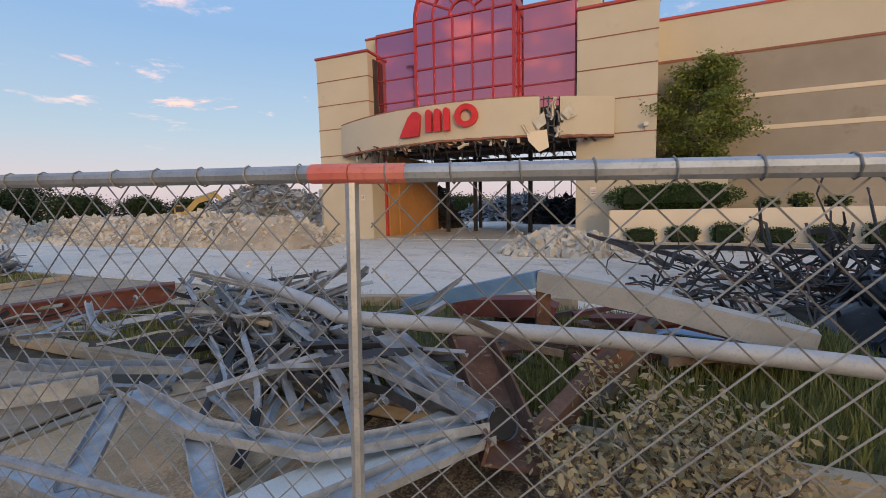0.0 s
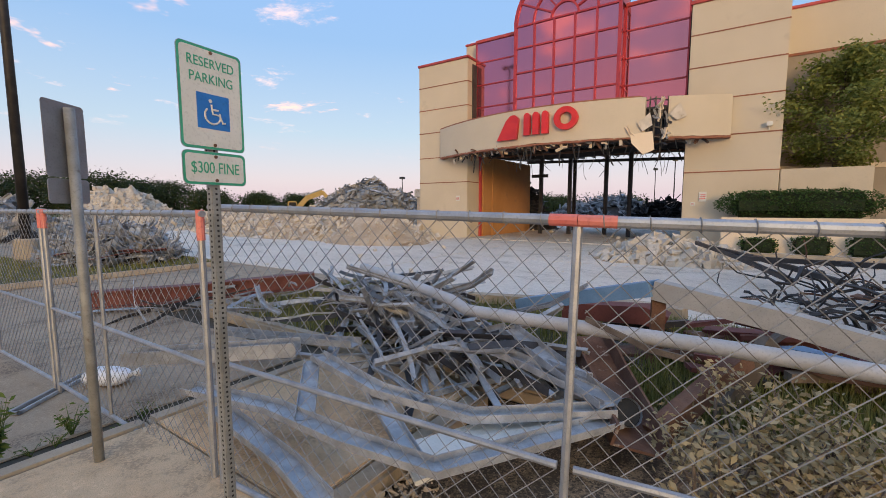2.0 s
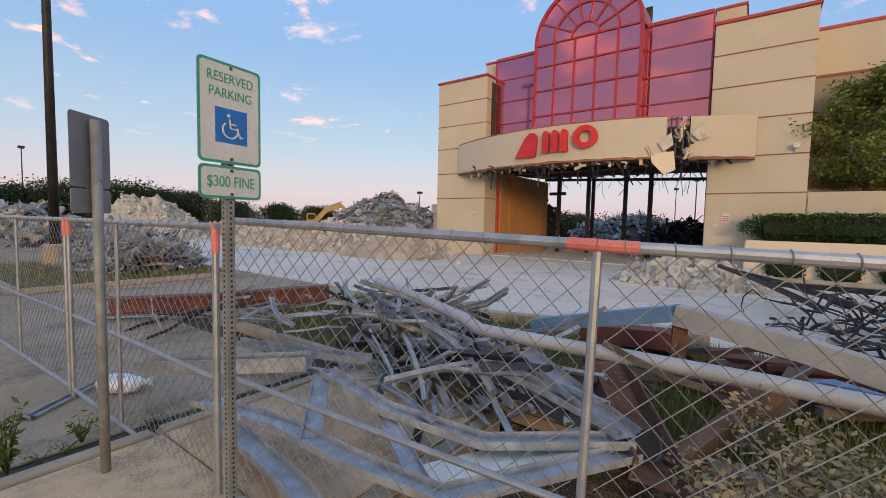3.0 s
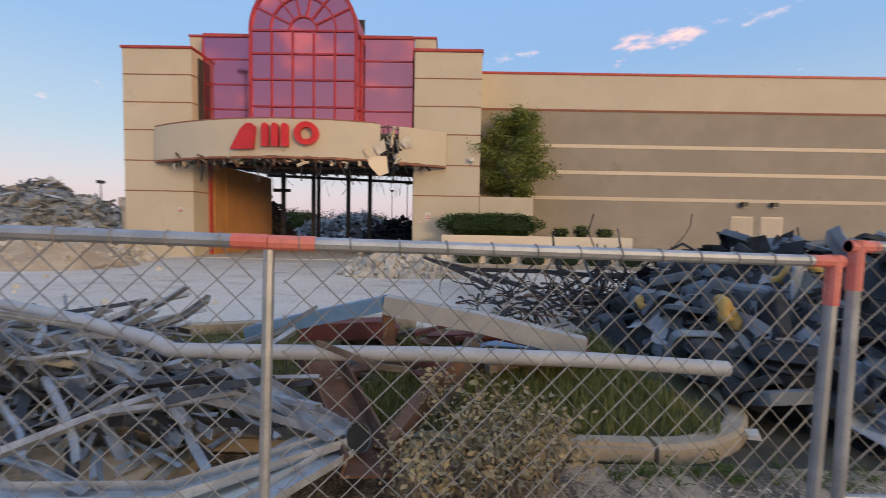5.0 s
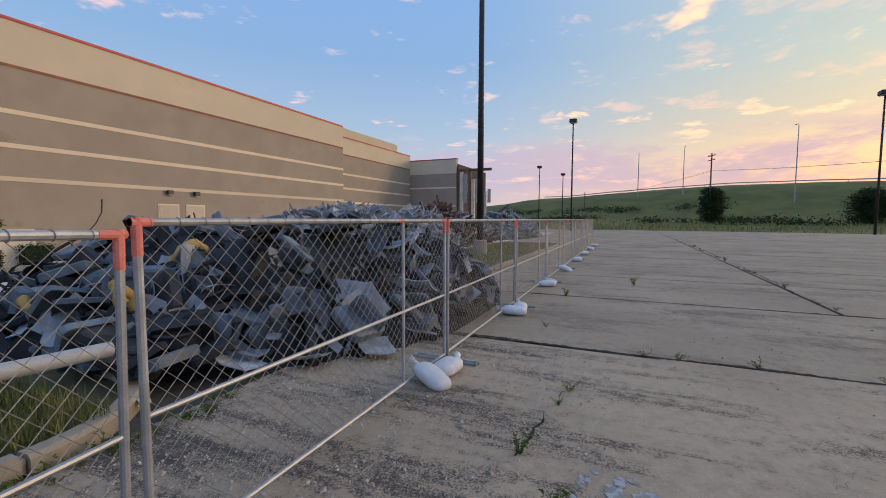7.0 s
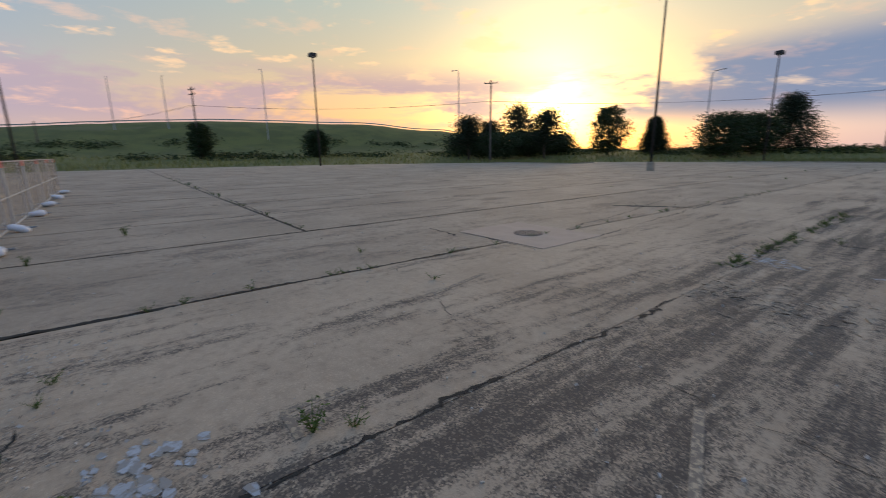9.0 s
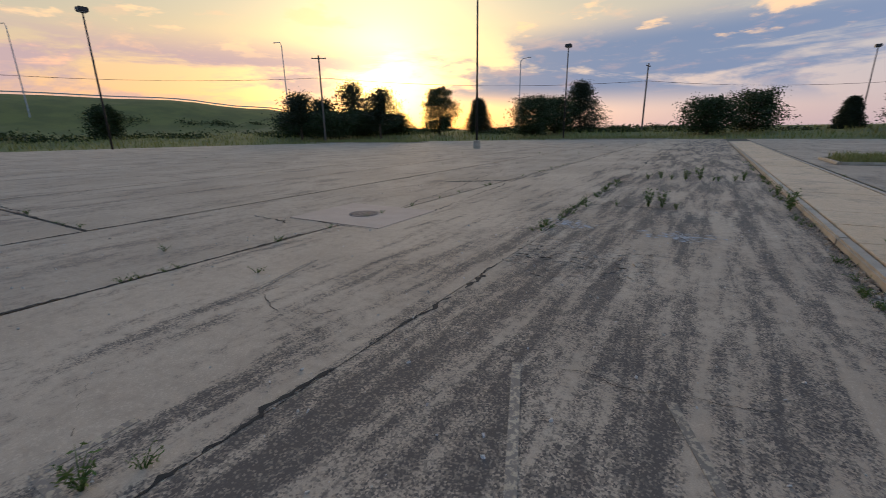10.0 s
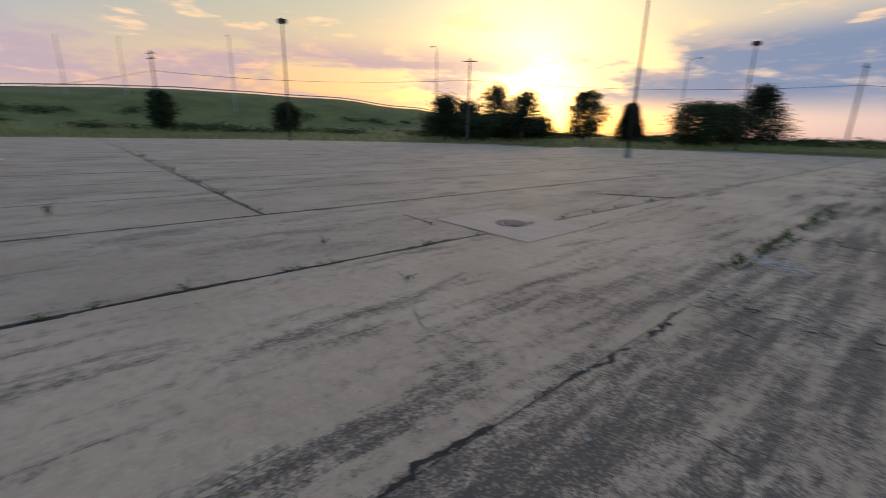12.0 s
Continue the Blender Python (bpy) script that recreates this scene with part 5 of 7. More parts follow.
for i in range(8):
    X = 5.13 + i * (L2 + 0.05)
    fence_foot(X, 1.2 + 0.03 * i, 3 * (i % 3) - 2)
    sandbag(pose(X - 0.82, 1.0 + 0.03 * i, 0.10 if i % 3 == 0 else 0.09, 0, -18 if i % 3 == 0 else 0, 70 + 25 * (i % 3)))
    if i != 3:
        sandbag(pose(X - 0.42, 0.98 + 0.03 * i, 0.085, 0, 0, -5 + 17 * (i % 4)))
fence_foot(-5.62, 0.5, 40)
sandbag(pose(-5.45, 0.9, 0.09, 0, 0, 30))


# ---- parking signs ----
def parking_sign(m, round_post=False):
    """Local +x is the face's side; the post stands at the origin."""
    o = thing("parking_sign", "reserved parking sign with a fine plate on a steel post", "sign", "parking signs", at=m)
    if round_post:
        part("post", tube(bmesh.new(), [(0, 0, 0), (0, 0, 2.42)], 0.03, 12), M_POST, o, smooth=True)
        part("cap", tube(bmesh.new(), [(0, 0, -0.01), (0, 0, 0.03)], [0.05, 0.036], 12), M_FENCE, o)
    else:
        post = part("post", boxed((-0.022, -0.022, 0), (0.022, 0.022, 2.42), 0.004), M_POST, o, "perforated square steel post")
        for lo, hi in (((0.0223, -0.005), (0.0232, 0.005)), ((-0.005, -0.0232), (0.005, -0.0223))):
            bm = bmesh.new()
            for i in range(94):
                box(bm, (*lo, 0.025 + i * 0.0254), (*hi, 0.035 + i * 0.0254))
            tagged(part("hole_strip", bm, M_HOLE, post), kind="stuff")
    d = 0.036 if round_post else 0.028

    def rounded(w, h, r, x0, x1, zc):
        bm = bmesh.new()
        pts = []
        for cx, cz, a0 in ((w / 2 - r, h / 2 - r, 0), (-w / 2 + r, h / 2 - r, 90), (-w / 2 + r, -h / 2 + r, 180), (w / 2 - r, -h / 2 + r, 270)):
            pts += [(cx + r * math.cos(radians(a0 + 15 * j)), cz + r * math.sin(radians(a0 + 15 * j))) for j in range(7)]
        A = [bm.verts.new((x1, y, zc + z)) for y, z in pts]
        B = [bm.verts.new((x0, y, zc + z)) for y, z in pts]
        bm.faces.new(A)
        bm.faces.new(B[::-1])
        for i in range(len(A)):
            j = (i + 1) % len(A)
            bm.faces.new((A[i], B[i], B[j], A[j]))
        return bm

    def face(y, z, x):
        return Matrix(((0, 0, 1, x), (1, 0, 0, y), (0, 1, 0, z), (0, 0, 0, 1)))

    plates = []
    for w, h, zc, tag in ((0.315, 0.465, 2.222, "tall white plate with green lettering"), (0.315, 0.155, 1.902, "small white fine plate")):
        p = part("plate", rounded(w, h, 0.025, d, d + 0.003, zc), M_SIGNBACK, o, tag)
        part("border", rounded(w - 0.004, h - 0.004, 0.024, d + 0.003, d + 0.0036, zc), M_SIGNGREEN, p)
        part("face", rounded(w - 0.026, h - 0.026, 0.018, d + 0.0036, d + 0.0042, zc), M_SIGNFACE, p)
        for z in (zc - h / 2 + 0.022, zc + h / 2 - 0.022):
            part("bolt", tube(bmesh.new(), [(d + 0.003, 0, z), (d + 0.009, 0, z)], 0.008, 8), M_RUST, p)
        plates.append(p)
    text_mesh("lettering", "RESERVED", 0.062, M_SIGNGREEN, plates[0], face(0, 2.222 + 0.158, d + 0.005) @ Matrix.Diagonal((0.83, 1.0, 1, 1)))
    text_mesh("lettering", "PARKING", 0.062, M_SIGNGREEN, plates[0], face(0, 2.222 + 0.088, d + 0.005) @ Matrix.Diagonal((0.83, 1.0, 1, 1)))
    text_mesh("lettering", "$300 FINE", 0.074, M_SIGNGREEN, plates[1], face(0, 1.902, d + 0.005) @ Matrix.Diagonal((0.76, 1.0, 1, 1)))
    sq = part("symbol_field", boxed((d + 0.0044, -0.078, 2.222 - 0.137), (d + 0.0052, 0.082, 2.222 + 0.023)), M_SIGNBLUE, plates[0], "blue square with a white wheel symbol")
    bm = bmesh.new()
    zc = 2.222 - 0.075
    X = d + 0.0056
    tube(bm, [(X, 0.038 * math.cos(t) - 0.004, zc + 0.038 * math.sin(t)) for t in [2.3 + 4.4 * j / 14 for j in range(15)]], 0.0048, 5)
    for pts in ([(X, -0.008, zc + 0.05), (X, -0.004, zc + 0.008), (X, 0.03, zc + 0.006), (X, 0.046, zc - 0.03), (X, 0.058, zc - 0.026)], [(X, -0.004, zc + 0.028), (X, 0.024, zc + 0.028)]):
        tube(bm, pts, 0.005, 5)
    tube(bm, [(X - 0.002, -0.012, zc + 0.066), (X + 0.001, -0.012, zc + 0.066)], 0.0085, 10)
    part("wheel_symbol", bm, M_SIGNFACE, sq)
    return o


first = parking_sign(pose(-2.2, 0.41, 0.13, 0, 0, 5))
copy_thing(first, pose(-2.16, -8.92, 0.13, 0, -5.0, 0) @ pose(0, 0, 0, 0, 0, 66))
copy_thing(first, pose(-2.40, -4.4, 0.13, 0, 0.5, -4))
second = parking_sign(pose(-3.6, 0.27, 0.05, 0, 0, 216), True)
copy_thing(second, pose(-3.8, -8.95, 0.13, 0, 2.5, 0) @ pose(0, 0, 0, 0, 0, 182))


# ---- lamp poles, utility poles and cables ----
def lamp_pole(x, y, h, heads=1, base=True, thick=0.09, turn=0.0):
    o = thing("lamp_pole", "tall dark parking lot lamp pole", "lamp pole", "lot lamp poles", at=pose(x, y, max(0.0, ground_z(x, y)), 0, 0, turn))
    if base:
        part("base", tube(bmesh.new(), [(0, 0, -0.1), (0, 0, 0.78), (0, 0, 0.82)], [0.36, 0.34, 0.30], 20), M_KERB, o, "round concrete footing")
    part("pole", tube(bmesh.new(), [(0, 0, 0.6), (0, 0, h)], [thick, thick * 0.65], 10), M_POLE, o, smooth=True)
    for i in range(heads):
        s = 1 - 2 * i
        if heads == 1:
            hd = part("lamp_head", boxed((-0.38, -0.38, h - 0.1), (0.38, 0.38, h + 0.28), 0.05), M_LAMPHEAD, o)
            part("lens", boxed((-0.3, -0.3, h - 0.13), (0.3, 0.3, h - 0.1)), M_PALESTEEL, hd)
            continue
        hd = part("lamp_head", boxed((0.1 if s > 0 else -0.75, -0.25, h - 0.16), (0.75 if s > 0 else -0.1, 0.25, h + 0.1), 0.04), M_LAMPHEAD, o)
        part("lens", boxed((0.18 if s > 0 else -0.68, -0.2, h - 0.18), (0.68 if s > 0 else -0.18, 0.2, h - 0.16)), M_PALESTEEL, hd)
        part("arm", tube(bmesh.new(), [(0, 0, h - 0.05), (0.12 * s, 0, h - 0.05)], 0.04, 8), M_LAMPHEAD, o)
    return o


lamp_pole(20.0, 5.8, 16.0, 2, True, 0.17)
lamp_pole(-19.5, 3.2, 16.0, 2, True, 0.15)
lamp_pole(20.48, -41.5, 15.0, 2, True, 0.12)
for x, y, h in ((47.8, -20.0, 12.3), (47.8, 4.9, 12.2), (16.9, -60.0, 11.9), (-20.2, -65.0, 12.2), (-19.2, -92.0, 12.0), (-50.5, -92.0, 12.0), (76.5, 14.0, 11.0), (84, 11.0, 10.2), (-95, 14.5, 12.2), (-48, 57.5, 6.8), (-7.5, 75, 9.0), (-12.5, 92, 9.0)):
    lamp_pole(x, y, h, 1, False, 0.10, 90.0 * (int(abs(x)) % 2))
lamp_pole(-32.0, -46.5, 16.0, 2, True, 0.14)


def street_lamp(x, y, tip, arm=1.0):
    z = ground_z(x, y)
    o = thing("street_lamp", "thin pale highway lamp with a bent arm", "street lamp", "highway lamps", at=pose(x, y, z))
    h = tip - z
    part("pole", tube(bmesh.new(), [(0, 0, -0.3), (0, 0, h - 0.8), (arm * 0.4, 0, h - 0.15), (arm * 2.2, 0, h)], [0.16, 0.1, 0.08, 0.06], 7), M_GALV, o)
    part("lamp_head", boxed((arm * 2.2 - 0.4, -0.15, h - 0.1), (arm * 2.2 + 0.4, 0.15, h + 0.06), 0.04), M_GALV, o)


def polar(heading, d):
    return -d * math.sin(radians(heading)), d * math.cos(radians(heading))


for hd, d, slope, arm in ((-106.1, 150, 0.173, 1), (-130.0, 110, 0.178, 1), (-158.6, 110, 0.145, -1), (-95.9, 165, 0.146, -1), (-91.1, 165, 0.141, 1)):
    x, y = polar(hd, d)
    street_lamp(x, y, 1.85 + slope * d, arm)


def utility_pole(x, y, tip, arms=1, turn=0.0):
    z = ground_z(x, y)
    o = thing("utility_pole", "weathered wooden utility pole with a crossarm", "utility pole", "power line", at=pose(x, y, z, 0, 0, turn))
    h = tip - z
    part("pole", tube(bmesh.new(), [(0, 0, -0.4), (0, 0, h)], [0.19, 0.12], 9), M_WOODPOLE, o)
    for k in range(arms):
        arm = part("crossarm", boxed((-1.25, -0.07, h - 0.6 - 0.9 * k), (1.25, 0.07, h - 0.45 - 0.9 * k), 0.02), M_WOODPOLE, o)
        for xx in (-1.1, -0.4, 0.4, 1.1):
            part("insulator", tube(bmesh.new(), [(xx, 0, h - 0.45 - 0.9 * k), (xx, 0, h - 0.2 - 0.9 * k)], [0.05, 0.03], 6), M_PALESTEEL, arm)
    return Vector((x, y, tip - 0.25 * h))


line = []
for hd, d, slope, arms, turn in ((-85.0, 150, 0.06, 1, 0), (-98.8, 103, 0.131, 2, 20), (-134.2, 84, 0.154, 1, 40), (-173.0, 100, 0.121, 1, 80), (165.9, 120, 0.085, 1, 90), (156.4, 115, 0.101, 2, 100), (142.0, 110, 0.09, 2, 110)):
    x, y = polar(hd, d)
    line.append(utility_pole(x, y, 1.85 + slope * d, arms, turn))
for a, b in zip(line, line[1:]):
    for off in (-0.9, 0.9):
        bm = bmesh.new()
        tube(bm, [a.lerp(b, t / 12) + Vector((off * 0.5, off * 0.5, -1.6 * (t / 12) * (1 - t / 12) * 4 * (a - b).length / 90)) for t in range(13)], 0.016, 4, False)
        tagged(part("power_cable", bm, M_POLE), "thin dark overhead power cable between poles", "cable", "power line")
bm = bmesh.new()
pts = [polar(-h, 186) for h in range(80, 132, 2)]
for x, y in pts:
    tube(bm, [(x, y, ground_z(x, y) - 0.1), (x, y, ground_z(x, y) + 0.8)], 0.07, 4)
profile_bar(bm, [(x, y, ground_z(x, y) + 0.7) for x, y in pts], rect(0.1, 0.35))
tagged(part("guard_rail", bm, M_PALESTEEL), "pale highway guard rail along the embankment crest", "guard rail", kind="structure")

# ---- trees and shrubs round the lot ----
def far_tree(hd, d, slope, rx, kind, seed, label, leaf, n=3200, size=0.36):
    x, y = polar(hd, d)
    z = ground_z(x, y) - 0.1
    tree("tree", x, y, z, 1.85 + slope * d - z, rx, label, leaf, n, size, seed, 0.22, {"cone": 0.04, "pine": 0.3, "round": 0.06}[kind], kind, clumps=60, spread=1.05 if kind == "pine" else 0.7)


DUSK = "dark broadleaf tree at the lot's edge against the sky"
PINE = "dark spreading pine at the lot's edge against the sky"
for i, (hd, slope, rx, kind) in enumerate(((-131.4, 0.088, 4.4, "pine"), (-134.0, 0.074, 4.0, "pine"), (-137.6, 0.114, 5.0, "pine"), (-141.0, 0.100, 4.6, "pine"), (-148.6, 0.102, 4.0, "round"), (-153.6, 0.076, 3.2, "cone"), (-160.4, 0.074, 4.8, "round"), (-163.0, 0.07, 4.6, "round"), (-166.0, 0.108, 5.6, "cone"), (180.4, 0.056, 4.6, "round"), (176.4, 0.066, 5.0, "round"), (169.0, 0.050, 2.2, "cone"), (164.8, 0.066, 3.4, "pine"), (160.2, 0.084, 4.6, "pine"), (155.6, 0.058, 4.4, "round"), (151.5, 0.056, 3.0, "cone"), (148.0, 0.038, 4.6, "round"), (143.6, 0.046, 5.0, "round"), (139.6, 0.062, 5.4, "round"), (136.0, 0.07, 5.4, "round"), (131.0, 0.07, 5.6, "round"), (-99.0, 0.072, 2.6, "round"), (-111.9, 0.058, 3.0, "round"), (-131.0, 0.04, 5.5, "round"), (-135.0, 0.042, 5.5, "round"), (-139.0, 0.044, 5.5, "round"), (-142.5, 0.036, 4.5, "round"), (158.0, 0.034, 5.5, "round"), (162.5, 0.034, 5.0, "round"), (153.0, 0.034, 5.0, "round"))):
    far_tree(hd, 90 + 7 * (i % 3) if i != 21 and i != 22 else 104, slope, rx, kind, 100 + i, PINE if kind != "round" else DUSK, M_LEAF_FAR if kind == "round" else M_LEAF_PINE, {"pine": 9000, "round": 12000, "cone": 24000}[kind], 0.36)
for i, (hd, slope, rx) in enumerate(((86, 0.05, 7.5), (82.2, 0.046, 7.0), (78.2, 0.06, 7.2), (74.0, 0.063, 7.0), (70.5, 0.054, 6.0), (67.4, 0.052, 6.4), (63.0, 0.034, 5.0), (57.6, 0.030, 4.4), (53.0, 0.028, 4.4), (47.5, 0.028, 4.6), (20.0, 0.018, 6.0), (12.0, 0.016, 7.0))):
    far_tree(hd, 92 + 5 * (i % 3), slope, rx, "round", 200 + i, "full green tree at the far side of the site", M_LEAF_FAR, 9000, 0.42)

rng = np.random.default_rng(77)
clump_at = []
for i in range(900):
    hd = -rng.uniform(60, 178) if i % 5 else rng.uniform(124, 178)
    d = rng.choice((104, 112, 127, 146)) + rng.normal() * 2.2 if -150 < hd < -60 else rng.uniform(98, 125)
    if noise.noise(Vector((hd * 0.11, d * 0.02, 0))) > -0.12:
        clump_at.append((*polar(hd, d), rng.uniform(0.5, 1.5)))


def clump_spot():
    x, y, s = clump_at[rng.integers(len(clump_at))]
    x, y = x + rng.normal() * s * 1.6, y + rng.normal() * s * 1.2
    return x, y, ground_z(x, y) + abs(rng.normal()) * s * 0.42


v, f = leaves(34000, clump_spot, 0.5, rng, 1.6)
tagged(new("field_shrubs", mesh_from("field_shrubs", v, f, M_LEAF_FIELD)), "dark low shrubs scattered over the grass field", "shrubs", kind="stuff")


def field_spot():
    hd = -rng.uniform(60, 235)
    x, y = polar(hd, rng.uniform(78, 112))
    return x, y, ground_z(x, y) - 0.03


v, f = blades(9000, field_spot, 0.35, 1.0, rng, 0.07, 0.5)
tagged(new("field_grass", mesh_from("field_grass", v, f, M_BLADE)), "tall rough grass at the edge of the lot", "grass", kind="stuff")


def turf(name, x0, x1, y0, y1, n, h0, h1, label, seed, width=0.006):
    r = np.random.default_rng(seed)
    v, f = blades(n, lambda: (r.uniform(x0, x1), r.uniform(y0, y1), 0.08), h0, h1, r, width)
    tagged(new(name, mesh_from(name, v, f, M_BLADE)), label, "grass", kind="stuff")


turf("grass", -0.9, 2.3, 3.1, 6.3, 13000, 0.06, 0.26, "ragged green and straw-coloured grass in the strip", 1)
turf("grass", -7.3, -0.9, 3.1, 6.4, 9000, 0.05, 0.2, "ragged green and straw-coloured grass in the strip", 2)
turf("grass", 11.5, 30.8, 3.6, 7.8, 9000, 0.05, 0.18, "short green grass round the lamp pole", 3, 0.012)
turf("grass", -20.8, -13.8, 1.4, 6.4, 5000, 0.05, 0.18, "short green grass round the lamp pole", 4, 0.012)
turf("grass", -10.8, -5.6, -32.8, -28.7, 2500, 0.1, 0.5, "tall weedy grass on the island", 5, 0.02)
turf("grass", -33.8, -19.2, -45.8, -41.2, 2500, 0.1, 0.5, "tall weedy grass on the island", 6, 0.03)
turf("grass", -26, -16.6, -30.8, -27.2, 3000, 0.05, 0.15, "short green grass on the island", 7, 0.02)
turf("grass", 6.0, 30.0, -81.8, -77.2, 2000, 0.2, 0.6, "tall weedy grass at the lot's end", 8, 0.04)
turf("grass", 40.2, 63.8, -61.8, -56.2, 2000, 0.2, 0.6, "tall weedy grass at the lot's end", 9, 0.04)


# ---- weeds and cracks in the paving ----
def weed(seed, h, n, label, wide=0.5):
    r = np.random.default_rng(seed)
    o = thing("weed", label, "weed", "weeds in the paving")
    bm = bmesh.new()
    stems = []
    for i in range(max(3, n // 9)):
        a = r.uniform(0, 6.28)
        tip = Vector((math.cos(a), math.sin(a), 0)) * h * wide * r.uniform(0.2, 1) + Vector((0, 0, h * r.uniform(0.6, 1)))
        tube(bm, [(0, 0, -0.02), tip * 0.5 + Vector((0, 0, 0.1 * h)), tip], [0.004, 0.003, 0.001], 4)
        stems.append(tip)
    tagged(part("stem_tuft", bm, M_WEED, o), kind="stuff")

    def spot():
        t = stems[r.integers(len(stems))]
        return t * r.uniform(0.15, 1.0) + Vector((r.normal(), r.normal(), r.normal())) * 0.03 * h

    v, f = leaves(n, spot, 0.11 * h + 0.014, r, 2.6)
    tagged(place("leaf_tuft", mesh_from("leaf_tuft", v, f, M_WEED), o, Matrix()), kind="stuff")
    return o


kinds = [weed(300, 0.24, 90, "leafy green weed growing from a paving joint", 0.5), weed(301, 0.13, 60, "low green weed in a paving joint", 1.2), weed(302, 0.45, 170, "tall leafy weed growing from a paving joint", 0.5), weed(303, 0.09, 50, "small flat weed in a paving joint", 1.6)]
rng = np.random.default_rng(9)
spots = [(0, 2.72, -1.95), (1, 2.6, -2.2), (0, 3.35, -0.22), (1, 3.6, -0.24), (0, 2.75, -0.6), (1, 4.35, -0.36), (1, 4.75, -0.4), (2, 1.1, -12.6), (0, 0.5, -12.5), (1, 1.8, -12.5), (2, 0.6, -18.9), (2, 1.4, -19.1), (0, 1.05, -19.0), (2, 0.15, -19.15), (0, -0.25, -19.2), (0, -0.9, -19.4), (2, -1.15, -19.55), (0, 1.8, -18.8), (2, 0.8, -12.6), (2, -1.7, -13.5), (2, -1.72, -16.0), (0, -0.4, -19.0), (2, -4.35, -0.1), (0, -4.5, 0.35), (2, -4.75, -0.45), (1, -4.2, 0.6), (0, -4.3, -0.7), (1, -1.6, -3.2), (0, -1.72, -3.5), (1, -1.7, -7.2), (2, -4.4, -11.2), (0, -4.5, -12.0), (2, -4.2, -9.9), (0, -4.3, -9.3), (2, -6.6, -10.0), (1, -2.4, -9.65), (1, -3.0, -9.7), (0, 13.0, -1.1), (0, 10.5, 0.4), (1, 7.4, 0.3)]
for i in range(58):
    y = -3.0 - 26 * rng.random() ** 1.5
    spots.append((1 if i % 3 else 3, -1.74 + rng.normal() * 0.05, y))
for i in range(60):
    spots.append((3 if i % 4 else 1, 2.6 + rng.normal() * 0.08, -8.9 - 9 * rng.random() ** 1.5))
for i in range(26):
    spots.append((3, 6.38 + rng.normal() * 0.04, -1 - 26 * rng.random()))
for i in range(30):
    spots.append((3 if i % 5 else 0, 4 + 40 * rng.random(), -4.8 + rng.normal() * 0.05))
for i in range(34):
    spots.append((3 if i % 3 else 1, rng.uniform(1.2, 3.2), 2.72 + rng.normal() * 0.08))
for i in range(26):
    spots.append((1 if i % 2 else 3, -4.25 + rng.normal() * 0.08, 2.0 - 30 * rng.random()))
for i in range(22):
    spots.append((3 if i % 3 else 1, rng.uniform(4, 40), -rng.uniform(20, 60)))
for k, x, y in spots:
    s = rng.uniform(0.7, 1.2)
    copy_thing(kinds[k], pose(x, y, 0.14 if -3.9 < x < -2.06 else 0.0, 0, 0, rng.uniform(0, 360)) @ Matrix.Scale(s, 4))
for o in kinds:
    o.matrix_basis = pose(-4.6 - kinds.index(o), -14.0, 0)


def crack(x0, y0, x1, y1, w, seed, z=0.0035):
    """An open crack: a ragged dark sunken ribbon with crumbled edges."""
    r = np.random.default_rng(seed)
    n = max(10, int(math.hypot(x1 - x0, y1 - y0) / 0.045))
    d = Vector((x1 - x0, y1 - y0, 0)).normalized()
    s = Vector((-d.y, d.x, 0))
    v, f = [], []
    off, wide = 0.0, 0.5
    for i in range(n + 1):
        off = off * 0.96 + r.normal() * 0.011
        if r.random() < 0.05:
            off += r.normal() * 0.035
        wide = min(1.0, max(0.12, wide + r.normal() * 0.12))
        p = Vector((x0, y0, z)).lerp(Vector((x1, y1, z)), i / n) + s * (off + r.normal() * 0.004)
        a = w * wide * r.uniform(0.25, 0.75)
        v += [p - s * a, p + s * a * r.uniform(0.3, 1.2)]
        if i and wide > 0.14:
            k = 2 * i
            f.append((k - 2, k - 1, k + 1, k))
    tagged(new("paving_crack", mesh_from("paving_crack", v, f, M_GAP)), "ragged dark crack in the worn paving", "crack", "paving cracks", "structure")


for i, (a, b, c, d, w) in enumerate(((2.4, -1.4, 2.42, -6.2, 0.1), (2.42, -6.2, 2.55, -9.0, 0.05), (2.5, -9.0, 2.72, -13.2, 0.12), (2.72, -13.2, 2.85, -60, 0.1), (6.38, 1.6, 6.38, -7.6, 0.075), (5.46, -7.68, 5.5, -9.9, 0.05), (5.5, -9.9, 6.2, -16.6, 0.06), (6.2, -16.6, 6.5, -60, 0.07), (10.6, 1.6, 10.6, -60, 0.07), (10.6, -4.75, 60, -5.6, 0.075), (9.0, -7.42, 7.6, -7.25, 0.06), (8.3, -15.0, 6.3, -16.5, 0.28), (8.0, -7.66, 5.44, -7.66, 0.03), (2.6, -12.4, 0.4, -12.56, 0.05), (2.2, -4.42, -1.8, -4.6, 0.007), (3.6, -4.0, 3.2, -4.5, 0.008), (3.3, -0.2, 5.0, -0.42, 0.03), (2.4, -19, -1.3, -19.1, 0.03), (6.3, -9.0, 8.2, -20.0, 0.05), (3.3, -2.1, 4.3, -2.5, 0.012), (9.3, -9.5, 10.5, -22, 0.025), (14.6, 0, 14.6, -60, 0.055), (18.6, 1, 18.6, -60, 0.04), (22.6, 0, 22.6, -60, 0.05), (30.6, 0, 30.6, -60, 0.05), (12.2, -1.6, 19.0, -8.0, 0.03), (3.8, -4.1, 4.4, -4.3, 0.02))):
    crack(a, b, c, d, w, 500 + i)
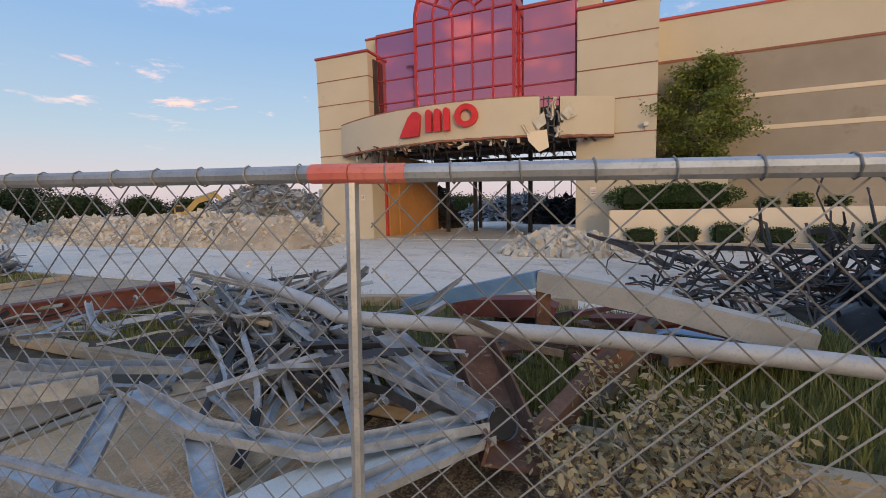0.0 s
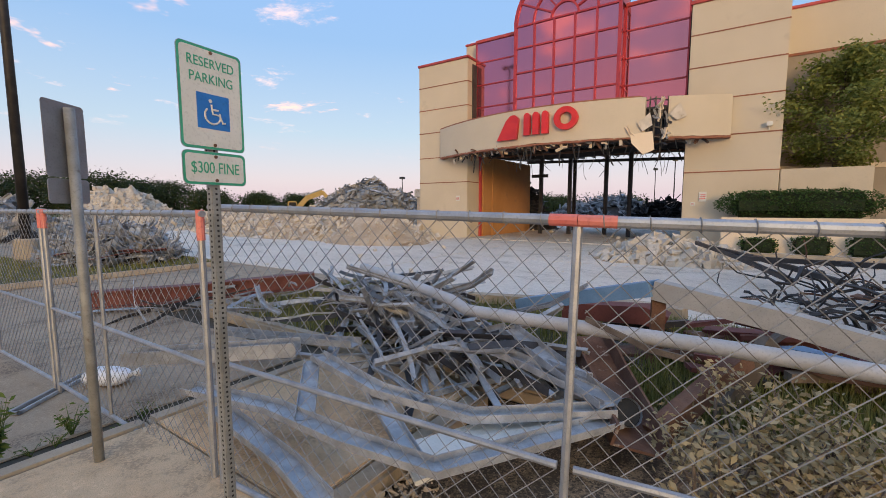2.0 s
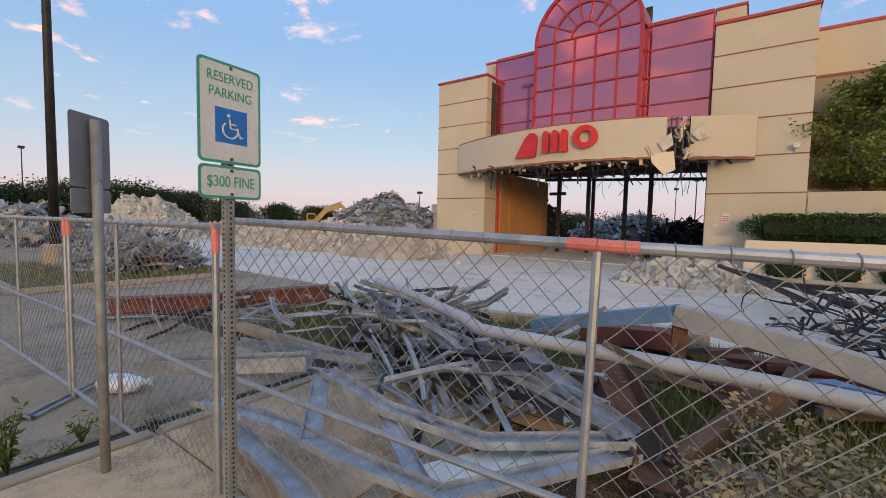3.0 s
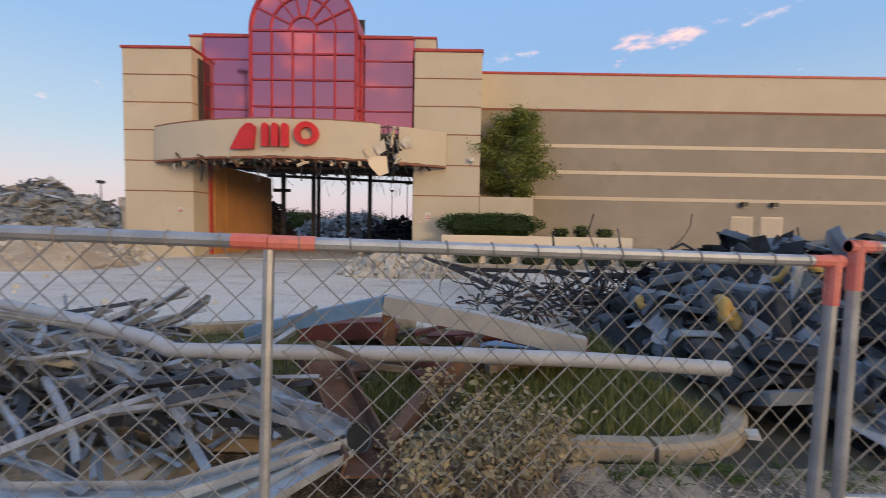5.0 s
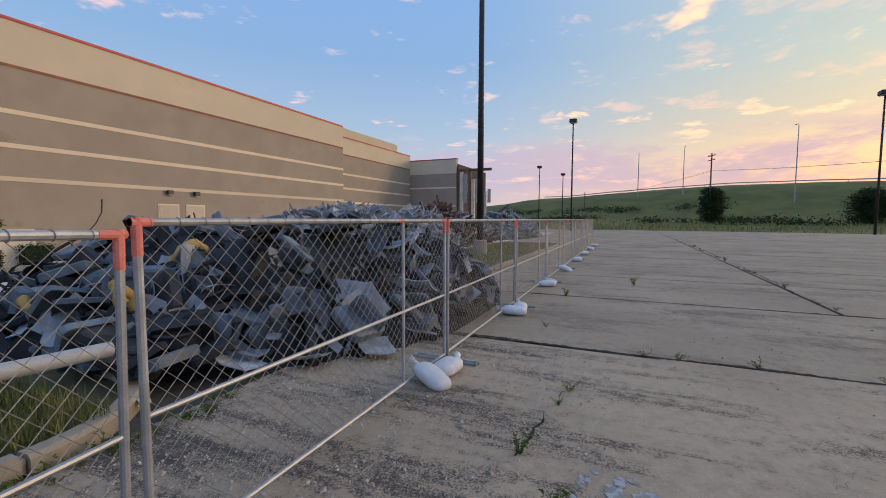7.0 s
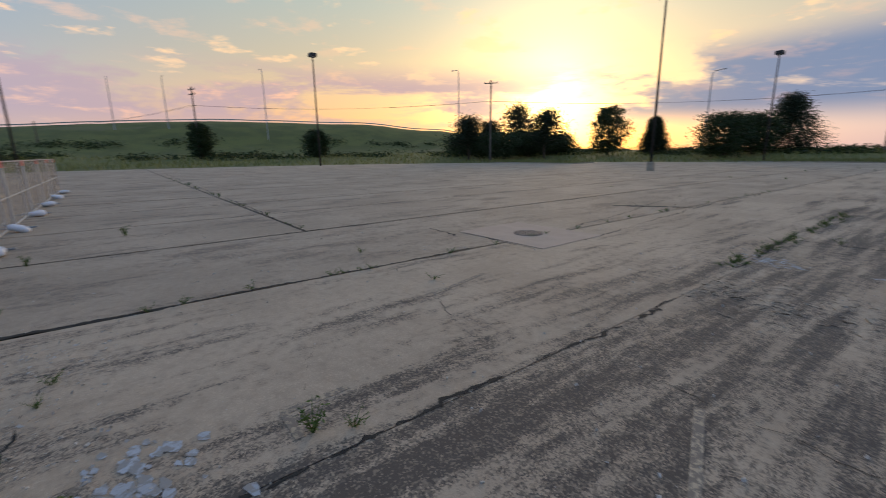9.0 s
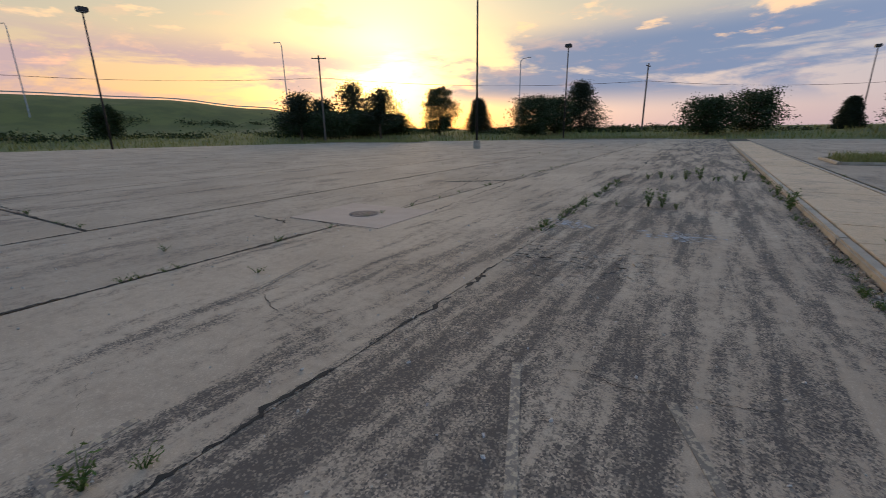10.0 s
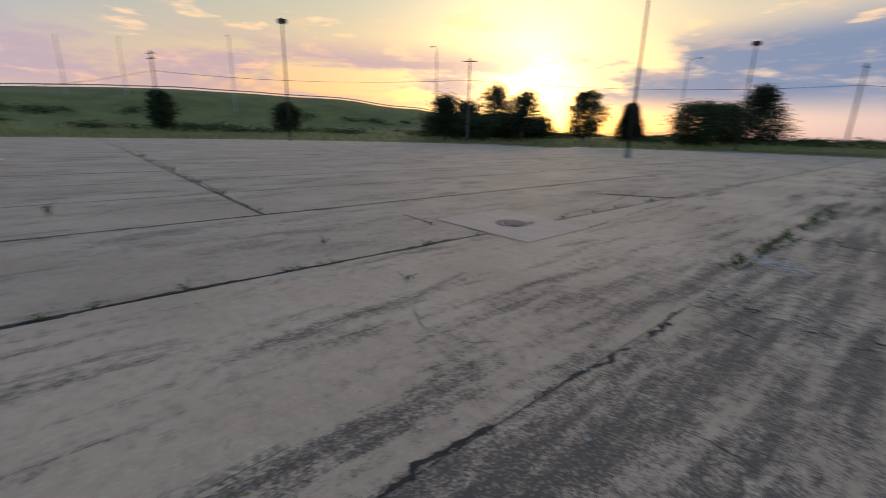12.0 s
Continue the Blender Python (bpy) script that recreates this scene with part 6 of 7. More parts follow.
# crumbled asphalt across the lane
v, f = [], []
r = np.random.default_rng(12)
for i in range(760):
    x = 0.4 + 2.1 * r.random() ** 0.8
    y = -7.5 + r.normal() * 0.5 + 0.2 * noise.noise(Vector((x * 3, 0, 1)))
    if i % 6 == 0:
        x, y = r.uniform(6.4, 8.4), -15.9 + r.normal() * 0.4
    c, q = chunk(r, 0.015 + 0.09 * r.random() ** 2, 0.35)
    k = len(v)
    v += list(c * np.array((1, 1, 0.2)) + np.array((x, y, 0.0)))
    f += [tuple(t + k for t in g) for g in q]
tagged(new("broken_asphalt", mesh_from("broken_asphalt", v, f, M_LANE)), "crumbled asphalt pieces in a broken band of the lane", "rubble", kind="stuff")
v, f = [], []
for i in range(4600):
    if i % 4 == 0:
        x, y = r.uniform(-1.8, 12), r.uniform(-14, 1.0)
    else:
        x, y = r.uniform(1.2, 6), -0.9 + 3.6 * r.random() ** 0.7
    c, q = chunk(r, 0.005 + 0.024 * r.random() ** 3, 0.7)
    k = len(v)
    v += list(c + np.array((x, y, 0.004)))
    f += [tuple(t + k for t in g) for g in q]
tagged(new("gravel", mesh_from("gravel", v, f, M_RUBBLE)), "loose gravel and grit scattered on the paving", "gravel", kind="stuff")


# ---- wreckage on the grass strip behind the fence ----
def steel(name, pts, shape, mat, label, category="steel beam", group="", twist=0.0):
    ob = part(name, profile_bar(bmesh.new(), pts, shape, twist), mat)
    return tagged(ob, label, category, group)


pipe = thing("bent_pipe", "long pale bent steel pipe lying over the wreckage", "pipe")
body = part("pipe", tube(bmesh.new(), [(-5.15, 4.38, 0.85), (-3.9, 3.85, 0.83), (-2.75, 3.36, 0.78), (-2.45, 3.24, 0.72), (-2.2, 3.2, 0.73), (0.0, 3.2, 0.75), (1.2, 3.2, 0.73), (2.35, 3.2, 0.68)], 0.066, 16, False), M_PIPE, pipe, smooth=True)
part("inside", tube(bmesh.new(), [(2.35, 3.2, 0.68), (1.9, 3.2, 0.70)], [0.064, 0.05], 14, True), M_HOLE, body)

bent = thing("bent_box_beam", "buckled steel box beam, blue one side and pale the other", "steel beam")
part("blue_length", profile_bar(bmesh.new(), [(-2.45, 4.75, 0.5), (-1.6, 4.55, 0.74), (-0.74, 4.3, 0.98)], rect(0.30, 0.16)), M_BLUESTEEL, bent, "light blue painted length")
part("pale_length", profile_bar(bmesh.new(), [(-0.74, 4.295, 0.965), (0.3, 4.15, 0.82), (1.38, 3.96, 0.62)], rect(0.18, 0.2)), M_PALESTEEL, bent, "pale grey length")
part("web", profile_bar(bmesh.new(), [(-0.7, 4.3, 0.9), (-0.72, 4.35, 0.1)], rect(0.14, 0.05)), M_RUST, bent)
steel("steel_sheet", [(-0.2, 4.75, 0.25), (0.5, 4.6, 0.46), (1.05, 4.4, 0.45)], flat(0.5, 0.012), M_BLUESTEEL, "light blue sheet of steel lying in the wreckage", "steel sheet", "", 0.3)
steel("red_beam", [(-2.0, 5.3, 0.38), (-0.9, 5.1, 0.5), (-0.7, 5.1, 0.42)], rect(0.3, 0.22), M_REDSTEEL, "dark red painted steel beam under the blue one")
steel("red_beam", [(-9.4, 1.9, 0.22), (-8.2, 3.0, 0.3), (-6.85, 4.75, 0.42)], ibeam(0.26, 0.3, 0.025), M_REDSTEEL, "long red oxide steel beam lying on the kerb")
steel("red_beam", [(-0.3, 5.6, 0.2), (1.0, 5.4, 0.34), (1.8, 5.1, 0.3)], rect(0.25, 0.2), M_REDSTEEL, "dark red painted steel beam in the wreckage")
steel("timber", [(-4.4, 6.0, 0.16), (-2.4, 6.4, 0.2)], rect(0.22, 0.16), M_DIRT, "brown weathered beam lying behind the wreckage")
steel("timber", [(-2.6, 7.0, 0.14), (-0.6, 6.6, 0.2)], rect(0.3, 0.22), M_DIRT, "brown weathered beam lying behind the wreckage")
steel("timber", [(-0.1, 3.4, 0.1), (0.22, 3.75, 0.72)], rect(0.09, 0.16), M_WOODPOLE, "split grey timber leaning on the pipe", "timber")
steel("lath", [(-1.15, 3.15, 0.84), (-0.6, 3.0, 0.7), (-0.35, 2.98, 0.68)], rect(0.02, 0.05), M_TWIG, "splintered lath hanging on the pipe", "lath")
steel("rusted_beam", [(-1.25, 3.5, 0.55), (-0.9, 2.95, 0.32), (-0.55, 2.25, 0.22)], channel(0.36, 0.16, 0.02), M_RUST, "wide rusted channel beam with flaking white paint", "steel beam", "", 0.25)
steel("rusted_bar", [(-0.5, 2.55, 0.2), (0.05, 3.5, 0.62)], rect(0.12, 0.16), M_RUST, "rusted steel bar propped in the grass", "steel bar")
steel("white_board", [(-1.75, 1.3, 0.2), (-0.95, 2.45, 0.34)], flat(0.42, 0.03), M_SIGNFACE, "broken white board under the steel frame", "board", "", 0.2)
steel("white_board", [(-2.9, 3.3, 0.5), (-2.4, 3.2, 0.42)], flat(0.3, 0.02), M_RUBBLE, "bent tan panel in the tangle", "board", "", 0.5)

rng = np.random.default_rng(44)
for i in range(26):
    x, y, a = rng.uniform(-1.3, 1.7), rng.uniform(4.15, 5.7), rng.normal() * 0.35
    ln = rng.uniform(0.4, 1.2)
    z = 0.12 + 0.3 * rng.random()
    dx, dy = math.cos(a) * ln / 2, math.sin(a) * ln / 2
    mat, lab = ((M_WOODPOLE, "splintered grey board"), (M_REDSTEEL, "bent dark red steel strip"), (M_BLACKSTEEL, "bent black steel strip"), (M_RUST, "rusted torn steel strip"), (M_TWIG, "split brown board"))[i % 5]
    steel("debris_piece", [(x - dx, y - dy, z), (x, y, z + rng.normal() * 0.05), (x + dx, y + dy, z + rng.normal() * 0.1)], rect(rng.uniform(0.06, 0.2), rng.uniform(0.02, 0.1)), mat, lab + " in the wreckage under the beam", "debris", "pieces under the beam", rng.normal() * 0.4)

frame_grp = "steel frame members"
GL = "galvanised steel stud torn from a frame"
steel("steel_stud", [(-3.9, 1.0, 0.28), (-2.9, 1.13, 0.33), (-2.1, 1.12, 0.34), (-1.45, 1.2, 0.33), (-0.7, 2.3, 0.36)], channel(0.16, 0.05), M_GALV, GL, "steel stud", frame_grp)
steel("steel_stud", [(-3.3, 1.88, 0.42), (-2.4, 1.74, 0.36), (-1.58, 1.86, 0.32), (-0.72, 2.36, 0.4)], channel(0.15, 0.06), M_GALV, GL, "steel stud", frame_grp)
steel("steel_stud", [(-3.32, 1.84, 0.40), (-2.55, 1.15, 0.34)], channel(0.14, 0.04), M_GALV, GL, "steel stud", frame_grp)
steel("steel_stud", [(-2.45, 1.75, 0.34), (-1.65, 1.25, 0.3)], channel(0.13, 0.04), M_GALV, GL, "steel stud", frame_grp)
steel("steel_stud", [(-4.2, 4.0, 0.62), (-2.75, 3.1, 0.5), (-1.55, 2.72, 0.46), (-0.76, 2.42, 0.42)], channel(0.16, 0.06), M_GALV, GL, "steel stud", frame_grp)
steel("steel_stud", [(-3.4, 0.95, 0.28), (-2.35, 0.85, 0.24), (-1.9, 0.75, 0.22)], channel(0.15, 0.05), M_GALV, GL, "steel stud", frame_grp)
steel("steel_stud", [(-5.0, 0.95, 0.3), (-4.3, 1.35, 0.36), (-3.6, 1.9, 0.4)], channel(0.2, 0.14, 0.01), M_GALV, "wide bent galvanised channel on the kerb", "steel stud", frame_grp)
steel("steel_stud", [(-5.6, 2.2, 0.2), (-4.4, 2.2, 0.32), (-3.2, 2.3, 0.44)], channel(0.16, 0.07), M_GALV, GL, "steel stud", frame_grp)
steel("steel_stud", [(-1.9, 3.1, 0.62), (-1.25, 2.7, 0.5), (-0.75, 2.35, 0.44)], channel(0.2, 0.06), M_GALV, GL, "steel stud", frame_grp)
steel("steel_stud", [(-1.7, 2.85, 0.2), (-0.8, 2.75, 0.3)], channel(0.14, 0.05), M_GALV, GL, "steel stud", frame_grp)
can = thing("steel_duct", "short open galvanised duct at the frame's corner", "duct", at=pose(-0.72, 2.5, 0.34, 60, 20, 35))
part("shell", tube(bmesh.new(), [(0, 0, -0.12), (0, 0, 0.14)], 0.1, 16, False), M_GALV, can, smooth=True)
part("inside", tube(bmesh.new(), [(0, 0, -0.1), (0, 0, 0.12)], 0.094, 16, True), M_HOLE, can)

rng = np.random.default_rng(55)
tangle = thing("scrap_tangle", "twisted heap of grey galvanised steel studs and strips", "scrap metal")
strips = [strip_mesh("bent_strip", rng, (M_GALV, M_SCRAP, M_GALV, M_BLACKSTEEL, M_GALV)[i % 5], rng.uniform(0.9, 2.4), rng.uniform(0.025, 0.085), 0.006, 3, 0.22) for i in range(14)]
for i in range(190):
    u = rng.random()
    c = Vector((-4.9, 4.4, 0.0)).lerp(Vector((-2.0, 2.75, 0.0)), u) + Vector((rng.normal() * 0.5, rng.normal() * 0.38, 0))
    z = 0.16 + rng.random() * (0.62 - 0.3 * abs(u - 0.35))
    place("bent_strip", strips[i % 14], tangle, pose(c.x, c.y, z, rng.uniform(0, 360), rng.normal() * 9, rng.choice([-32, -46, -38, -40, -36, -28, 65]) + rng.normal() * 11))
for i in range(40):
    place("bent_strip", strips[i % 14], tangle, pose(rng.uniform(-8.5, -4.5), rng.uniform(2.0, 5.2), 0.12 + rng.random() * 0.2, rng.uniform(0, 360), rng.normal() * 6, rng.uniform(0, 180)))

# dried cut brush
brush = thing("dry_brush", "heap of cut branches with dry tan leaves", "brush")
rng = np.random.default_rng(66)
ends = []
for i in range(64):
    p = Vector((rng.uniform(-0.35, 0.75), rng.uniform(2.0, 2.75), 0.1))
    a = rng.uniform(0, 6.28)
    L = rng.uniform(0.3, 0.8)
    q = p + Vector((math.cos(a) * L * 0.5, math.sin(a) * L * 0.5 + 0.12, rng.uniform(0.12, 0.62)))
    m = (p + q) / 2 + Vector(rng.normal(size=3)) * 0.07
    part("branch", tube(bmesh.new(), [p, m, q], [0.014, 0.009, 0.003], 5), M_TWIG, brush)
    ends.append((m, q))


def dry_spot():
    a, b = ends[rng.integers(len(ends))]
    return a.lerp(b, rng.random()) + Vector(rng.normal(size=3)) * 0.06


v, f = leaves(3200, dry_spot, 0.055, rng, 2.1, 0.3)
place("dry_leaves", mesh_from("dry_leaves", v, f, M_DRYLEAF), brush, Matrix())


# ---- demolition heaps ----
def scatter_joined(name, meshes, n, matrix_fn, parent, mat):
    """Many pieces joined into one mesh."""
    vs, fs, k = [], [], 0
    data = []
    for me in meshes:
        co = np.empty(len(me.vertices) * 3)
        me.vertices.foreach_get("co", co)
        data.append((co.reshape(-1, 3), [tuple(p.vertices) for p in me.polygons]))
    for i in range(n):
        co, faces = data[i % len(data)]
        m = np.array(matrix_fn(i))
        vs.append(co @ m[:3, :3].T + m[:3, 3])
        fs += [tuple(a + k for a in f) for f in faces]
        k += len(co)
    ob = new(name, mesh_from(name, np.concatenate(vs), fs, mat))
    ob.parent = parent
    return tagged(ob, kind="stuff")


rng = np.random.default_rng(88)
shells = [curved_sheet("plastic_shell", rng, (M_SHEET_DARK, M_SHEET, M_SLATE, M_SHEET_DARK, M_SCRAP, M_SLATE)[i % 6], rng.uniform(0.3, 0.65), rng.uniform(0.28, 0.6), (0.0, 0.05, 0.1, 0.22)[i % 4]) for i in range(12)]
heap = thing("seat_heap", "tall heap of broken blue-grey plastic seat shells", "scrap heap")
H1 = (7.75, 6.15, 5.2, 4.6, 1.48, 3.0)
# near-black core: its colour stands for shade in the gaps between shells
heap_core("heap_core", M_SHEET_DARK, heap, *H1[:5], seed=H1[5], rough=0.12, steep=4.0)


def tilt():
    return rng.normal() * 38, rng.normal() * 38, rng.uniform(0, 360)


def face_spot():
    """A place on the heap: two in three on its steep near face."""
    while True:
        if rng.random() < 0.7:
            a = radians(rng.uniform(165, 385))
            d = rng.uniform(0.72, 1.0)
            x, y = H1[0] + H1[2] * d * math.cos(a), H1[1] + H1[3] * d * math.sin(a)
            top = max(0.0, heap_height(x, y, *H1[:5], H1[5], 0.12, 4.0))
            z = top * rng.uniform(0.55, 1.0) + 0.05
            out = math.degrees(a) + 90
            if y > 1.7:
                return x, y, z, out, 55
        else:
            x, y, z = heap_spot(rng, *H1[:5], H1[5], 0.12, 0.95, 4.0)
            return x, y, z + 0.05, rng.uniform(0, 360), 15


backs = [seat_back("seat_back", (M_SLATE, M_SHEET_DARK, M_SLATE, M_SLATE)[i % 4], 0.46 + 0.05 * (i % 3), 0.56 + 0.06 * (i % 2), 0.05 + 0.03 * (i % 3)) for i in range(8)]
for n in range(110):
    x, y, z, out, lean = face_spot()
    place("seat_back", backs[n % 8], heap, pose(x, y, z + rng.uniform(0.02, 0.14), lean + rng.normal() * 28, rng.normal() * 25, out + rng.normal() * 40) @ Matrix.Scale(rng.uniform(0.85, 1.2), 4))
for n in range(250):
    x, y, z, out, lean = face_spot()
    place("plastic_shell", shells[n % 12], heap, pose(x, y, z + rng.uniform(0.0, 0.12), lean + rng.normal() * 30, rng.normal() * 30, out + rng.normal() * 35) @ Matrix.Scale(rng.uniform(0.7, 1.3), 4))


def more_shells(i):
    x, y, z, out, lean = face_spot()
    return pose(x, y, z + rng.uniform(-0.05, 0.1), lean + rng.normal() * 40, rng.normal() * 40, out + rng.normal() * 60) @ Matrix.Scale(rng.uniform(0.22, 0.9), 4)


scatter_joined("shell_litter", shells, 200, more_shells, heap, M_SHEET)
scatter_joined("slate_litter", shells, 320, more_shells, heap, M_SLATE)
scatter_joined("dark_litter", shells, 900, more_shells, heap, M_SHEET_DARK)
wires = [strip_mesh("wire", rng, M_BLACKSTEEL, rng.uniform(0.6, 1.6), 0.025, 0.012, 3, 0.7) for i in range(6)]
scatter_joined("bar_litter", wires, 420, more_shells, heap, M_BLACKSTEEL)


def foam_ring(x, y, z, rx, ry, rz):
    o = thing("seat_foam", "torn yellow foam seat cushion in the heap", "foam cushion", "yellow cushions", at=pose(x, y, z, rx, ry, rz))
    bm = bmesh.new()
    tube(bm, [(0.24 * math.cos(t), 0.2 * math.sin(t), 0.03 * math.sin(3 * t)) for t in [-0.4 + 4.2 * j / 14 for j in range(15)]], [0.05 + 0.015 * (j % 3) for j in range(15)], 8)
    part("cushion", bm, M_YELLOW, o, smooth=True)


foam_ring(3.25, 4.55, 0.85, 60, 30, 40)
foam_ring(4.4, 5.05, 1.25, 30, 50, 120)
foam_ring(3.2, 6.3, 0.62, 20, 20, 10)
# a few large loose shells at the foot, and one tub
for x, y, s, rz in ((5.9, 1.95, 1.1, 20), (4.9, 2.1, 0.9, -40), (6.7, 2.3, 1.1, 70), (3.7, 3.2, 0.9, 10), (4.2, 2.6, 0.8, 110)):
    ob = place("seat_shell", shells[1], None, pose(x, y, 0.13, 14, 8, rz) @ Matrix.Scale(s, 4))
    tagged(ob, "blue-grey plastic seat shell fallen at the heap's foot", "seat shell", "fallen shells")
for x, y, rz in ((3.1, 4.5, 15), (3.5, 3.9, -20)):
    tub = thing("plastic_tub", "dented dark grey plastic tub in the heap", "tub", "plastic tubs", at=pose(x, y, 0.05, 12, -8, rz))
    bm = bmesh.new()
    tube(bm, [(0, 0, 0), (0, 0, 0.1), (0, 0, 0.58)], [0.24, 0.26, 0.32], 18)
    part("body", bm, M_SHEET_DARK, tub, smooth=True)
    part("rim", tube(bmesh.new(), [(0.33 * math.cos(2 * math.pi * j / 20), 0.33 * math.sin(2 * math.pi * j / 20), 0.58) for j in range(21)], 0.022, 6), M_SHEET_DARK, tub, smooth=True)

for i in range(16):
    x, y = 2.75 + 0.75 * rng.random(), 3.45 + 1.7 * rng.random()
    ob = place("broken_seat", backs[(1, 0, 1, 2)[i % 4]], None, pose(x, y, 0.2 + 0.28 * rng.random(), rng.normal() * 45, rng.normal() * 35, rng.uniform(0, 360)))
    tagged(ob, "dark moulded plastic seat lying broken beside the heap", "seat", "fallen seats")

black = thing("black_scrap", "sprawl of twisted black steel frames on the drive", "scrap metal")
bars = [strip_mesh("black_bar", rng, M_BLACKSTEEL if i % 9 else M_RUST, rng.uniform(0.9, 3.0), rng.uniform(0.022, 0.055), 0.02, 6, 1.0) for i in range(16)]
for i in range(230):
    x = 0.2 + 6.3 * rng.random() ** 0.7
    y = 8.6 + rng.normal() * 1.5
    place("black_bar", bars[i % 16], black, pose(x, y, 0.07 + rng.random() ** 1.6 * (0.2 + 0.10 * x), rng.uniform(0, 360), rng.normal() * 7, rng.choice([-20, 15, 150]) + rng.normal() * 45))
for i, (a, b) in enumerate((((-0.9, 14.2, 0.75), (1.0, 10.2, 0.35)), ((-0.6, 13.6, 0.7), (1.6, 9.4, 0.5)), ((0.2, 10.8, 0.7), (4.2, 9.4, 0.72)), ((3.4, 9.6, 0.25), (3.5, 9.5, 1.15)), ((3.4, 9.6, 0.75), (5.6, 8.2, 0.85)), ((3.2, 9.7, 1.1), (3.55, 9.6, 1.12)))):
    steel("black_bar", [a, tuple((Vector(a) + Vector(b)) / 2 + Vector((0, 0, 0.05))), b], rect(0.09, 0.1), M_BLACKSTEEL, "bent black steel bar sticking out of the scrap", "steel bar", "loose black bars")
steel("torn_plate", [(1.5, 8.0, 0.5), (2.3, 7.6, 0.42), (2.9, 7.3, 0.5)], flat(0.3, 0.02), M_RUST, "torn rusty plate with an ochre end", "steel plate", "", 0.6)


def scrap_heap(label, cx, cy, rx, ry, h, seed, n, mats, lo=0.6, hi=2.0, core=M_DARK, w=0.09, steep=1.6):
    r = np.random.default_rng(seed)
    o = thing("scrap_heap", label, "scrap heap")
    # the default core colour is near-black, painting shade between the scrap pieces
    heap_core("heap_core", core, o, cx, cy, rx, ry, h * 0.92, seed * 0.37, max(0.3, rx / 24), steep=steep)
    for k, mat in enumerate(mats):
        ms = [strip_mesh("strip", r, mat, r.uniform(lo, hi), r.uniform(0.5, 1.6) * w, 0.02, 3, 0.6) for j in range(6)]
        ms += [curved_sheet("plate", r, mat, r.uniform(0.3, 0.9), r.uniform(0.4, 1.0), 0.4) for j in range(3)]

        def mat_fn(i):
            x, y, z = heap_spot(r, cx, cy, rx, ry, h, seed * 0.37, edge=1.0, steep=steep)
            return pose(x, y, z + r.uniform(0, 0.2), r.normal() * 30, r.normal() * 25, r.uniform(0, 360))

        scatter_joined("scrap_mass", ms, n, mat_fn, o, mat)
    return o


scrap_heap("long heap of tangled pale and blue-grey metal strips", 17.0, 10.2, 8.8, 2.6, 1.75, 11, 560, (M_SCRAP, M_GALV, M_SHEET), steep=3.2)
scrap_heap("low heap of twisted dark and rusty metal", 28.0, 11.5, 8.0, 2.8, 2.3, 12, 260, (M_SCRAP, M_RUST, M_BLACKSTEEL), w=0.12)
scrap_heap("low heap of grey metal sheets near the end wall", 43.0, 11.0, 8.5, 3.4, 2.2, 13, 200, (M_SCRAP, M_SHEET), w=0.14)
scrap_heap("grey scrap pile with red strips on the grass", -17.2, 4.9, 2.2, 1.7, 1.25, 14, 170, (M_SCRAP, M_GALV, M_PALESTEEL), 0.5, 1.6)
for i, (x, y, a) in enumerate(((-15.6, 4.2, 20), (-15.2, 5.0, -15), (-16.4, 3.6, 40), (-14.8, 4.4, 60))):
    d = Vector((math.cos(radians(a)), math.sin(radians(a)), 0.12))
    steel("red_strip", [tuple(Vector((x, y, 0.45)) - d), (x, y, 0.5), tuple(Vector((x, y, 0.45)) + d)], flat(0.16, 0.02), M_REDSTEEL, "dark red steel strip on the scrap pile", "steel strip", "red strips", 0.5)
scrap_heap("pile of pale crumpled metal sheets", -37.0, 5.6, 6.0, 3.0, 1.9, 15, 160, (M_PALESTEEL, M_SCRAP), w=0.2)
scrap_heap("high heap of grey mixed scrap beside the building", -28.5, 29.0, 9.0, 4.5, 3.8, 16, 420, (M_SCRAP, M_PALESTEEL, M_SHEET), w=0.14, core=M_SCRAP)
scrap_heap("heap of blue-grey scrap behind the gutted lobby", -11.0, 48.0, 8.0, 4.0, 2.5, 17, 300, (M_SHEET, M_SCRAP), w=0.14)
scrap_heap("heap of dark scrap inside the gutted lobby", -4.8, 39.0, 3.4, 2.6, 2.1, 18, 260, (M_BLACKSTEEL, M_SHEET_DARK), w=0.12)
scrap_heap("crushed dark machinery inside the gutted lobby", -13.6, 31.5, 1.9, 1.6, 2.7, 19, 160, (M_BLACKSTEEL, M_SHEET_DARK), w=0.14)


def rubble(label, cx, cy, rx, ry, h, seed, n, s0, s1, core=M_DIRT, rough=0.3):
    r = np.random.default_rng(seed)
    o = thing("rubble_heap", label, "rubble heap")
    heap_core("heap_core", core, o, cx, cy, rx, ry, h, seed * 0.41, max(0.16, rx / 40), rough)
    chunks("rubble_mass", M_RUBBLE, o, n, lambda: heap_spot(r, cx, cy, rx, ry, h, seed * 0.41, rough, 1.06), s0, s1, r)
    return o


rubble("pale heap of broken concrete on the drive", -1.7, 15.3, 2.3, 1.4, 0.75, 21, 1300, 0.025, 0.4, M_RUBBLE)
rubble("long low bank of broken concrete and dirt", -25.0, 18.5, 11.5, 4.6, 1.5, 22, 2800, 0.05, 0.45)
rubble("brown mound of earth and rubble", -15.6, 15.9, 3.2, 2.3, 1.35, 23, 260, 0.06, 0.3)
rubble("tall pale rubble mound at the site's edge", -42.0, 13.6, 6.0, 4.5, 3.4, 24, 1800, 0.08, 0.5, M_RUBBLE)
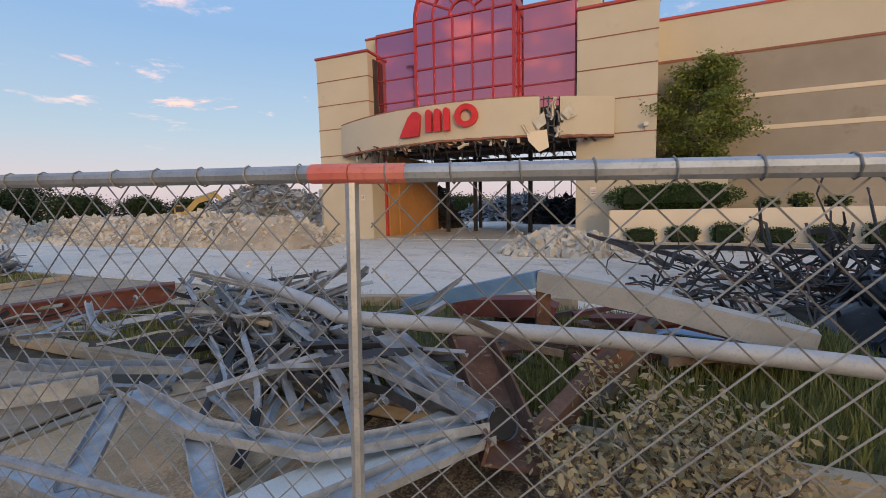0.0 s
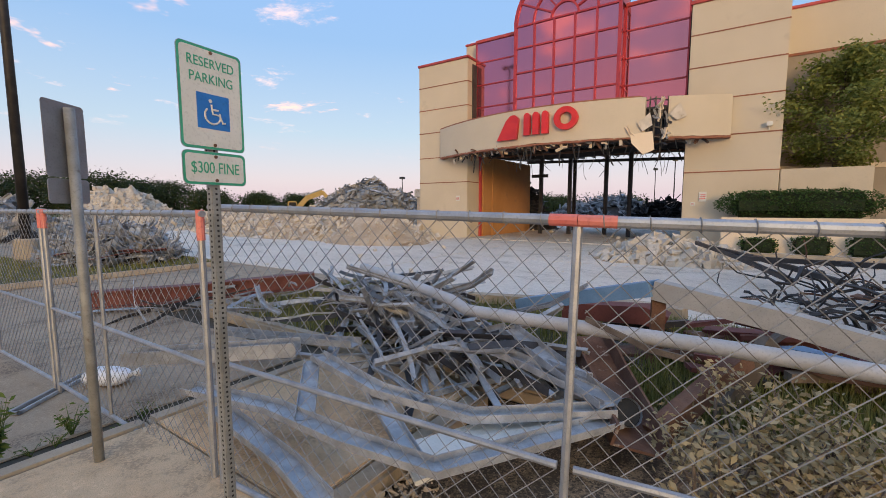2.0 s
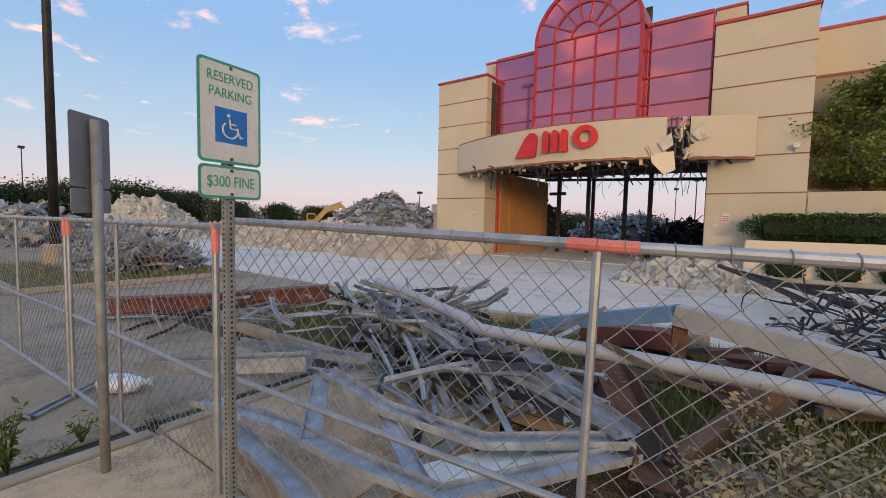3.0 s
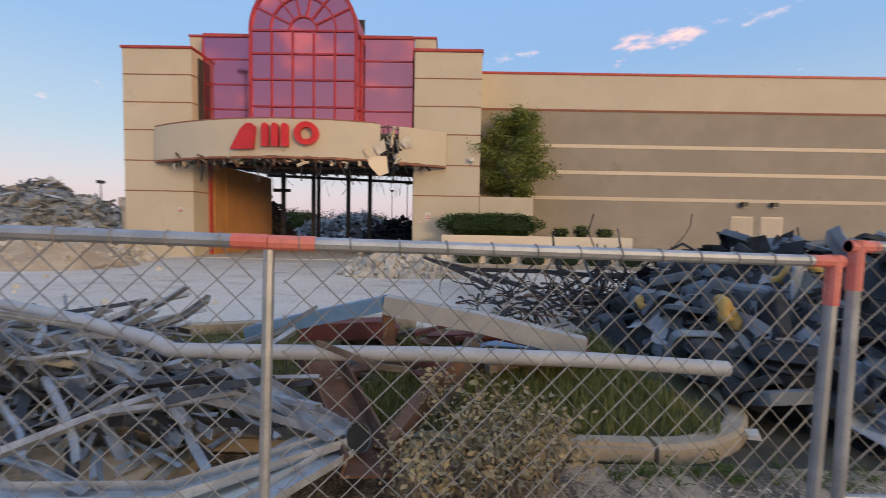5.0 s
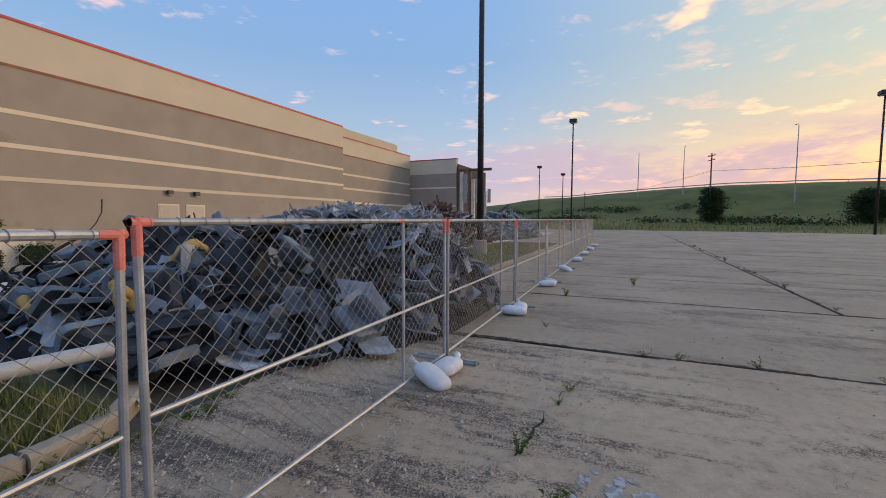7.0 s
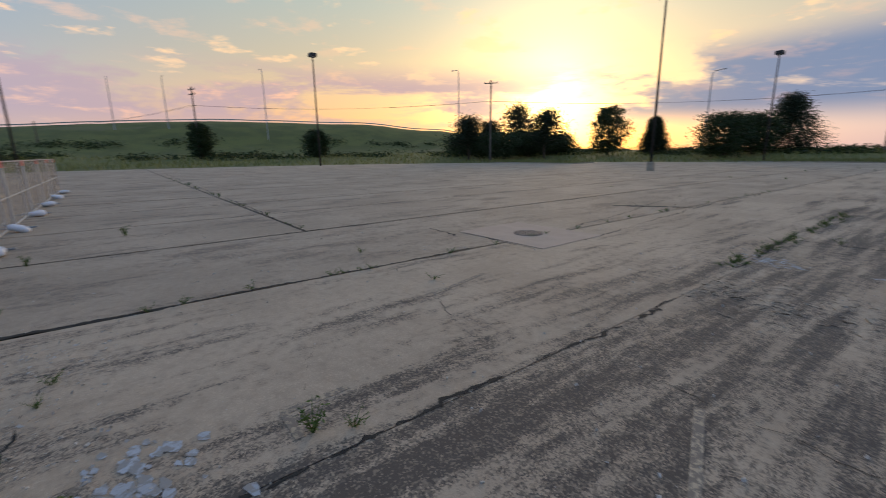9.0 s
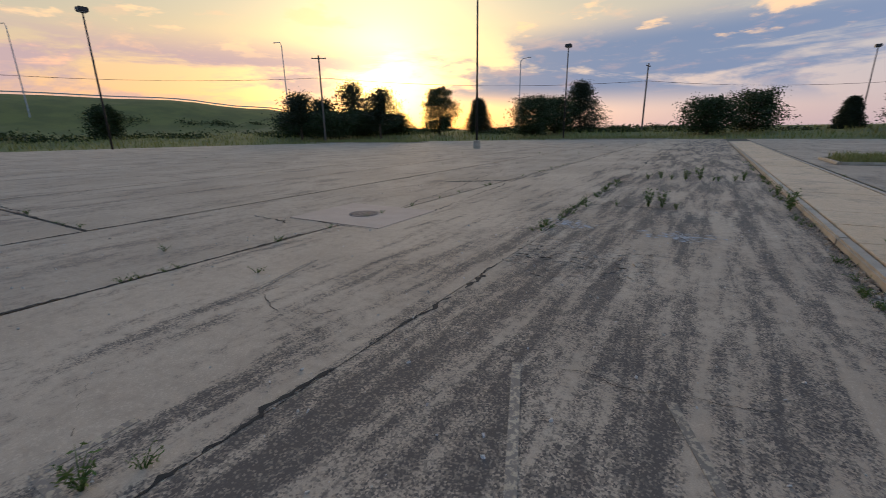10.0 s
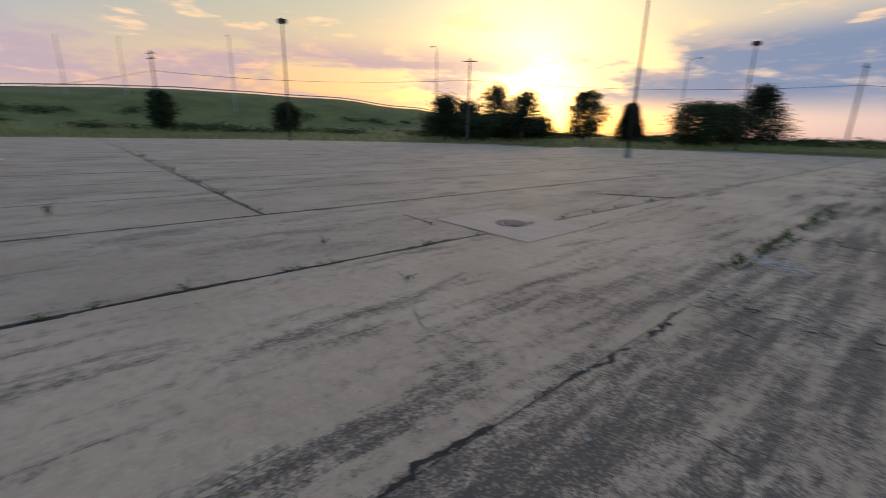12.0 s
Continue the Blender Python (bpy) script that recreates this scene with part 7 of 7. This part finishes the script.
rubble("low bank of rubble across the site", -42.0, 22.0, 9.0, 4.0, 1.5, 25, 1000, 0.08, 0.5)
rubble("scattered broken concrete beside the entrance pier", -18.0, 20.2, 2.4, 1.5, 1.0, 26, 240, 0.1, 0.5)
part_of = thing("broken_wall", "stub of broken block wall behind the rubble", "wall stub", at=pose(-20.3, 26.6, 0))
part("stub", boxed((-0.6, -0.3, 0), (0.6, 0.3, 3.0), 0.06), M_DIRT, part_of)
part("cap_piece", boxed((-0.75, -0.4, 2.6), (0.2, 0.35, 3.25), 0.06), M_RUBBLE, part_of)

# excavator working among the heaps
ex = thing("excavator", "yellow tracked excavator parked behind the rubble", "excavator", at=pose(-38.5, 27.0, 0.0, 0, 0, 53) @ Matrix.Scale(0.85, 4))
for s in (-1, 1):
    tr = part("track", boxed((-1.7, s * 1.0 - 0.28, 0.0), (1.7, s * 1.0 + 0.28, 0.85), 0.25), M_BLACKSTEEL, ex)
    for x in (-1.3, 0, 1.3):
        part("roller", tube(bmesh.new(), [(x, s * 1.0 - 0.3, 0.42), (x, s * 1.0 + 0.3, 0.42)], 0.24, 12), M_IRON, tr)
part("house", boxed((-1.9, -1.15, 0.95), (0.9, 1.15, 1.95), 0.12), M_EXCAV, ex)
cab = part("cab", boxed((0.1, 0.2, 1.95), (1.2, 1.1, 2.9), 0.1), M_EXCAV, ex)
part("cab_window", boxed((0.25, 0.17, 2.15), (1.1, 0.2, 2.75)), M_HOLE, cab)
part("boom", profile_bar(bmesh.new(), [(0.9, -0.2, 1.6), (2.4, -0.2, 3.3), (4.3, -0.2, 4.0)], rect(0.4, 0.6)), M_EXCAV, ex)
part("stick", profile_bar(bmesh.new(), [(4.2, -0.2, 4.1), (5.0, -0.2, 3.2), (5.4, -0.2, 1.9)], rect(0.3, 0.42)), M_EXCAV, ex)
part("bucket", boxed((5.0, -0.65, 0.9), (5.9, 0.25, 1.8), 0.2), M_IRON, ex)
part("ram", tube(bmesh.new(), [(2.2, -0.2, 3.6), (4.4, -0.2, 4.45)], 0.09, 8), M_GALV, ex)

# stray litter of the demolition on drive and grass
r = np.random.default_rng(91)
v, f = [], []
for i in range(260):
    if i % 9 == 0:
        x, y, z = r.uniform(-7, 3), r.uniform(3.1, 6.4), 0.1
    elif i % 3 < 2:
        x, y, z = r.uniform(-14, 9), r.uniform(7, 18), 0.01
    else:
        x, y, z = r.uniform(-13, -2), r.uniform(20.5, 34), 0.06
    c, q = chunk(r, r.uniform(0.02, 0.09) if i % 7 else r.uniform(0.1, 0.26), 0.6)
    k = len(v)
    v += list(c + np.array((x, y, z)))
    f += [tuple(t + k for t in g) for g in q]
tagged(new("scattered_rubble", mesh_from("scattered_rubble", v, f, M_RUBBLE)), "small lumps of concrete strewn over drive and grass", "rubble", kind="stuff")
